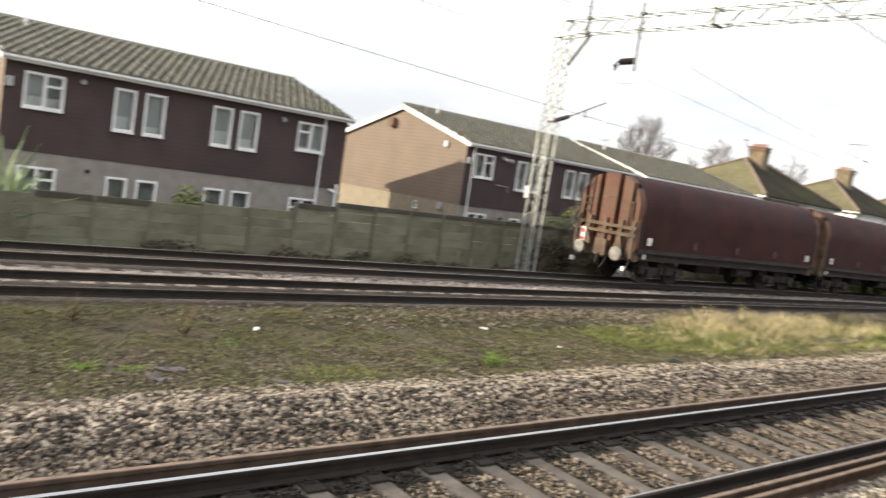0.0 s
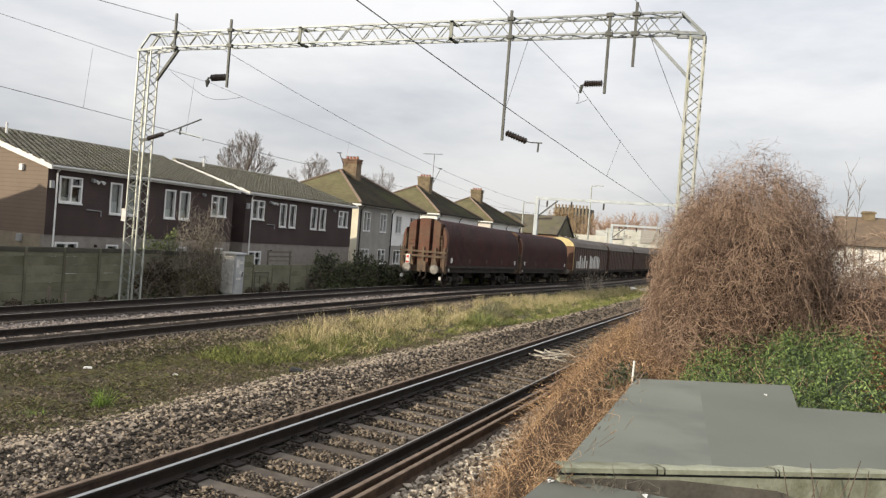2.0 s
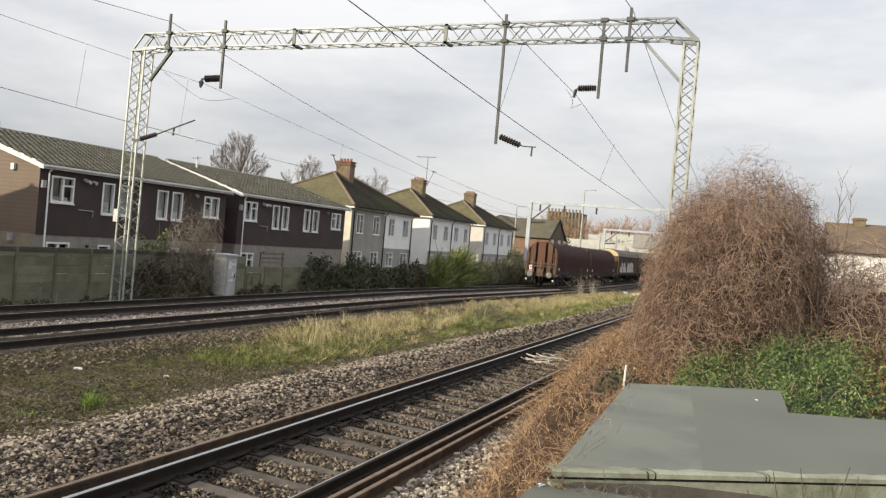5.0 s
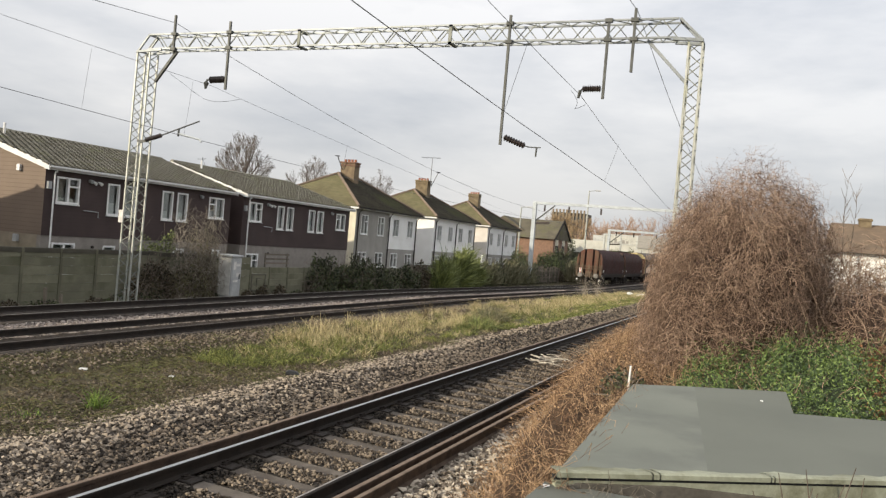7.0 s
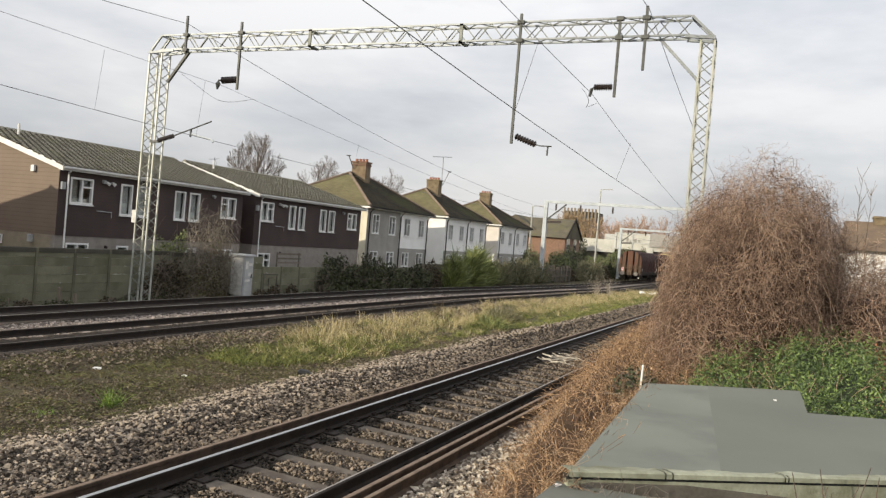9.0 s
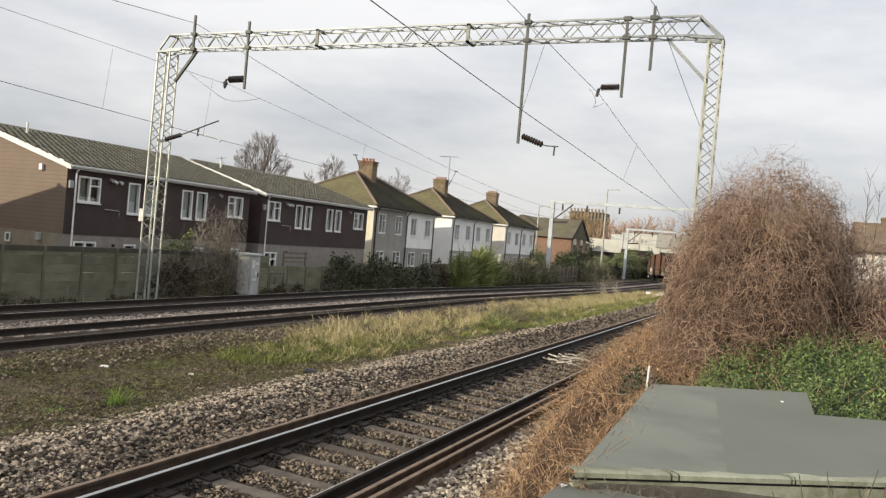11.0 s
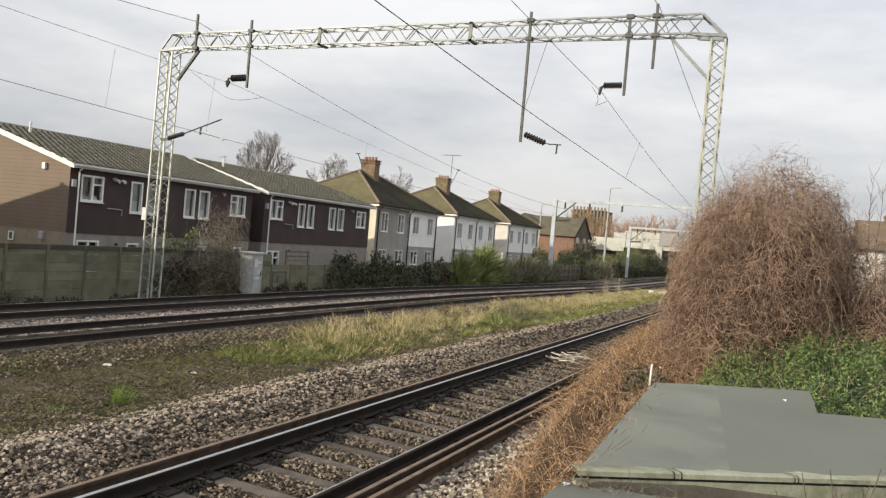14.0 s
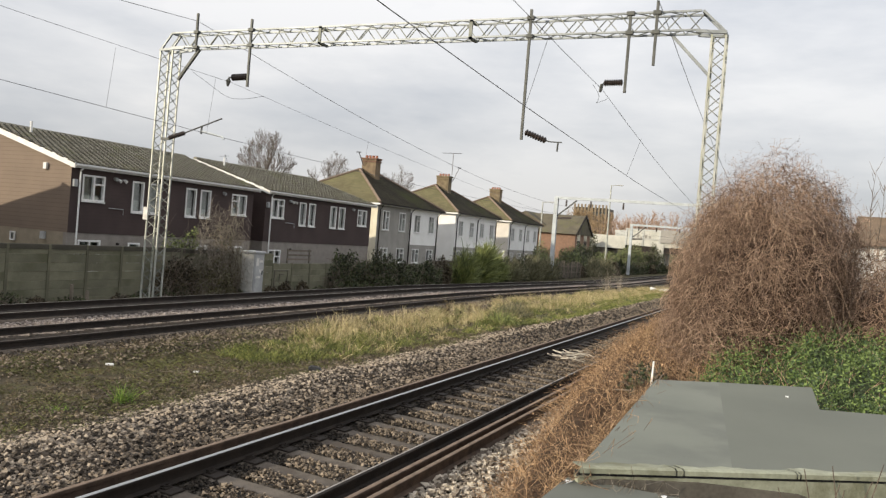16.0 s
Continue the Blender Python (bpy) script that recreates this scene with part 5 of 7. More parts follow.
def bare_tree(at, height, spread, seed, label, mat="twig", bark="bark", depth=5, crown=None, thin=0.02):
    """A branching winter tree; crown (radius, middle height, half height) bounds its outline."""
    rng = random.Random(seed)
    t = thing("bare_tree", label, "tree", at)
    limbs, twigs = Geo(), Geo()

    def outside(p):
        return crown and (p.x ** 2 + p.y ** 2) / crown[0] ** 2 + ((p.z - crown[1]) / crown[2]) ** 2 > 1.0 and p.z > crown[1] - 0.6 * crown[2]

    def grow(p, d, ln, r, lev):
        pts, q = [p], p
        for i in range(3 if lev < 4 else 2):
            d = (d + Vector((rng.uniform(-0.16, 0.16), rng.uniform(-0.16, 0.16), rng.uniform(-0.02, 0.14)))).normalized()
            q = q + d * ln / (3 if lev < 4 else 2)
            pts.append(q)
        g = limbs if lev < 2 else twigs
        g.tube(pts, [r * (1 - 0.38 * k / (len(pts) - 1)) for k in range(len(pts))], 5 if lev < 3 else 3, cap=False)
        if lev < depth and not outside(q):
            n = 4 if lev == 0 else rng.choice((2, 3, 3))
            for i in range(n):
                a = rng.uniform(0, 6.283)
                tilt = rng.uniform(0.25, 0.85) * spread
                s = d.orthogonal().normalized()
                s = Matrix.Rotation(a + i * 6.283 / n, 3, d) @ s
                start = pts[-1] if i < 2 else pts[rng.choice((-2, -1))]
                grow(start, (d + s * tilt).normalized(), ln * rng.uniform(0.66, 0.84), r * rng.uniform(0.55, 0.68), lev + 1)

    grow(Vector((0, 0, 0)), Vector((0, 0, 1)), height * 0.26, height * thin, 0)
    part("trunk", limbs, M[bark], t)
    part("crown", twigs, M[mat], t, "bare winter twigs")
    return t


def fan_tree(at, fork, crown, limbs, seed, label, r0):
    """A winter tree: limbs fan up from a fork and fill a rounded crown (radius, middle height, half height)."""
    rng = random.Random(seed)
    t = thing("bare_tree", label, "tree", at)
    trunk_g, twig_g = Geo(), Geo()
    trunk_g.tube([(0, 0, 0), (0.05, 0.03, fork * 0.6), (0, 0, fork)], [r0 * 2.6, r0 * 2.1, r0 * 1.9], 8)

    def room(p, d):
        """How far d runs from p to the crown's edge."""
        k = 0.2
        while k < 9.0:
            q = p + d * k
            if (q.x ** 2 + q.y ** 2) / crown[0] ** 2 + ((q.z - crown[1]) / crown[2]) ** 2 > 1.0 and q.z > fork + 0.4:
                break
            k += 0.2
        return k

    def shoot(p, d, ln, r, lev):
        pts = [p]
        for i in range(4):
            d = (d + Vector((rng.uniform(-0.12, 0.12), rng.uniform(-0.12, 0.12), rng.uniform(-0.02, 0.12)))).normalized()
            pts.append(pts[-1] + d * ln / 4)
        (trunk_g if lev < 1 else twig_g).tube(pts, [max(0.0055, r * (1 - 0.2 * k)) for k in range(5)], 5 if lev < 2 else 3, cap=False)
        if lev < 4:
            for i in range((8, 6, 4, 3)[lev]):
                u = rng.uniform(0.22, 0.98) * 4
                k = min(3, int(u))
                q = pts[k].lerp(pts[k + 1], u - k)
                side = Matrix.Rotation(rng.uniform(0, 6.283), 3, d) @ d.orthogonal().normalized()
                e = (d + side * rng.uniform(0.35, 0.85) + Vector((0, 0, 0.12))).normalized()
                shoot(q, e, min(room(q, e), ln * rng.uniform(0.36, 0.62)), max(0.006, r * 0.45), lev + 1)

    for i in range(limbs):
        a, tilt = i * 2.4 + rng.uniform(-0.3, 0.3), 0.12 + 1.0 * math.sqrt((i + 0.5) / limbs)
        d = Vector((math.cos(a) * math.sin(tilt), math.sin(a) * math.sin(tilt), math.cos(tilt)))
        p = Vector((0, 0, fork - rng.uniform(0, 0.5)))
        shoot(p, d, room(p, d) * rng.uniform(0.85, 1.0), r0, 0)
    part("trunk", trunk_g, M["bark"], t)
    part("crown", twig_g, M["twig_tree"], t, "fine bare winter twigs")
    return t


fan_tree(pose(-48.3, 63, -0.8), 7.2, (2.75, 9.4, 3.35), 11, 4, "bare winter tree with a round twiggy crown behind the terraced houses", 0.075)
fan_tree(pose(-60, 92.3, -0.8), 8.6, (3.0, 11.2, 2.7), 7, 5, "bare winter tree behind the mossy hipped roof", 0.07)
fan_tree(pose(-60.5, 112, -0.8), 8.6, (3.4, 11.0, 3.7), 7, 8, "bare winter tree behind the chimneys", 0.07)
bare_tree(pose(-55, 28, -0.8), 8.8, 1.0, 9, "bare tree rising behind the terraced houses", depth=6, thin=0.014)
bare_tree(pose(-58, 41, -0.8), 9.0, 1.0, 10, "bare tree just above the terrace ridge", depth=5, thin=0.014)
for x, h, seed in ((-55.2, 15.0, 91), (-53.4, 15.8, 92), (-51.2, 15.2, 93), (-49.2, 14.6, 94)):
    bare_tree(pose(x, 204, -0.9), h, 0.45, seed, "golden-brown bare tree before the tower block", "twig_gold", "bark_pale", depth=6, thin=0.025)
wood_rng = random.Random(77)
for i in range(34):
    x = -66 + i * 2.8 + wood_rng.uniform(-1.5, 1.5)
    bare_tree(pose(x, 236 + wood_rng.uniform(-8, 10), -0.9), wood_rng.uniform(17, 20) - (3.5 if x < -52 else 0), 1.05, 20 + i, "distant russet bare tree beyond the bridge", "twig_rust", "bark_pale", depth=5, thin=0.023)
def sapling(at, h, seed):
    """A thin leafless sapling: one whippy stem with short rising side shoots."""
    r = random.Random(seed)
    t = thing("sapling", "thin bare sapling beyond the thicket", "tree", at, "saplings")
    pts = [Vector((0.05 * math.sin(k * 1.3 + seed), 0.04 * math.cos(k * 1.7), h * k / 8)) for k in range(9)]
    part("trunk", Geo().tube(pts, [0.03 - 0.003 * k for k in range(9)], 6), M["bark"], t)
    g = Geo()
    for i in range(26):
        k = r.randrange(2, 8)
        p, a, ln = pts[k].lerp(pts[min(8, k + 1)], r.random()), r.uniform(0, 6.283), r.uniform(0.3, 0.85)
        d = Vector((math.cos(a) * 0.55, math.sin(a) * 0.55, 1.0)).normalized()
        g.tube([p, p + d * ln * 0.5, p + d * ln + Vector((0, 0, 0.08))], [0.014, 0.01, 0.006], 4)
    part("crown", g, M["twig"], t, "short bare rising shoots")
    return t


sapling(pose(2.8, 43, 0.3), 7.3, 3)
sapling(pose(3.25, 43.4, 0.3), 6.7, 5)


def shrub(at, rx, ry, rz, seed, mat, n, size, label, core="leaf_dark", name="shrub", stems=60):
    """A shrub of many small leaves over a few stems, with an uneven outline."""
    rng = np.random.default_rng(seed)
    s = thing(name, label, "shrub", at)
    m = n * 2
    d = rng.normal(size=(m, 3))
    d /= np.linalg.norm(d, axis=1, keepdims=True)
    d[:, 2] = np.abs(d[:, 2])
    rad = rng.uniform(0.3, 1.0, m) ** 0.45
    lump = np.array([0.78 + 0.38 * noise.noise((p[0] * 2.3 + seed, p[1] * 2.3, p[2] * 2.3)) for p in d])
    keep = rng.permutation(m)[:n]
    pts = (d * (rad * lump)[:, None] * np.array([rx, ry, rz]))[keep]
    part("leaves", leaf_mesh("leaves", pts, size, M[mat], rng), None, s, kind="stuff")
    paths = np.zeros((stems, 5, 3))
    tip = d[:stems] * np.array([rx, ry, rz]) * rng.uniform(0.7, 1.05, stems)[:, None]
    foot = np.stack([rng.uniform(-0.4, 0.4, stems) * rx, rng.uniform(-0.7, 0.7, stems) * ry, np.zeros(stems)], axis=1)
    for k in range(5):
        u = k / 4
        paths[:, k] = foot * (1 - u) + tip * u + np.array([0, 0, 1]) * (u * (1 - u) * rz * 0.4) + rng.normal(size=(stems, 3)) * 0.04 * rz
    part("stems", strand_mesh("stems", paths, np.full(stems, 0.018), np.full(stems, 0.004), M["twig"]), None, s, kind="stuff")
    return s


shrub(pose(-24.0, 26.0, -0.6), 0.6, 2.7, 3.25, 1, "leaf_bright", 9000, 0.065, "yellow-green evergreen shrub behind the fence")
shrub(pose(-24.5, 9.6, -0.8), 0.6, 1.15, 2.35, 6, "leaf_bright", 6000, 0.085, "round bright green garden shrub behind the fence")
hedge_rng = random.Random(5)
y = 38.0
while y < 150:
    ry = hedge_rng.uniform(1.6, 3.0) * (1.0 if y < 75 else 1.7)
    rz = hedge_rng.uniform(1.3, 2.1) * (1.0 if y < 60 else 1.25)
    lit = 51.5 < y < 61.5
    ry = 2.6 if lit else ry
    rz += 0.55 if y < 51 else 0.0
    shrub(pose(-22.75 - hedge_rng.uniform(0, 0.5), y, -0.5), 0.9, ry, 2.4 if lit else rz, int(y * 10), "leaf_bright" if lit else hedge_rng.choice(("leaf_dark", "leaf_dark", "leaf_dark", "leaf_brown")), 3000 if y < 80 else 2200, 0.1 if y < 80 else 0.16,
          "sunlit yellow-green bush growing over the fence" if lit else "dark ivy and brambles smothering the fence", stems=170)
    y += ry * 1.25
for i, (x, y, r, z) in enumerate(((-28, 90, 4.5, 3.2), (-27, 99, 5, 4.2), (-28, 108, 5.5, 4.6), (-27, 119, 6, 4.0), (-26.5, 131, 7, 4.2), (-27, 143, 6, 4.6), (-31, 121, 5, 4.6), (-35, 141, 6, 6.0), (-24.5, 146, 3, 4.4))):
    shrub(pose(x, y, -0.7), 2.6, r, z * (1.05 if i in (1, 2, 3, 6) else 1.28), 300 + i, "leaf_mid" if i in (0, 1, 3, 4, 5) else "leaf_dark", 5000, 0.13, "overgrown evergreen scrub beyond the fence", stems=160)
shrub(pose(-14, 168, -0.8), 16, 3, 5.5, 401, "leaf_brown", 3600, 0.3, "dim scrub seen under the bridge", stems=200)
# added bank that keeps bright sky out of the bridge opening
solid("embankment", Geo().extrude([(176, -1), (200, -1), (200, 4.6), (182, 4.6)], 'x', -60, 60), M["field"], "added dark bank blocking the bright sky under the bridge", kind="structure")


def reed_bush(at, rx, ry, rz, n, seed, mat, width, label, length=0.7, lean=0.5):
    """A bush of narrow drooping leaves that point up and out of an uneven dome."""
    r = np.random.default_rng(seed)
    t = thing("reed_bush", label, "shrub", at, "lineside bushes")
    d = r.normal(size=(n, 3))
    d /= np.linalg.norm(d, axis=1, keepdims=True)
    d[:, 2] = np.abs(d[:, 2])
    lump = np.array([0.72 + 0.42 * noise.noise((p[0] * 2.0 + seed, p[1] * 2.6, p[2] * 2.0)) for p in d])
    root = d * (lump * r.uniform(0.15, 1.0, n) ** 0.5)[:, None] * np.array([rx, ry, rz])
    d = d * lean + r.normal(0, 0.25, (n, 3)) + np.array([0, 0, 1.0])
    h = length * r.uniform(0.4, 1.2, n)
    P = np.zeros((n, 4, 3))
    for k in range(4):
        u = k / 3
        P[:, k] = root + d * (h * u)[:, None] + (d * np.array([0.5, 0.5, 0]) - np.array([0, 0, 0.5])) * (h * u * u)[:, None]
    part("blades", strand_mesh("blades", P, np.full(n, width), np.full(n, width * 0.2), M[mat], 2), None, t, kind="stuff")
    return t


for y, ry, rz, n in ((53.4, 2.2, 2.6, 1900), (57.0, 2.6, 3.8, 3400), (60.0, 1.9, 2.5, 1500)):
    reed_bush(pose(-22.4, y, -0.5), 0.9, ry, rz, n, int(y * 7), "leaf_bright", 0.028, "sunlit yellow-green bush of long arching leaves", 0.7, 0.6)
for y, ry, rz, n in ((64.0, 3.0, 2.1, 1300), (69.5, 3.4, 2.4, 1500), (74.0, 3.0, 2.2, 1300), (92.0, 4.0, 2.6, 1300), (99.0, 4.5, 2.8, 1300)):
    reed_bush(pose(-22.3, y, -0.5), 0.8, ry, rz, n, int(y * 7), "leaf_reed", 0.02, "grey-green reeds and tall dead grass before the fence", 0.9, 0.25)
reed_bush(pose(-24.2, 4.3, -0.8), 0.35, 0.6, 2.3, 260, 33, "blade_green", 0.035, "spiky pale green garden plant behind the fence", 0.8, 1.3)
# houses behind the terrace, of which ridge chimneys show
for y, z in ((28.6, 0), (57.3, 8.0), (63.6, 8.15), (72.4, 8.05)):
    bg = thing("background_house", "house behind the terrace with brick chimney above the ridge" if z else "house with a dark tiled roof behind the terrace", "house", pose(-50, y, 0), "background houses")
    part("wall", Geo().box(-8, 0, -2.5, 3.0, -0.8, 4.6), M["brick_red"], bg)
    part("roof", Geo().extrude([(-8.4, 4.5), (0.4, 4.5), (-4, 6.9)], 'y', -2.7, 3.2), M["tile_dark"], bg)
    if z:
        ch = part("chimney", Geo().box(-0.5, 0.1, -0.45, 0.45, 4.5, z - 0.25), M["brick_red"], bg, "brown brick chimney stack")
        for k in (-0.25, 0.2):
            part("chimney_pot", Geo().tube([(-0.2, k, z - 0.25), (-0.2, k, z + 0.05)], [0.12, 0.1], 8), M["pot"], ch)
    if 50 < y < 60:
        part("aerial", Geo().tube([(-0.2, 1.9, 5.0), (-0.2, 1.9, z + 0.85)], 0.025, 4).tube([(-0.2, 1.2, z + 0.6), (-0.2, 2.5, z + 0.8)], 0.02, 4).tube([(-0.2, 1.9, z + 0.85), (-0.2, 2.3, z + 0.2)], 0.015, 4), M["wire"], bg, "thin television aerial")


# ---- freight train ----
def arch(half, low, spring, top, n=30, grow=0.0):
    """Cross-section of a rounded hood from one foot over the top to the other."""
    pts = [(-half - grow, low), (-half - grow, (low + spring) / 2)]
    for i in range(n + 1):
        a = math.pi - math.pi * i / n
        pts.append(((half + grow) * math.copysign(abs(math.cos(a)) ** 0.8, math.cos(a)), spring + (top - spring + grow) * math.sin(a) ** 0.9))
    return pts + [(half + grow, (low + spring) / 2), (half + grow, low)]


def arch_height(x, half, spring, top):
    c = min(1.0, abs(x) / half) ** (1 / 0.8)
    return spring + (top - spring) * math.sqrt(max(0.0, 1 - c * c)) ** 0.9


def wheel_geo(r=0.46):
    g = Geo()
    for s in (-1, 1):
        x = s * 0.7525
        g.tube([(x - s * 0.07, 0, 0), (x - s * 0.035, 0, 0), (x - s * 0.03, 0, 0), (x + s * 0.06, 0, 0)], [r + 0.03, r + 0.03, r, r - 0.005], 20)
    g.tube([(-0.95, 0, 0), (0.95, 0, 0)], 0.08, 8)
    return g


WHEEL = wheel_geo().mesh("wheelset", M["under"])
fix_normals(WHEEL)
WHEELS = []


def bogie(parent, y):
    b = part("bogie", Geo().box(-1.08, -0.92, -1.35, 1.35, 0.42, 0.68).box(0.92, 1.08, -1.35, 1.35, 0.42, 0.68).box(-1.0, 1.0, -0.25, 0.25, 0.45, 0.85), M["under"], parent, "dark dusty bogie frame", pose(0, y, 0))
    for dy in (-0.9, 0.9):
        w = part("wheelset", WHEEL, None, b, "steel wheelset", pose(0, dy, 0.46))
        WHEELS.append((w, dy))
        for s in (-1, 1):
            part("axle_box", Geo().cbox(s * 1.1 - 0.09, s * 1.1 + 0.09, dy - 0.16, dy + 0.16, 0.32, 0.62, 0.03), M["under"], b)
    for s in (-1, 1):
        for dy in (-0.2, 0.2):
            part("spring", Geo().tube([(s * 1.08, dy, 0.45), (s * 1.08, dy, 0.72)], 0.09, 8), M["under"], b)
    return b


def buffers(parent, y, s):
    """Two buffers on the end at y, facing s along the track."""
    for x in (-0.87, 0.87):
        b = part("buffer", Geo().tube([(x, y, 1.06), (x, y + s * 0.3, 1.06)], [0.13, 0.11], 10), M["under"], parent, "buffer stock")
        part("buffer_head", Geo().tube([(x, y + s * 0.3, 1.06), (x, y + s * 0.36, 1.06), (x, y + s * 0.38, 1.06)], [0.265, 0.265, 0.22], 16), M["buffer"], b, "greasy grey buffer head")
    part("coupling", Geo().tube([(0, y, 1.02), (0.02, y + s * 0.28, 0.9), (0, y + s * 0.34, 0.62)], 0.045, 6).tube([(0.25, y, 0.95), (0.28, y + s * 0.22, 0.6), (0.15, y + s * 0.26, 0.45)], 0.03, 6), M["under"], parent)


def underframe(w, y0, y1):
    part("solebar", Geo().box(-1.3, -1.14, y0, y1, 0.92, 1.2), M["under"], w, "dark steel solebar")
    part("solebar", Geo().box(1.14, 1.3, y0, y1, 0.92, 1.2), M["under"], w, "dark steel solebar")
    part("headstock", Geo().cbox(-1.32, 1.32, y0 - 0.06, y0 + 0.2, 0.86, 1.24, 0.02), M["frame_rust"], w, "rusty headstock beam")
    part("headstock", Geo().cbox(-1.32, 1.32, y1 - 0.2, y1 + 0.06, 0.86, 1.24, 0.02), M["frame_rust"], w, "rusty headstock beam")
    part("brake_gear", Geo().box(-0.5, 0.4, (y0 + y1) / 2 - 1.1, (y0 + y1) / 2 + 0.4, 0.5, 0.92), M["under"], w)
    part("air_tank", Geo().tube([(0.9, (y0 + y1) / 2 + 0.8, 0.72), (0.9, (y0 + y1) / 2 + 2.0, 0.72)], 0.2, 12), M["under"], w)
    for y in (y0 + 2.2, y1 - 2.2):
        bogie(w, y)


def coil_wagon(last):
    L = 13.3
    w = thing("hooded_wagon", "dark maroon hooded freight wagon with rusty orange ends", "wagon", group="hooded wagons")
    ring = arch(1.4, 1.22, 2.55, 3.95)
    k = len(ring)
    ys, out = [], []
    y = 0.16
    while y < L - 0.16:
        ys += [y, y + 0.05, y + 0.09, y + 0.14]
        out += [0.0, 0.0, 0.009, 0.009]
        y += 0.19
    g = Geo()
    rings = [arch(1.4, 1.22, 2.55, 3.95, grow=o) for o in out]
    g.add([(p[0], yy, p[1]) for yy, r in zip(ys, rings) for p in r], [(j * k + i, j * k + i + 1, (j + 1) * k + i + 1, (j + 1) * k + i) for j in range(len(ys) - 1) for i in range(k - 1)])
    part("hood", g, M["hood"], w, "ribbed maroon sliding hood")
    part("hood_band", Geo().box(1.41, 1.47, 0.1, L - 0.1, 1.2, 1.34), M["under"], w)
    part("hood_band", Geo().box(-1.47, -1.41, 0.1, L - 0.1, 1.2, 1.34), M["under"], w)
    part("floor", Geo().box(-1.3, 1.3, 0.1, L - 0.1, 1.21, 1.3), M["under"], w)
    for y0, s in ((0.0, 1), (L, -1)):
        # arched end plate, slot shade put into its dark colour, with raised orange panels
        pl = Geo()
        pr = arch(1.42, 1.22, 2.55, 3.97)
        pl.add([(p[0], y0 + s * 0.3, p[1]) for p in pr] + [(p[0], y0 + s * 0.22, p[1]) for p in pr],
               [tuple(range(k)), tuple(range(2 * k - 1, k - 1, -1))] + [(i, i + 1, i + 1 + k, i + k) for i in range(k - 1)])
        end = part("end_plate", pl, M["under"], w, "end plate coloured dark for the shade in its slots")
        for a, b in ((-1.4, -1.22), (-1.04, -0.6), (-0.38, 0.3), (0.52, 0.96), (1.14, 1.4)):
            g = Geo()
            n = 5
            xs = [a + (b - a) * i / n for i in range(n + 1)]
            prof = [(a, 1.26)] + [(x, arch_height(x, 1.42, 2.55, 3.95)) for x in xs] + [(b, 1.26)]
            m = len(prof)
            g.add([(p[0], y0 + s * 0.22, p[1]) for p in prof] + [(p[0] * 0.985, y0 - s * 0.08, p[1] - 0.015) for p in prof],
                  [tuple(range(m)), tuple(range(2 * m - 1, m - 1, -1))] + [(i, (i + 1) % m, (i + 1) % m + m, i + m) for i in range(m)])
            part("end_panel", g, M["hood_end"], end, "sun-faded orange end panel")
        for z in (1.72, 1.98):
            part("end_bar", Geo().box(-1.46, 1.46, y0 - s * 0.16 - 0.04, y0 - s * 0.16 + 0.04, z, z + 0.12), M["frame_rust"], end, "rusty cross bar")
        part("end_bar", Geo().beam((-0.3, y0 - s * 0.07, 3.05), (0.3, y0 - s * 0.07, 3.05), 0.05), M["frame_rust"], end)
        for x in (-1.3, -0.75, 0.0, 0.75, 1.3):
            part("end_post", Geo().cbox(x - 0.07, x + 0.07, y0 - s * 0.12 - 0.06, y0 - s * 0.12 + 0.06, 0.95, 2.3, 0.01), M["frame_rust"], end)
        for x in (-1, 1):
            part("handrail", Geo().tube([(x * 1.42, y0 - s * 0.12, 1.2), (x * 1.5, y0 - s * 0.14, 2.3), (x * 1.42, y0, 2.4)], 0.022, 6), M["frame_rust"], end)
        for x in (-1, 1):
            part("end_step", Geo().cbox(x * 1.15 - 0.2, x * 1.15 + 0.2, y0 - s * 0.3 - 0.05, y0 - s * 0.3 + 0.05, 0.36, 0.4, 0.008), M["under"], w)
            part("step_hanger", Geo().beam((x * 1.3, y0 - s * 0.3, 0.4), (x * 1.3, y0 - s * 0.1, 0.95), 0.035), M["under"], w)
            part("gusset", Geo().extrude([(x * 0.75 - 0.2, 1.24), (x * 0.75 + 0.2, 1.24), (x * 0.75 + 0.09, 1.66), (x * 0.75 - 0.09, 1.66)], 'y', y0 - s * 0.2 - 0.02, y0 - s * 0.2 + 0.02), M["frame_rust"], end, "rusty gusset plate")
            part("ladder_rail", Geo().beam((x * 1.18, y0 - s * 0.2, 1.2), (x * 1.1, y0 - s * 0.14, 3.0), 0.04), M["frame_rust"], end)
            for z in (2.45, 2.7, 2.95):
                part("rung", Geo().beam((x * 1.13, y0 - s * 0.15, z), (x * 0.72, y0 - s * 0.13, z), 0.03), M["frame_rust"], end)
        part("draw_box", Geo().cbox(-0.26, 0.26, y0 - s * 0.22 - 0.05, y0 - s * 0.22 + 0.05, 0.9, 1.5, 0.03), M["frame_rust"], end, "rusty coupling housing")
        buffers(w, y0 - s * 0.06, -s)
    underframe(w, 0.1, L - 0.1)
    for y in (0.7, 3.6, 6.6, 9.6, L - 0.8):
        part("side_plate", Geo().box(1.445, 1.452, y - 0.14, y + 0.14, 1.5, 1.78), M["paint_white" if y in (0.7, L - 0.8) else "paint_faded"], w, "faded data panel")
        part("side_plate", Geo().box(1.302, 1.31, y - 0.1, y + 0.1, 0.98, 1.16), M["paint_white" if y == 0.7 else "under"], w)
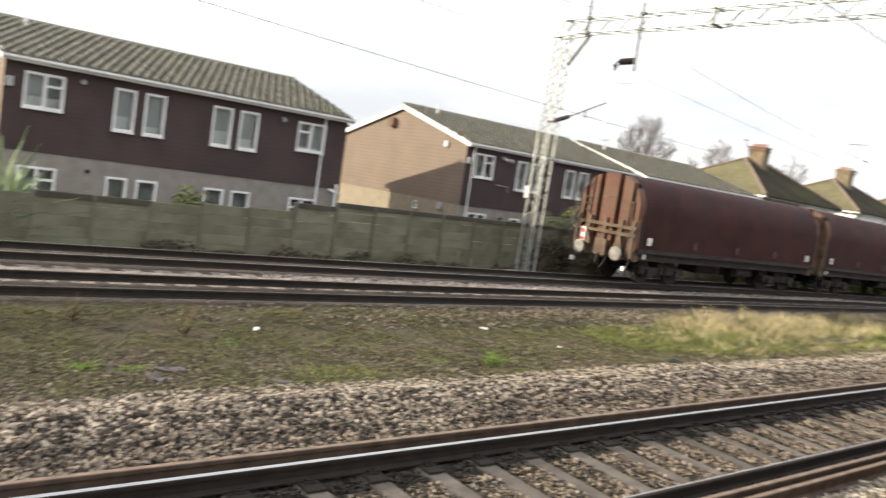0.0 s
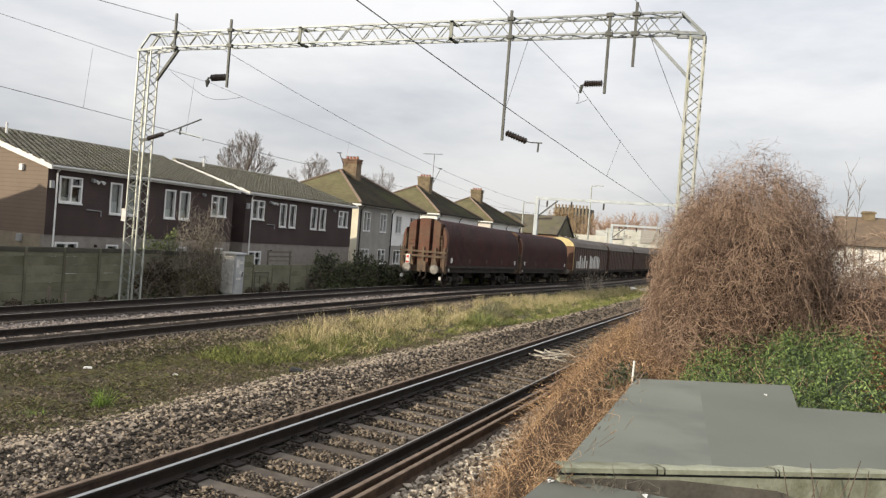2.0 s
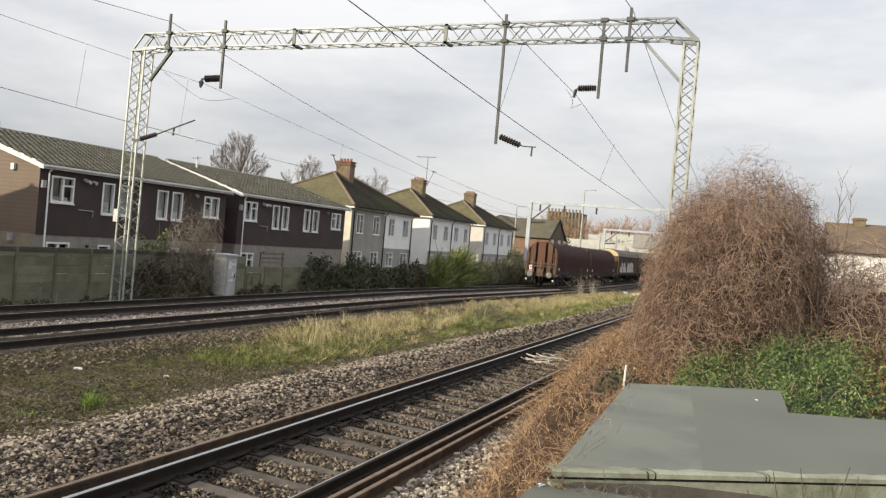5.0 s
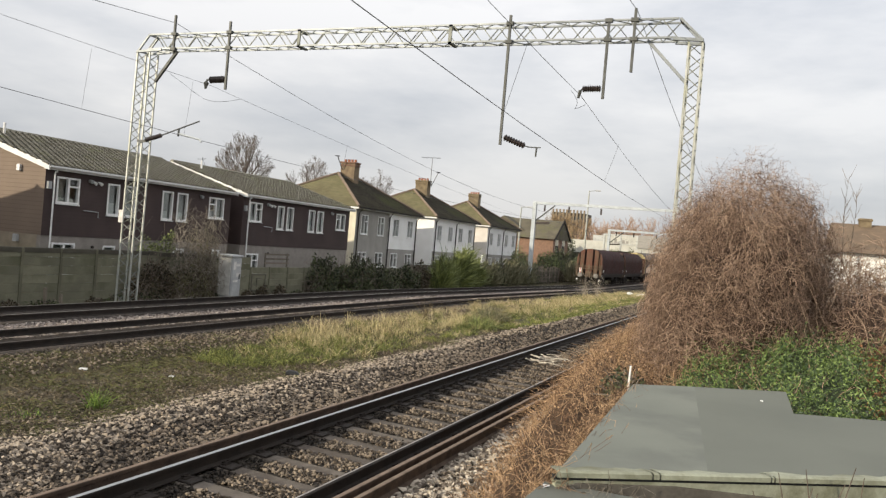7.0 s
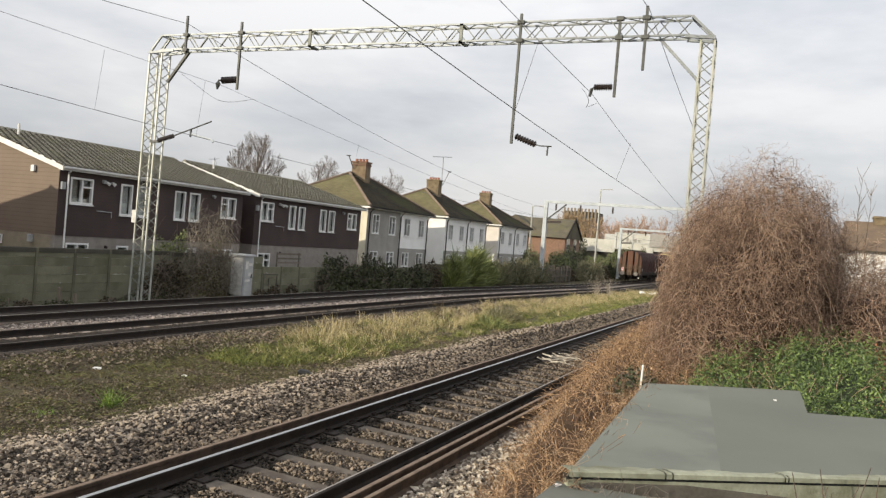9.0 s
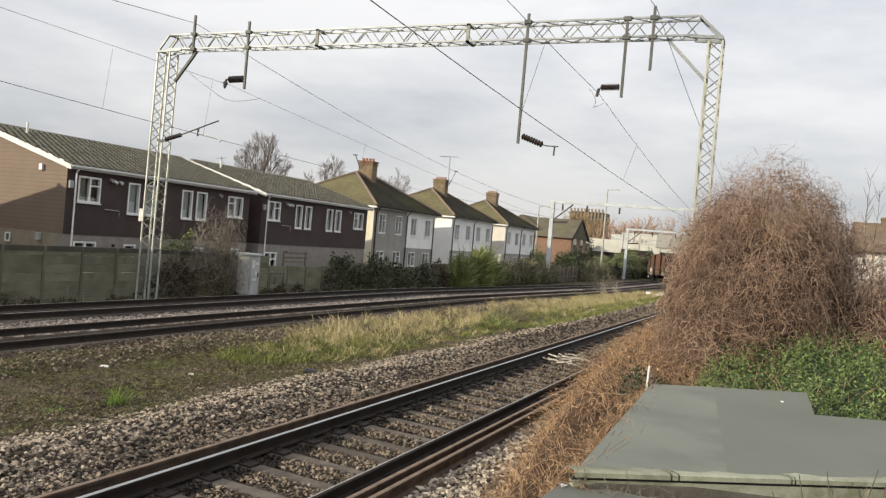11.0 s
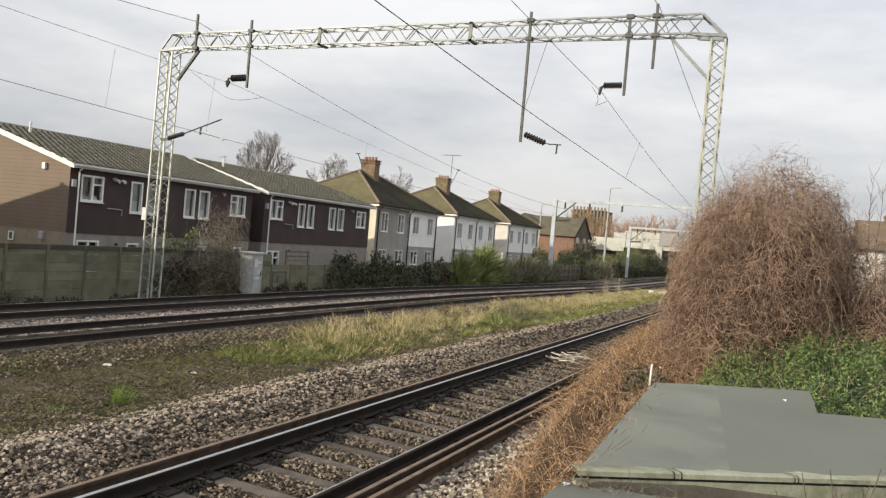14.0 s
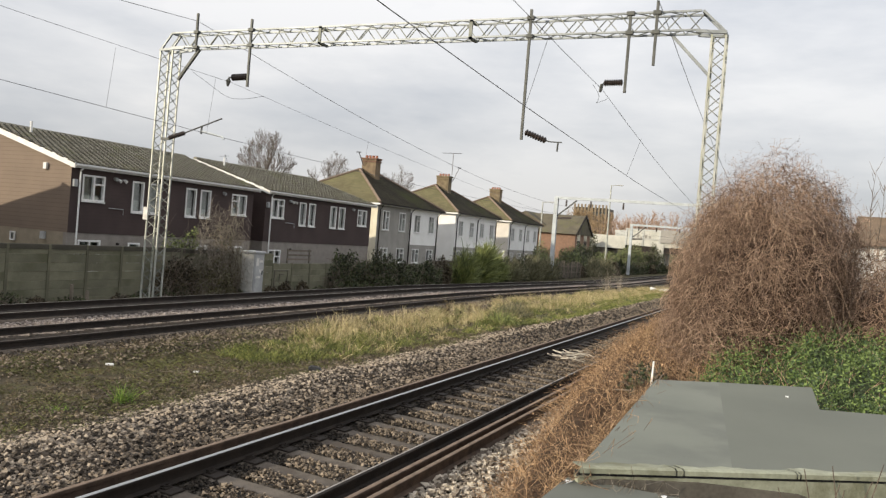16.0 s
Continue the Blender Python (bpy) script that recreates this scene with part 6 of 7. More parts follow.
    if last:
        lamp = part("tail_lamp", Geo().cbox(-1.02, -0.76, -0.28, -0.12, 1.3, 1.82, 0.04), M["paint_white"], w, "white tail lamp board with red disc")
        part("lens", Geo().tube([(-0.89, -0.28, 1.68), (-0.89, -0.3, 1.68)], 0.08, 12), M["paint_red"], lamp)
        part("lens", Geo().box(-0.99, -0.79, -0.293, -0.283, 1.33, 1.43), M["paint_red"], lamp)
        for x in (-1.2, 1.22):
            part("lamp_bracket", Geo().cbox(x - 0.07, x + 0.07, -0.34, -0.22, 0.5, 0.66, 0.02), M["paint_white"], w, "white lamp iron by the step")
    return w


def van_wagon(scrawl):
    L = 15.4
    w = thing("sliding_wall_van", "brown sliding-wall freight van with pale paint scrawl", "wagon", group="freight vans")
    pr = [(-1.4, 1.2), (-1.4, 3.3), (-1.2, 3.75), (-0.7, 4.08), (0, 4.2), (0.7, 4.08), (1.2, 3.75), (1.4, 3.3), (1.4, 1.2)]
    part("body", Geo().extrude(pr, 'y', 0.1, L - 0.1), M["van"], w)
    part("roof", Geo().extrude([(-1.42, 3.32), (-1.22, 3.78), (-0.72, 4.11), (0, 4.24), (0.72, 4.11), (1.22, 3.78), (1.42, 3.32), (1.36, 3.3), (0, 4.1), (-1.36, 3.3)], 'y', 0.05, L - 0.05), M["van_roof"], w, "dusty brown curved roof")
    # first van's end takes a pale yellow that holds the sunlight on it
    part("end", Geo().extrude([(p[0] * 0.99, p[1]) for p in pr], 'y', 0.03, 0.095), M["end_sunlit" if scrawl else "van"], w, "end wall with sunlight put into a pale yellow" if scrawl else "brown end wall")
    if scrawl:
        part("end_board", Geo().cbox(-1.36, 1.36, -0.02, 0.026, 1.22, 3.42, 0.01), M["hood_end"], w, "rusty brown lower end boarding")
    for i in range(17):
        y = 0.35 + i * (L - 0.7) / 16
        part("side_rib", Geo().box(1.4, 1.45, y - 0.05, y + 0.05, 1.22, 3.35), M["van"], w)
    part("door_rail", Geo().box(1.4, 1.5, 0.1, L - 0.1, 1.14, 1.24), M["under"], w)
    part("door_rail", Geo().box(1.4, 1.47, 0.1, L - 0.1, 3.3, 3.38), M["under"], w)
    if scrawl:
        rng = random.Random(4)
        y = 1.0
        while y < 11.0:
            wd = rng.uniform(0.25, 0.6)
            if not 5.4 < y < 6.4:
                part("paint_mark", Geo().box(1.452, 1.458, y, y + wd, 1.4, rng.uniform(2.0, 2.75)), M["paint_white"], w, "pale paint scrawl")
            y += wd + rng.uniform(0.12, 0.4)
    underframe(w, 0.1, L - 0.1)
    buffers(w, 0.04, -1)
    buffers(w, L - 0.04, 1)
    return w


TRAIN = []
offset = 0.0
for i in range(2):
    TRAIN.append((coil_wagon(i == 0), offset))
    offset += 14.2
offset += 1.7
for i in range(5):
    TRAIN.append((van_wagon(i == 0), offset))
    offset += 16.2
TRACK_X = -18.83
RUN = [(0.0, 23.1), (1.0, 32.2), (2.0, 41.4), (3.0, 50.5), (4.0, 59.4), (5.25, 70.4), (6.5, 81.3), (7.5, 90.0), (8.5, 98.5), (9.2, 104.4), (10.2, 112.8), (11.3, 122.0), (13.0, 136.2), (16.0, 161.2)]


def run_at(t):
    for (a, u), (b, v) in zip(RUN, RUN[1:]):
        if t <= b:
            return u + (v - u) * (t - a) / (b - a)
    return RUN[-1][1]


# ---- flat-roofed hut below the viewpoint ----
def slab_poly(g, pts, z0, z1):
    k = len(pts)
    g.add([(x, y, z0) for x, y in pts] + [(x, y, z1) for x, y in pts], [tuple(range(k - 1, -1, -1)), tuple(range(k, 2 * k))] + [(i, (i + 1) % k, (i + 1) % k + k, i + k) for i in range(k)])
    return g


hut = thing("lineside_hut", "low hut with flat grey felt roof and mossy pale edging", "hut")
part("roof_felt", slab_poly(Geo(), [(-0.22, 3.986), (2.2, 5.66), (2.2, 7.22), (0.63, 6.4), (0.19, 6.2), (0.15, 7.27), (-0.545, 6.81)], 1.735, 1.8), M["felt"], hut, "grey mineral felt sheet")
part("roof_felt", slab_poly(Geo(), [(-0.85, 3.55), (-0.22, 3.986), (-0.545, 6.81), (-0.99, 6.48)], 1.735, 1.8), M["felt_light"], hut, "lighter worn felt sheet")


def edge_strip(a, b, out, z0, z1, mat, name, label=""):
    (x0, y0), (x1, y1) = a, b
    d = Vector((x1 - x0, y1 - y0, 0)).normalized()
    n = Vector((d.y, -d.x, 0))
    part(name, slab_poly(Geo(), [(x0 + n.x * out[0], y0 + n.y * out[0]), (x1 + n.x * out[0], y1 + n.y * out[0]), (x1 + n.x * out[1], y1 + n.y * out[1]), (x0 + n.x * out[1], y0 + n.y * out[1])], z0, z1), M[mat], hut, label)


F0, F1 = (-0.85, 3.55), (2.2, 5.66)
def ragged_edge(a, b, n, seed):
    """A mossy strip over the roof edge with an uneven inner border."""
    r = random.Random(seed)
    d = Vector((b[0] - a[0], b[1] - a[1], 0))
    nn = Vector((d.y, -d.x, 0)).normalized()
    g = Geo()
    vs, w = [], 0.1
    for i in range(n + 1):
        p = Vector((a[0], a[1], 0)) + d * (i / n)
        w = max(0.065, min(0.14, w + r.uniform(-0.02, 0.02)))
        q = p - nn * w
        o = p + nn * 0.02
        vs += [(q.x, q.y, 1.8015), (p.x, p.y, 1.812), (o.x, o.y, 1.806), (o.x, o.y, 1.784)]
    g.add(vs, [(i * 4 + k, i * 4 + k + 1, i * 4 + k + 5, i * 4 + k + 4) for i in range(n) for k in range(3)])
    part("edge_trim", g, M["trim_green"], hut, "mossy pale edge trim")


p = 0.0
for i, q in enumerate((0.128, 0.138, 0.295, 0.3, 0.5, 0.72, 1.0)):
    ends = [(F0[0] + (F1[0] - F0[0]) * u, F0[1] + (F1[1] - F0[1]) * u) for u in (p, q - 0.002)]
    ragged_edge(ends[0], ends[1], max(2, int((q - p) * 90)), 40 + i)
    p = q
# black strip below the trim: the shadow line is put in as colour
edge_strip(F0, F1, (-0.05, 0.0), 1.76, 1.784, "cable", "shadow_strip")
edge_strip(F0, F1, (-0.05, 0.004), 1.4, 1.768, "trim_green", "fascia", "pale green fascia board")


def front_board(pts, out, mat, name, label):
    """A board on the front face; pts give the way along it and the height."""
    d = Vector((F1[0] - F0[0], F1[1] - F0[1], 0))
    nn = Vector((d.y, -d.x, 0)).normalized()
    k = len(pts)
    ring = [Vector((F0[0], F0[1], 0)) + d * u + Vector((0, 0, z)) for u, z in pts]
    part(name, Geo().add([v + nn * 0.004 for v in ring] + [v + nn * out for v in ring], [tuple(range(k)), tuple(range(2 * k - 1, k - 1, -1))] + [(i, (i + 1) % k, (i + 1) % k + k, i + k) for i in range(k)]), M[mat], hut, label)


front_board([(0.0, 1.4), (0.312, 1.4), (0.312, 1.695), (0.3, 1.708), (0.16, 1.752), (0.03, 1.757), (0.0, 1.735)], 0.022, "board_drab", "lower_board", "drab brown board under the fascia")
part("wall", slab_poly(Geo(), [(-0.75, 3.66), (2.1, 5.62), (2.1, 7.1), (0.05, 6.1), (0.0, 6.9), (-0.9, 6.3)], 0.3, 1.73), M["trim_green"], hut)
low = thing("lower_roof", "small lower grey felt roof beside the hut", "roof")
part("felt_sheet", slab_poly(Geo(), [(-0.91, 3.62), (-0.93, 3.0), (-0.2, 3.0), (-0.1, 3.64), (-0.49, 3.63)], 1.66, 1.735), M["felt"], low)
part("support", slab_poly(Geo(), [(-0.86, 3.5), (-0.88, 3.06), (-0.24, 3.06), (-0.16, 3.58)], 0.3, 1.66), M["trim_green"], low)
solid("white_stick", Geo().tube([(-1.03, 6.42, 1.2), (-1.01, 6.42, 1.95)], 0.008, 6), M["upvc"], "thin white plastic stick standing beside the hut", "stick")
for x, y, z in ((-0.02, 6.52, 1.8), (-0.89, 3.5, 1.735), (-0.46, 3.56, 1.735)):
    solid("litter_scrap", Geo().add([(0, 0, 0), (0.032, 0.006, 0.006), (0.04, 0.02, 0.003), (0.008, 0.024, 0.007), (0.0, 0.0, 0.004), (0.032, 0.006, 0.01), (0.04, 0.02, 0.007), (0.008, 0.024, 0.011)], [(0, 3, 2, 1), (4, 5, 6, 7), (0, 1, 5, 4), (1, 2, 6, 5), (2, 3, 7, 6), (3, 0, 4, 7)]), M["upvc"], "small white scrap of litter on the felt roof", "litter", pose(x, y, z, 0, 0, random.uniform(0, 90)), "scraps")

# ---- thickets on the bank ----
rng = np.random.default_rng(11)
CREST = [(2.0, -0.1), (5.5, 0.1), (6.8, 0.28), (7.5, 0.5), (8.4, 0.74), (9.4, 1.08), (11.0, 1.35), (12.6, 1.46), (15.0, 1.6), (22, 1.4), (30, 1.1)]


def bank_top(x, y):
    c = lerp(y, CREST)
    e = lerp(y, [(5, -2.85), (9, -2.95), (12, -3.3), (15, -3.6)]) + 0.22 * noise.noise((y * 0.8, 0, 7))
    if x < -2.4:
        u = max(0.0, (x - e) / (-2.4 - e))
        return -0.25 + (c + 0.25) * u ** 0.7
    return c + (x + 2.4) * 0.18


MOUND = [(-0.46, 11.8, 1.24, 1.9, 1.0, 4.06), (1.25, 11.6, 1.25, 1.6, 0.8, 2.98), (-1.2, 14.5, 1.0, 2.4, 0.6, 3.0)]


def mound_point(m, a, b, k=1.0):
    """A point on a mound at azimuth a and height angle b; the dome is steep-sided and flat-topped."""
    x, y, rx, ry, base, top = m
    cb, sb = np.clip(np.cos(b), 0, 1) ** 0.72, np.clip(np.sin(b), 0, 1) ** 0.74
    return np.stack([x + rx * k * np.cos(a) * cb, y + ry * k * np.sin(a) * cb, base + (top - base) * k * sb], axis=-1)


thicket = thing("bramble_thicket", "tall mound of tangled bare brown climbing stems", "thicket")
# solid core in a dark colour that stands for shade behind the stems
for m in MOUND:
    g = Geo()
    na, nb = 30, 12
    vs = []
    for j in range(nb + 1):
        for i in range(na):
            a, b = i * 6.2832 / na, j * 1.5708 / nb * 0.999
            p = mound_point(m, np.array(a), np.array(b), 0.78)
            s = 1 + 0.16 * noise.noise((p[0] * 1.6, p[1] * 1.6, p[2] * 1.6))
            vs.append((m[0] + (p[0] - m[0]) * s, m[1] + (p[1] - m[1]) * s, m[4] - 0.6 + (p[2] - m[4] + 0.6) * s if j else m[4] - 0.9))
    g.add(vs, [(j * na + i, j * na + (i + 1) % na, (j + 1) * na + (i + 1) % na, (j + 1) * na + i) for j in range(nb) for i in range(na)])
    part("inner_tangle", g, M["thicket"], thicket, "solid core coloured dark for the shade between the stems")


def lumpy(p):
    return 1.0 + 0.12 * noise.noise((p[0] * 1.5, p[1] * 1.5, p[2] * 1.5)) + 0.08 * noise.noise((p[0] * 4.0, p[1] * 4.0, p[2] * 4.0))


def tangle(m, n, seed, k, step, curl, droop, shell, flow=0.0):
    """Curling stems that wander over a mound's uneven shell; flow makes neighbours run the same way."""
    r = np.random.default_rng(seed)
    a = r.uniform(0, 6.2832, n)
    b = np.arcsin(r.uniform(0.0, 1.0, n))
    c = np.array([m[0], m[1], m[4]])
    rad = np.array([m[2], m[3], m[5] - m[4]])
    p = mound_point(m, a, b, 1.0)
    p = c + (p - c) * (np.array([lumpy(q) for q in p]) * r.uniform(shell[0], shell[1], n))[:, None]
    d = r.normal(0, 1, (n, 3))
    if flow:
        d = d * 0.55 + flow * np.array([noise.noise_vector((q[0] * 1.7, q[1] * 1.7, q[2] * 1.1)) for q in p])
    d[:, 2] -= droop
    reach = np.linalg.norm((p - c) / rad, axis=1)
    P = np.zeros((n, k, 3))
    P[:, 0] = p
    st = (step * r.uniform(0.5, 1.5, n))[:, None]
    for i in range(1, k):
        d /= np.linalg.norm(d, axis=1, keepdims=True) + 1e-9
        p = p + d * st
        rho = np.linalg.norm((p - c) / rad, axis=1)
        over = rho > reach + 0.08
        p[over] = c + (p[over] - c) * ((reach[over] + 0.05) / rho[over])[:, None]
        d = d + r.normal(0, curl, (n, 3))
        d[:, 2] -= droop * 0.22
        P[:, i] = p
    return P


for m, n, seed in zip(MOUND, (11000, 3200, 2000), (12560, 3660, 2460)):
    P = tangle(m, n, seed, 7, 0.085, 0.5, 0.45, (0.76, 1.0), 1.0)
    part("stems", strand_mesh("stems", P, rng.uniform(0.002, 0.0046, n), np.full(n, 0.0013), M["stem"]), None, thicket, "bare brown tangled stems", kind="stuff")
    P = tangle(m, int(n * 1.3), seed + 100, 4, 0.055, 0.6, -0.2, (0.9, 1.06))
    part("twig_ends", strand_mesh("twig_ends", P, rng.uniform(0.0012, 0.0024, len(P)), np.full(len(P), 0.0008), M["stem"]), None, thicket, "fine loose twig ends", kind="stuff")
    P = tangle(m, n // 14, seed + 200, 13, 0.07, 0.42, 0.6, (0.9, 1.0), 1.0)
    part("long_stems", strand_mesh("long_stems", P, rng.uniform(0.003, 0.0058, n // 14), np.full(n // 14, 0.002), M["stem_pale"]), None, thicket, "thicker pale hanging stems", kind="stuff")

twiggy = thing("shrub", "wide bare grey-brown twiggy shrub beside the gantry mast", "shrub")
TW = (-22.5, 26.8, 0.8, 2.0, -0.2, 3.75)
for i, (n, k, step, rr) in enumerate(((300, 8, 0.17, 0.01), (1000, 5, 0.14, 0.006))):
    P = tangle(TW, n, 700 + i, k, step, 0.2, -0.7, (0.3, 0.92))
    part("stems" if i == 0 else "twig_ends", strand_mesh("stems", P, np.full(n, rr), np.full(n, 0.003), M["twig_grey"]), None, twiggy, kind="stuff")
shrub(pose(-22.5, 26.6, -0.5), 0.6, 1.75, 2.1, 733, "leaf_olive", 3400, 0.06, "low olive-brown bramble clump before the fence", stems=240)
shrub(pose(-22.7, 24.5, -0.5), 0.5, 1.6, 2.1, 734, "leaf_brown", 3000, 0.07, "dark dead ivy hanging on the fence", stems=200)
shrub(pose(-22.5, 27.0, -0.3), 0.6, 1.3, 3.7, 735, "leaf_olive", 1000, 0.05, "thin olive leaves on the twiggy shrub", stems=60)
foot_rng = random.Random(31)
y = 8.0
while y < 37.5:
    r = foot_rng.uniform(0.5, 1.1)
    shrub(pose(-22.75 + foot_rng.uniform(-0.1, 0.35), y, -0.56), 0.32, r, foot_rng.uniform(0.25, 0.75), int(y * 31), foot_rng.choice(("leaf_brown", "leaf_dark", "leaf_dark")), 420, 0.06, "low dark weeds along the foot of the fence", "leaf_dark", "weed_clump", 40)
    y += r * foot_rng.uniform(1.2, 2.6)
dry = thing("dry_undergrowth", "matted orange-brown dead bracken and bramble on the bank", "undergrowth")
xs, ys = np.linspace(-3.3, 1.8, 30), np.linspace(2.0, 26.0, 70)
g = Geo()
g.add([(x, y, min(bank_top(x, y), 1.75) - 0.22 + 0.09 * noise.noise((x * 3, y * 3, 1))) for y in ys for x in xs],
      [(j * 30 + i, j * 30 + i + 1, (j + 1) * 30 + i + 1, (j + 1) * 30 + i) for j in range(69) for i in range(29)])
part("mat", g, M["thicket_dry"], dry, "matted dead growth darkened for shade below the stems")
n = 22000
bx = rng.uniform(-3.3, 0.4, n)
by = 3.0 + 21.0 * rng.uniform(0, 1, n) ** 1.5
bz = np.array([min(bank_top(x, y), 1.75) for x, y in zip(bx, by)])
edge = np.array([lerp(y, [(5, -2.85), (9, -2.95), (12, -3.3), (15, -3.6)]) for y in by])
# stems thinned beside the hut so the dark mat reads as a shadowed gap
keep = ~((bx > -1.0) & (by < 7.6)) & ~((bx > -1.3) & (by > 4.6) & (by < 7.9) & (rng.uniform(0, 1, n) < 0.8)) & (bx > edge - 0.1)
bx, by, bz = bx[keep], by[keep], bz[keep]
n = len(bx)
k = 5
P = np.zeros((n, k, 3))
p = np.stack([bx, by, bz - 0.2 + rng.uniform(0, 0.12, n)], axis=1)
d = rng.normal(0, 0.55, (n, 3))
d[:, 2] = np.abs(d[:, 2]) + 0.55
d[:, 0] -= 0.2
P[:, 0] = p
st = rng.uniform(0.035, 0.12, n)[:, None]
for i in range(1, k):
    d /= np.linalg.norm(d, axis=1, keepdims=True)
    p = p + d * st
    d = d + rng.normal(0, 0.3, (n, 3)) - np.array([0.04, 0, 0.36])
    P[:, i] = p
part("dead_stems", strand_mesh("dead_stems", P, rng.uniform(0.002, 0.0045, n), np.full(n, 0.0012), M["stem_dry"]), None, dry, "dry orange-brown stems", kind="stuff")
pts = P[rng.integers(0, n, 9000), rng.integers(1, 4, 9000)] + rng.normal(0, 0.02, (9000, 3))
part("dead_leaves", leaf_mesh("dead_leaves", pts, 0.02, M["stem_dry"], rng), None, dry, "curled dead leaves", kind="stuff")

shrub(pose(-1.55, 9.5, 1.15), 0.4, 0.4, 0.42, 512, "leaf_dark", 520, 0.028, "dim green weeds among the dead bracken", "leaf_dark", "weed_clump", 40)
ivy = thing("ivy_patch", "low bank of glossy green ivy and weeds", "ivy")
n = 60000
px_, py_ = rng.uniform(-0.95, 2.8, n), rng.uniform(7.0, 10.4, n)
hz = np.array([1.36 + 0.2 * (y - 7.0) + 0.22 * noise.noise((x * 2.2, y * 2.2, 0)) + 0.12 * noise.noise((x * 5.5, y * 5.5, 9.0)) + 0.05 * x for x, y in zip(px_, py_)])
hz = hz - 0.07 - rng.uniform(0, 1, n) ** 2 * 0.3 + rng.uniform(0, 1, n) ** 4 * 0.24
hz -= np.clip(7.4 - py_, 0, 1) * 0.5 + np.clip(0.15 - px_, 0, 1.2) * 0.32
pts = np.stack([px_, py_, hz], axis=1)
# leaves left out in patches so the dark underlayer shows as shade
gap = np.array([noise.noise((x * 5.5, y * 5.5, 9.0)) > -0.16 for x, y in zip(px_, py_)])
pts, px_ = pts[gap], px_[gap]
n = len(pts)
sel = rng.uniform(0, 1, n) < np.clip((px_ - 0.8) * 1.2, 0.0, 0.5)
part("leaves", leaf_mesh("leaves", pts[~sel], 0.0175, M["leaf"], rng, 0.0, 1.9), None, ivy, "green leaves", kind="stuff")
part("leaves", leaf_mesh("leaves", pts[sel], 0.021, M["leaf_red"], rng, 0.0, 2.2), None, ivy, "reddish dying leaves", kind="stuff")
# underlayer sheet with the shade below the leaves in its colour
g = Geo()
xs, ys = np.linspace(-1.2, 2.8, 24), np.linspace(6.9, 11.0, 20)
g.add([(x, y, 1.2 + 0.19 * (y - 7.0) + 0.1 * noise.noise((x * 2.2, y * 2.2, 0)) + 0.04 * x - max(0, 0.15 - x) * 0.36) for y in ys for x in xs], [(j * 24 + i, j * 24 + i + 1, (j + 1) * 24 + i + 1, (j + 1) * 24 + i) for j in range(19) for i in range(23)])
part("mat", g, M["leaf_under"], ivy, "ivy underlayer coloured dark green for shade below the leaves")
n = 2600
root = np.stack([rng.uniform(-0.9, 2.6, n), rng.uniform(7.1, 10.6, n), np.zeros(n)], axis=1)
root[:, 2] = 1.3 + 0.19 * (root[:, 1] - 7.0) + 0.04 * root[:, 0] - np.clip(0.15 - root[:, 0], 0, 1.2) * 0.32 - np.clip(7.4 - root[:, 1], 0, 1) * 0.5
d = rng.normal(0, 0.5, (n, 3))
d[:, 2] = 1.0
P = np.zeros((n, 4, 3))
for i in range(4):
    P[:, i] = root + d * 0.1 * i * rng.uniform(0.5, 1.1, (n, 1)) - np.array([0, 0, 0.012]) * i * i + rng.normal(0, 0.012, (n, 3))
part("stems", strand_mesh("stems", P[:300], np.full(300, 0.0035), np.full(300, 0.0015), M["stem"]), None, ivy, "bare brown stems through the ivy", kind="stuff")
part("blades", strand_mesh("blades", P[2150:], np.full(n - 2150, 0.005), np.full(n - 2150, 0.002), M["blade_ivy"], 2), None, ivy, "grass blades among the ivy", kind="stuff")
stalks = thing("weed_stalks", "thin bare weed stalks rising in front of the hut", "weed")
for x, y, h in ((0.12, 4.12, 0.55), (0.185, 4.16, 0.5), (0.25, 4.2, 0.57), (0.31, 4.24, 0.52), (0.37, 4.28, 0.6), (0.43, 4.32, 0.55), (0.22, 4.18, 0.47), (0.04, 4.05, 0.46)):
    part("stalk", Geo().tube([(x, y, 1.3), (x + random.uniform(-0.03, 0.03), y, 1.3 + h * 0.5), (x + random.uniform(-0.07, 0.07), y - 0.02, 1.3 + h)], [0.0045, 0.0035, 0.002], 5), M["bark"], stalks)
n = 700
P = np.zeros((n, 5, 3))
ue = rng.uniform(0, 1, n)
b0 = np.stack([-0.9 - 0.14 * ue + rng.normal(0, 0.05, n), 3.5 + 2.9 * ue, rng.uniform(1.6, 1.76, n)], axis=1)
for i in range(5):
    P[:, i] = b0 + np.array([0.05, 0.01, 0.1]) * i * 0.4 * rng.uniform(0.2, 1.2, (n, 1)) + rng.normal(0, 0.02, (n, 3)) * i - np.array([0, 0, 0.01]) * i * i
part("dead_sprigs", strand_mesh("dead_sprigs", P, np.full(n, 0.0022), np.full(n, 0.001), M["stem_dry"]), None, stalks, "dead sprigs beside the roof", kind="stuff")
n = 90
P = np.zeros((n, 4, 3))
b0 = np.stack([rng.uniform(-0.85, -0.45, n), rng.uniform(3.52, 3.66, n), np.full(n, 1.73)], axis=1)
for i in range(4):
    P[:, i] = b0 + np.array([0.07, 0.03, 0.05]) * i * 0.3 * rng.uniform(0.5, 1.2, (n, 1)) + rng.normal(0, 0.02, (n, 3)) * i - np.array([0, 0, 0.012]) * i * i
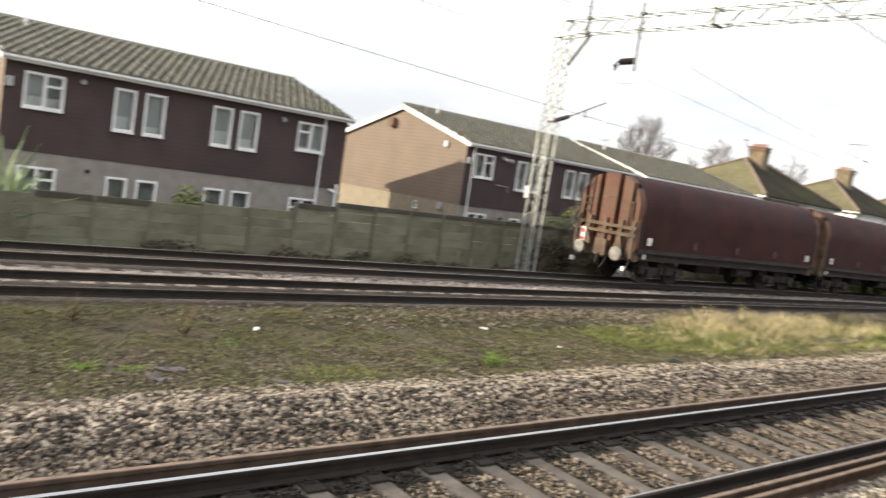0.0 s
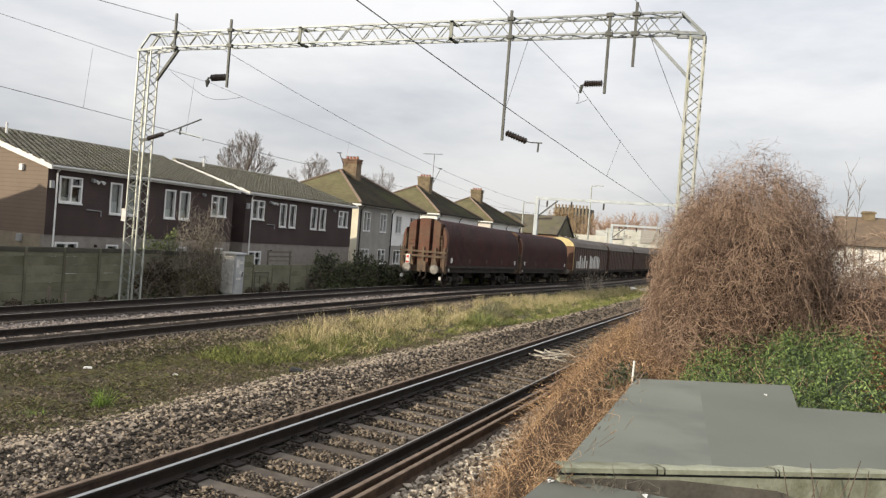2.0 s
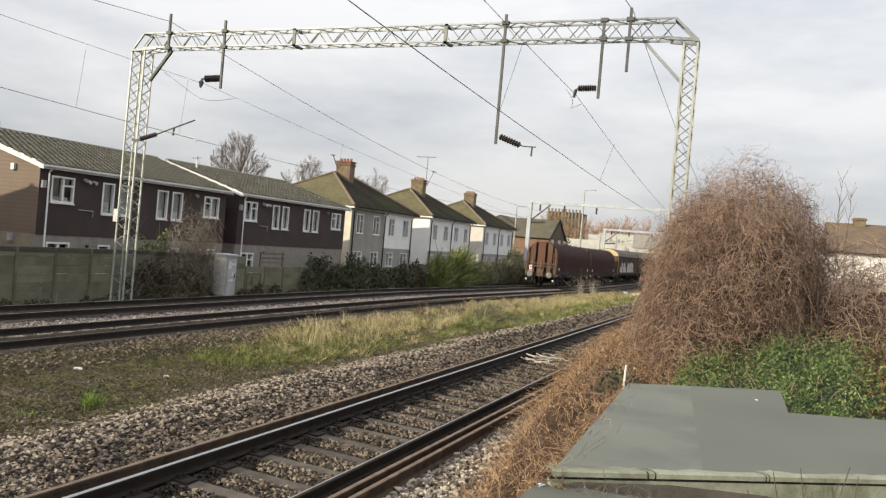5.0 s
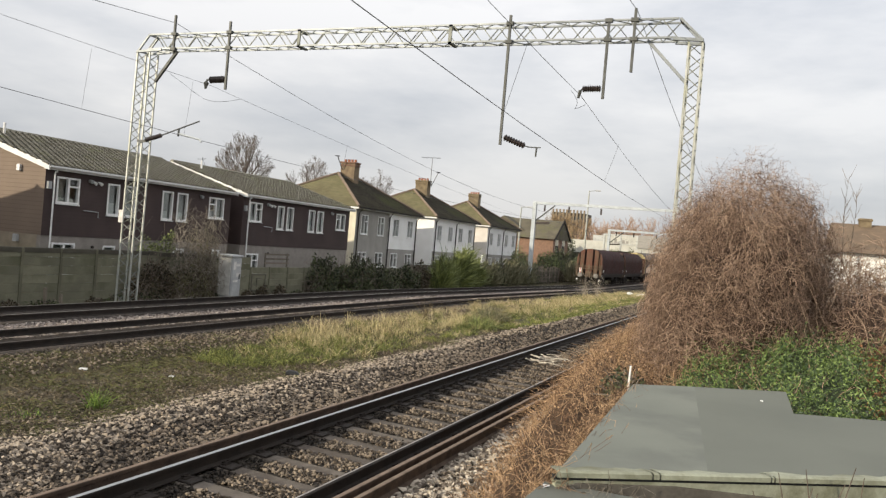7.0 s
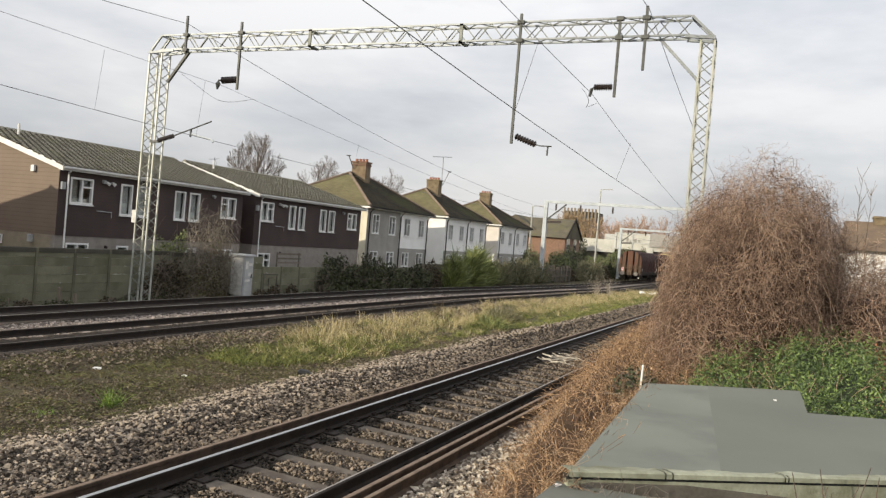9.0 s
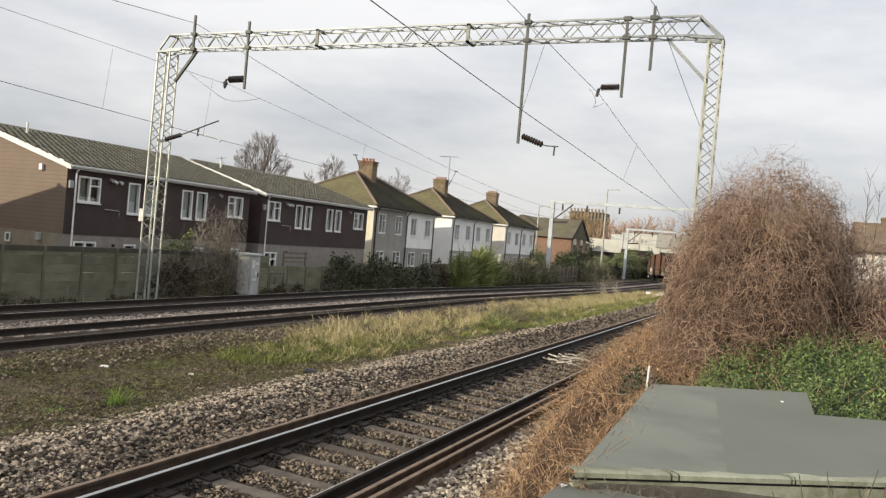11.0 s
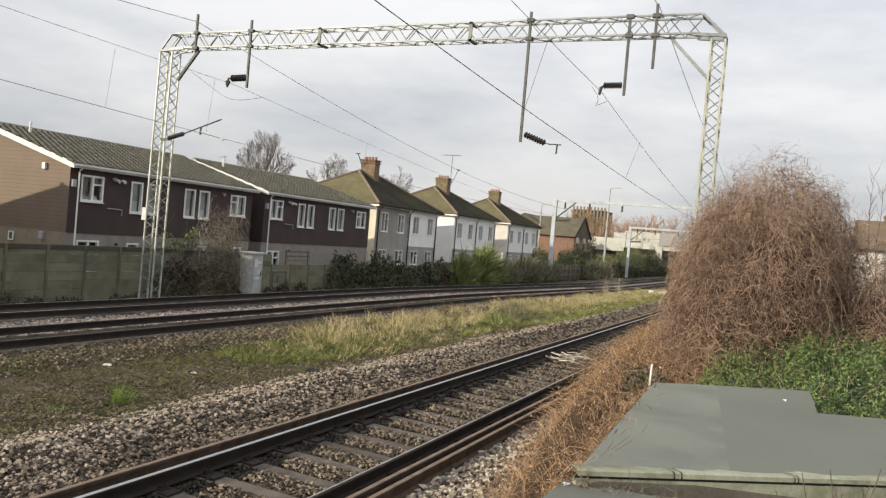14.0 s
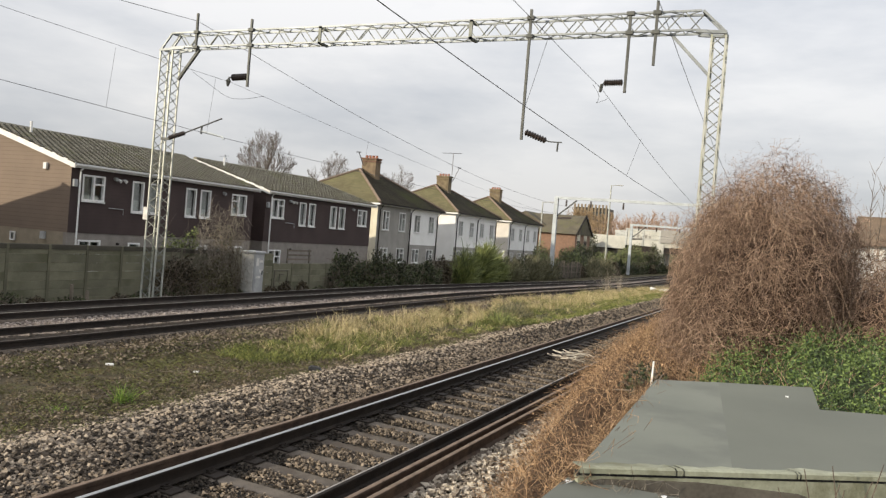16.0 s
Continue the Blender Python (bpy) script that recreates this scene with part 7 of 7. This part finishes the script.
part("dead_sprigs", strand_mesh("dead_sprigs", P, np.full(n, 0.0015), np.full(n, 0.0006), M["twig_grey"]), None, stalks, "dead sprigs on the roof edge", kind="stuff")


# ---- loose ballast ----
def stones(name, n, xr, yr, size, seed, mat, label, lift=0.0, power=1.0, avoid=None, block=False):
    r = np.random.default_rng(seed)
    x = r.uniform(xr[0], xr[1], n)
    y = yr[0] + (yr[1] - yr[0]) * r.uniform(0, 1, n) ** power
    if avoid is not None:
        ok = avoid(x, y)
        x, y = x[ok], y[ok]
        n = len(x)
    z = np.array([ground_z(a, b) for a, b in zip(x, y)]) + lift + r.uniform(-0.01, 0.03, n)
    if block:
        base = np.array([[-1, -1, -1], [1, -1, -1], [1, 1, -1], [-1, 1, -1], [-1, -1, 1], [1, -1, 1], [1, 1, 1], [-1, 1, 1]], float) * 0.72
        v = (base[None] + r.normal(0, 0.24, (n, 8, 3))) * r.uniform(0.5, 1.15, (n, 1, 3))
    else:
        base = np.array([[1, 0, 0], [-1, 0, 0], [0, 1, 0], [0, -1, 0], [0, 0, 1], [0, 0, -1]], float)
        v = base[None] * r.uniform(0.55, 1.15, (n, 6, 1)) + r.normal(0, 0.22, (n, 6, 3))
    a = r.uniform(0, 6.2832, (n, 3))
    ca, sa = np.cos(a), np.sin(a)
    v = np.stack([v[..., 0] * ca[:, None, 0] - v[..., 1] * sa[:, None, 0], v[..., 0] * sa[:, None, 0] + v[..., 1] * ca[:, None, 0], v[..., 2]], axis=-1)
    v = np.stack([v[..., 0], v[..., 1] * ca[:, None, 1] - v[..., 2] * sa[:, None, 1], v[..., 1] * sa[:, None, 1] + v[..., 2] * ca[:, None, 1]], axis=-1)
    s = size * r.uniform(0.55, 1.35, n) * (1.0 + 0.012 * np.clip(y - 10, 0, 60))
    v = v * (s / 2)[:, None, None] * np.array([1, 1, 0.8]) + np.stack([x, y, z], axis=1)[:, None]
    f = np.array([[0, 2, 4], [2, 1, 4], [1, 3, 4], [3, 0, 4], [2, 0, 5], [1, 2, 5], [3, 1, 5], [0, 3, 5]])
    if block:
        f = np.array([[0, 3, 2, 1], [4, 5, 6, 7], [0, 1, 5, 4], [1, 2, 6, 5], [2, 3, 7, 6], [3, 0, 4, 7]])
    faces = (np.arange(n)[:, None, None] * v.shape[1] + f[None]).reshape(-1, f.shape[1])
    ob = new(name, fast_mesh(name, v.reshape(-1, 3), faces, mat))
    return tagged(ob, label, "ballast", kind="stuff")


stones("ballast_stones", 42000, (-9.3, -6.45), (1.0, 20), 0.062, 1, M["stone"], "loose pale brown angular ballast stones on the track shoulder", 0.002, 1.05, lambda x, y: x < -7.3 + 0.3 * np.sin(y * 1.3) * np.sin(y * 0.37 + x), block=True)
# from the crest down to the rail a darker stone colour stands for shade
stones("ballast_stones", 17000, (-7.5, -6.45), (0.8, 22), 0.06, 9, M["stone_shaded"], "ballast stones beside the spare rail darkened for slope shade", 0.004, 1.1, block=True)
stones("ballast_stones", 11000, (-9.3, -7.7), (16, 80), 0.075, 8, M["stone"], "loose pale brown angular ballast stones further along the shoulder", 0.004, 1.4)
stones("ballast_stones", 12000, (-7.8, -6.35), (18, 80), 0.072, 12, M["stone_shaded"], "ballast stones darkened for shade on the slope to the rail", 0.004, 1.4)
stones("ballast_stones", 20000, (-11.6, -8.9), (0.5, 26), 0.048, 2, M["stone_brown"], "scattered ballast stones thinning into the earth verge", 0.0, 1.4)
stones("ballast_stones", 9000, (-10.3, -9.1), (1.0, 20), 0.055, 13, M["stone_edge"], "stray ballast stones strewn from the shoulder onto the earth", 0.0, 1.2,
       lambda x, y: np.abs(np.sin(x * 713.1 + y * 557.9)) < np.clip((-9.0 - 0.25 * np.sin(y * 0.9) - x) * -0.75 + 0.85, 0.08, 1.0))
stones("earth_clods", 16000, (-14.2, -9.2), (1.5, 30), 0.045, 7, M["clod"], "dark earth clods and dead leaf litter on the verge", -0.005, 1.3)
S0 = np.array(sorted(c.matrix_basis.translation.y for c in bpy.data.objects if c.name.startswith("sleeper") and abs(c.matrix_basis.translation.x + 0.725) < 0.1))
stones("ballast_stones", 23000, (-5.62, -4.5), (2.0, 30), 0.05, 3, M["stone_edge"], "brown ballast stones packed between the concrete sleepers", 0.03, 1.4,
       lambda x, y: np.min(np.abs(y[:, None] - S0[None]), axis=1) > 0.155)
# near-black stones carry the rail's shadow in their colour, besides oil
stones("ballast_stones", 7000, (-5.95, -5.56), (3.0, 30), 0.05, 10, M["stone_rail_shadow"], "ballast stones blackened for the rail shadow and oil", 0.01, 1.3,
       lambda x, y: np.min(np.abs(y[:, None] - S0[None]), axis=1) > 0.15)
stones("ballast_stones", 14000, (-3.84, -2.8), (1.5, 26), 0.068, 4, M["stone_pale"], "pale ballast stones along the outer track edge", 0.05, 1.5, block=True)
stones("ballast_stones", 17000, (-14.3, -12.6), (5.0, 50), 0.068, 5, M["stone_edge"], "brown ballast stones at the edge of the far trackbed", 0.015, 1.3,
       lambda x, y: np.abs(np.sin(x * 917.3 + y * 331.7)) < np.clip((y - 5.0 + 1.5 * np.sin(x * 9.0)) / 11.0, 0.06, 1.0))
stones("ballast_stones", 11000, (-17.95, -16.0), (9.0, 70), 0.08, 6, M["stone_pink"], "pinkish grey ballast stones between the far tracks", 0.0, 1.3)


# ---- grass and litter on the verge ----
def clumps(n, per, y0, y1, xa, xb, seed, power, spread):
    """Grass roots gathered in tufts, with a height factor for each tuft."""
    r = np.random.default_rng(seed)
    out, tall = [], []
    for i in range(n):
        y = y0 + (y1 - y0) * r.uniform() ** power
        x = r.uniform(xa(y), xb(y))
        h = r.uniform(0.35, 1.0) + 0.55 * max(0.0, noise.noise((x * 0.5, y * 0.35, 2.0)) + 0.25)
        for j in range(int(per * r.uniform(0.6, 1.4))):
            u, v = x + r.normal(0, spread), y + r.normal(0, spread)
            out.append((u, v, ground_z(u, v) - 0.01))
            tall.append(h)
    return np.array(out), np.array(tall)


def blades(name, pts, height, lean, width, mat, seed, label, tall=1.0):
    r = np.random.default_rng(seed)
    n = len(pts)
    k = 4
    h = (height * tall * r.uniform(0.45, 1.25, n))[:, None]
    d = np.stack([r.normal(0, lean, n), r.normal(0, lean, n), np.ones(n)], axis=1)
    sag = np.stack([r.normal(0, lean, n), r.normal(0, lean, n), -0.25 * np.ones(n)], axis=1)
    P = np.zeros((n, k, 3))
    for i in range(k):
        u = i / (k - 1)
        P[:, i] = pts + d * h * u + sag * h * u * u * 0.8
    me = strand_mesh(name, P, np.full(n, width * 1.25), np.full(n, width * 0.3), mat, 2)
    ob = new(name, me)
    return tagged(ob, label, "grass", kind="stuff")


def verge_points(n, y0, y1, xa, xb, seed, power=1.0, patch=0.0, scale=0.7):
    r = np.random.default_rng(seed)
    out = []
    while len(out) < n:
        y = y0 + (y1 - y0) * r.uniform() ** power
        x = r.uniform(xa(y), xb(y))
        if noise.noise((x * scale, y * scale, seed)) > patch - r.uniform(0, 0.35):
            out.append((x, y, ground_z(x, y) - 0.01))
    return np.array(out)


far_edge = lambda y: lerp(y, [(14, -12.0), (20, -13.0), (30, -13.5), (80, -13.7)])
near_edge = lambda y: lerp(y, [(14, -10.9), (17, -9.7), (24, -9.6), (34, -9.4), (80, -9.4)])
mid_edge = lambda y: lerp(y, [(14, -11.4), (20, -11.0), (30, -10.9), (80, -10.6)])
cp, ct = clumps(390, 32, 18.6, 80, far_edge, mid_edge, 3, 1.25, 0.12)
blades("dry_grass", cp, 0.53, 0.26, 0.0055, M["straw"], 1, "tall straw-coloured dry grass tufts along the verge", ct)
cp, ct = clumps(240, 24, 16.0, 60, far_edge, near_edge, 9, 1.2, 0.1)
blades("dry_grass", cp, 0.32, 0.35, 0.005, M["straw"], 5, "shorter straw-coloured dry grass tufts", ct)
cp, ct = clumps(470, 34, 14.5, 78, far_edge, near_edge, 14, 1.3, 0.13)
blades("green_grass", cp, 0.3, 0.4, 0.006, M["grass"], 7, "yellow-green grass tufts among the dry grass", ct)
blades("green_grass", verge_points(12000, 14.5, 78, far_edge, near_edge, 4, 1.3, 0.05), 0.17, 0.42, 0.006, M["grass"], 2, "yellow-green grass growing through the dry grass")
blades("moss_grass", verge_points(25000, 1.5, 24, lambda y: -14.1, lambda y: -8.8, 5, 1.0, 0.1, 0.9), 0.085, 0.9, 0.006, M["moss"], 3, "short mossy growth on the bare earth")
blades("brown_grass", verge_points(19000, 1.5, 24, lambda y: -14.2, lambda y: -9.4, 8, 1.0, -0.25, 0.8), 0.08, 0.9, 0.004, M["dead"], 6, "short dead brown grass on the bare earth")
blades("far_verge_grass", verge_points(7000, 30, 90, lambda y: -9.7, lambda y: -8.2, 6, 1.2, 0.1), 0.2, 0.4, 0.008, M["grass"], 4, "short green grass beside the near ballast")
for cx, cy, hh, n, spread in ((-10.0, 9.75, 0.46, 80, 0.05), (-10.3, 8.7, 0.1, 60, 0.12), (-9.9, 6.3, 0.12, 420, 0.22), (-9.9, 7.1, 0.1, 240, 0.22), (-9.55, 5.75, 0.08, 120, 0.16), (-11.9, 5.6, 0.1, 60, 0.12),
                              (-10.66, 3.0, 0.14, 90, 0.08), (-10.45, 3.6, 0.1, 70, 0.07)):
    tf = thing("grass_tuft", "bright green tuft of fresh grass on bare earth", "grass", group="fresh grass tufts")
    r2 = np.random.default_rng(int(cy * 10))
    pts = np.stack([cx + r2.normal(0, spread, n), cy + r2.normal(0, spread * 1.3, n), np.full(n, ground_z(cx, cy))], axis=1)
    P = np.zeros((n, 4, 3))
    d = np.stack([r2.normal(0, 0.3, n), r2.normal(0, 0.3, n), r2.uniform(0.4, 1.1, n)], axis=1)
    for i in range(4):
        P[:, i] = pts + d * hh * i / 3 - np.array([0, 0, 0.35 * hh]) * (i / 3) ** 2
    part("blades", strand_mesh("blades", P, np.full(n, 0.007), np.full(n, 0.002), M["tuft" if spread < 0.15 else "grass"]), None, tf, kind="stuff")
for cx, cy, w, turn in ((-9.98, 3.74, 0.17, 20), (-10.33, 4.05, 0.2, 75), (-9.47, 5.28, 0.14, 40), (-10.38, 4.8, 0.1, 110)):
    g = Geo()
    q = [(w * (i / 4 - 0.5) * 2, w * 0.45 * (j / 2 - 0.5) * 2 * (1 - 0.25 * abs(i - 2) / 2), 0.025 + 0.045 * noise.noise((cx + i * 1.3, cy + j * 1.9, 4.0))) for j in range(3) for i in range(5)]
    quads = [(j * 5 + i, j * 5 + i + 1, (j + 1) * 5 + i + 1, (j + 1) * 5 + i) for j in range(2) for i in range(4)]
    rim = [0, 1, 2, 3, 4, 9, 14, 13, 12, 11, 10, 5]
    g.add([(x, y, z + 0.008) for x, y, z in q] + [(x, y, z - 0.008) for x, y, z in q],
          quads + [tuple(k + 15 for k in f[::-1]) for f in quads] + [(rim[i], rim[i] + 15, rim[(i + 1) % 12] + 15, rim[(i + 1) % 12]) for i in range(12)])
    solid("plastic_sheet", g, M["plastic_dull"], "crumpled dull purple-grey plastic scrap trodden into the earth", "litter", pose(cx, cy, ground_z(cx, cy), 0, 0, turn), "plastic scraps")


def dead_plant(x, y, h, n, seed, label, mat="stalk_pale"):
    r = np.random.default_rng(seed)
    t = thing("dead_plant", label, "weed", pose(x, y, ground_z(x, y)), "dead weeds")
    P = np.zeros((n, 5, 3))
    d = np.stack([r.normal(0, 0.35, n), r.normal(0, 0.35, n), r.uniform(0.6, 1.1, n)], axis=1)
    for i in range(5):
        P[:, i] = d * h * i / 4 + r.normal(0, 0.03 * h, (n, 3)) * i * 0.5
    part("stalks", strand_mesh("stalks", P, np.full(n, 0.008), np.full(n, 0.003), M[mat]), None, t, "dry stalks", kind="stuff")


dead_plant(-13.6, 61, 1.9, 40, 1, "clump of tall dead pale stalks beside the track")
dead_plant(-13.2, 64, 1.6, 34, 5, "clump of tall dead pale stalks beside the track")
dead_plant(-13.0, 29.5, 0.7, 26, 2, "small dead plant at the edge of the ballast", "dead")
dead_plant(-12.4, 5.05, 0.5, 30, 3, "small dead brown plant on the bare earth", "dead")
dead_plant(-13.1, 3.45, 0.4, 26, 6, "small dead brown plant on the bare earth", "dead")
reed_bush(pose(-10.9, 31.5, -0.42), 1.0, 1.9, 0.75, 900, 91, "leaf_reed", 0.01, "grey-green bramble clump in the dry grass", 0.3)
reed_bush(pose(-10.3, 28.5, -0.42), 0.8, 1.4, 0.5, 600, 92, "leaf_bright", 0.009, "fresh yellow-green bramble growth in the dry grass", 0.28)
for x, y, s in ((-12.64, 11.9, 0.13), (-11.0, 12.6, 0.09), (-12.63, 6.42, 0.12), (-8.71, 6.31, 0.05), (-9.06, 19.2, 0.1), (-14.0, 9.3, 0.08)):
    g = Geo()
    g.cbox(-s * 0.6, s * 0.6, -s * 0.4, s * 0.4, 0, s * 0.35, s * 0.12)
    solid("litter_scrap", g, M["upvc"], "scrap of white litter lying on the earth", "litter", pose(x, y, ground_z(x, y) + 0.0, random.uniform(-12, 12), random.uniform(-12, 12), random.uniform(0, 180)), "scraps")
solid("dark_lump", Geo().cbox(-0.14, 0.14, -0.1, 0.1, -0.02, 0.13, 0.05), M["cable"], "small dark lump at the edge of the stones", "rubbish", pose(-9.35, 14.4, ground_z(-9.35, 14.4), 5, 8, 30))
rb = thing("rubbish_heap", "white plastic rubbish heaped beside the track", "rubbish", pose(-11.6, 76.5, -0.66))
for i in range(9):
    s = random.uniform(0.17, 0.36)
    part("bag", Geo().cbox(-s, s, -s, s, 0, s * 0.8, s * 0.35), M["upvc"], rb, at=pose(random.uniform(-1.2, 1.2), random.uniform(-1.5, 1.5), random.uniform(-0.05, 0.15), random.uniform(-20, 20), random.uniform(-20, 20), random.uniform(0, 180)))
bn = thing("fallen_branch", "pale broken branches lying between the near rails", "branch", pose(-5.35, 20.6, -0.1))
br_rng = random.Random(12)
for i in range(13):
    x, y, z = br_rng.uniform(-0.6, 0.0), br_rng.uniform(-1.2, 0.9), br_rng.uniform(0.02, 0.1)
    pts = [(x, y, z)]
    for k in range(4):
        x, y, z = x + br_rng.uniform(0.02, 0.26), y + br_rng.uniform(-0.36, 0.32), max(0.02, z + br_rng.uniform(-0.06, 0.06))
        pts.append((x, y, z))
    r = br_rng.uniform(0.008, 0.019)
    part("stick", Geo().tube(pts, [r, r, r * 0.85, r * 0.7, r * 0.4], 6), M["bark_white"], bn)

# ---- house beyond the thicket ----
rh = thing("distant_house", "white-walled house with brown roof and chimney behind the thicket", "house")
part("wall", Geo().box(2.9, 14, 44, 53, -0.5, 4.05), M["render_white"], rh)
part("roof", Geo().extrude([(43.6, 4.05), (53.4, 4.05), (48.5, 5.75)], 'x', 2.5, 14.4), M["tile_brown"], rh, "brown tiled roof")
part("chimney", Geo().box(3.85, 4.45, 48.0, 48.6, 5.2, 6.05), M["brick_buff"], rh, "brick chimney")
part("chimney_cap", Geo().box(3.8, 4.5, 47.95, 48.65, 5.93, 6.01), M["brick_buff"], rh)
# added bush whose white flecks stand for bright wall seen through twigs
shrub(pose(3.2, 38.5, 0.6), 2.4, 1.6, 2.6, 71, "wall_fleck", 1600, 0.1, "added pale bush for white wall patches seen through twigs", stems=160)
veil = thing("shrub", "bare brown bush before the white house", "shrub")
P = tangle((3.7, 37.0, 2.2, 1.5, 0.6, 4.4), 1100, 880, 6, 0.16, 0.4, -0.2, (0.55, 1.0))
part("stems", strand_mesh("stems", P, np.full(1100, 0.012), np.full(1100, 0.004), M["stem"]), None, veil, kind="stuff")
solid("gable_floodlight", Geo().cbox(-0.22, 0.22, -0.25, 0.0, 0, 0.42, 0.04), M["brick_red"], "dark red alarm box high on the gable wall", "alarm box", pose(-32.9, 22.73, 5.0))
solid("gable_box", Geo().cbox(-0.09, 0.09, -0.1, 0.0, 0, 0.26, 0.02), M["upvc"], "small white box on the gable wall", "wall box", pose(-28.44, 22.73, 4.26))
gw = thing("gable_window", "tiny white-framed window low on the gable wall", "window", pose(-30.15, 22.73, 1.2))
for x0, x1, z0, z1 in ((-0.15, -0.1, 0, 0.38), (0.1, 0.15, 0, 0.38), (-0.1, 0.1, 0, 0.05), (-0.1, 0.1, 0.33, 0.38)):
    part("frame", Geo().cbox(x0, x1, -0.05, 0.0, z0, z1, 0.008), M["upvc"], gw)
part("pane", Geo().box(-0.1, 0.1, -0.02, 0.0, 0.05, 0.33), M["pane_dark"], gw, "dark pane")


solid("gable_meter_box", Geo().cbox(-0.11, 0.11, -0.12, 0.0, 0, 0.3, 0.02), M["cabinet"], "small grey meter box low on the gable wall", "wall box", pose(-28.3, 22.73, 1.4))


# ---- what moves ----
def on_track(y):
    """A wagon's pose with both bogies on the rails."""
    a, b = fall_away(TRACK_X, y + 2.4), fall_away(TRACK_X, y + 11.2)
    s = (b - a) / 8.8
    return pose(TRACK_X, y, a - 2.4 * s, math.degrees(math.atan(s)))


def motions():
    for w, off in TRAIN:
        walk(w, [(t, on_track(y + off)) for t, y in RUN])
    step = 1 / 15
    for w, dy in WHEELS:
        walk(w, [(i * step, pose(0, dy, 0.46, -math.degrees((run_at(i * step) - RUN[0][1]) / 0.46))) for i in range(241)])


motions()
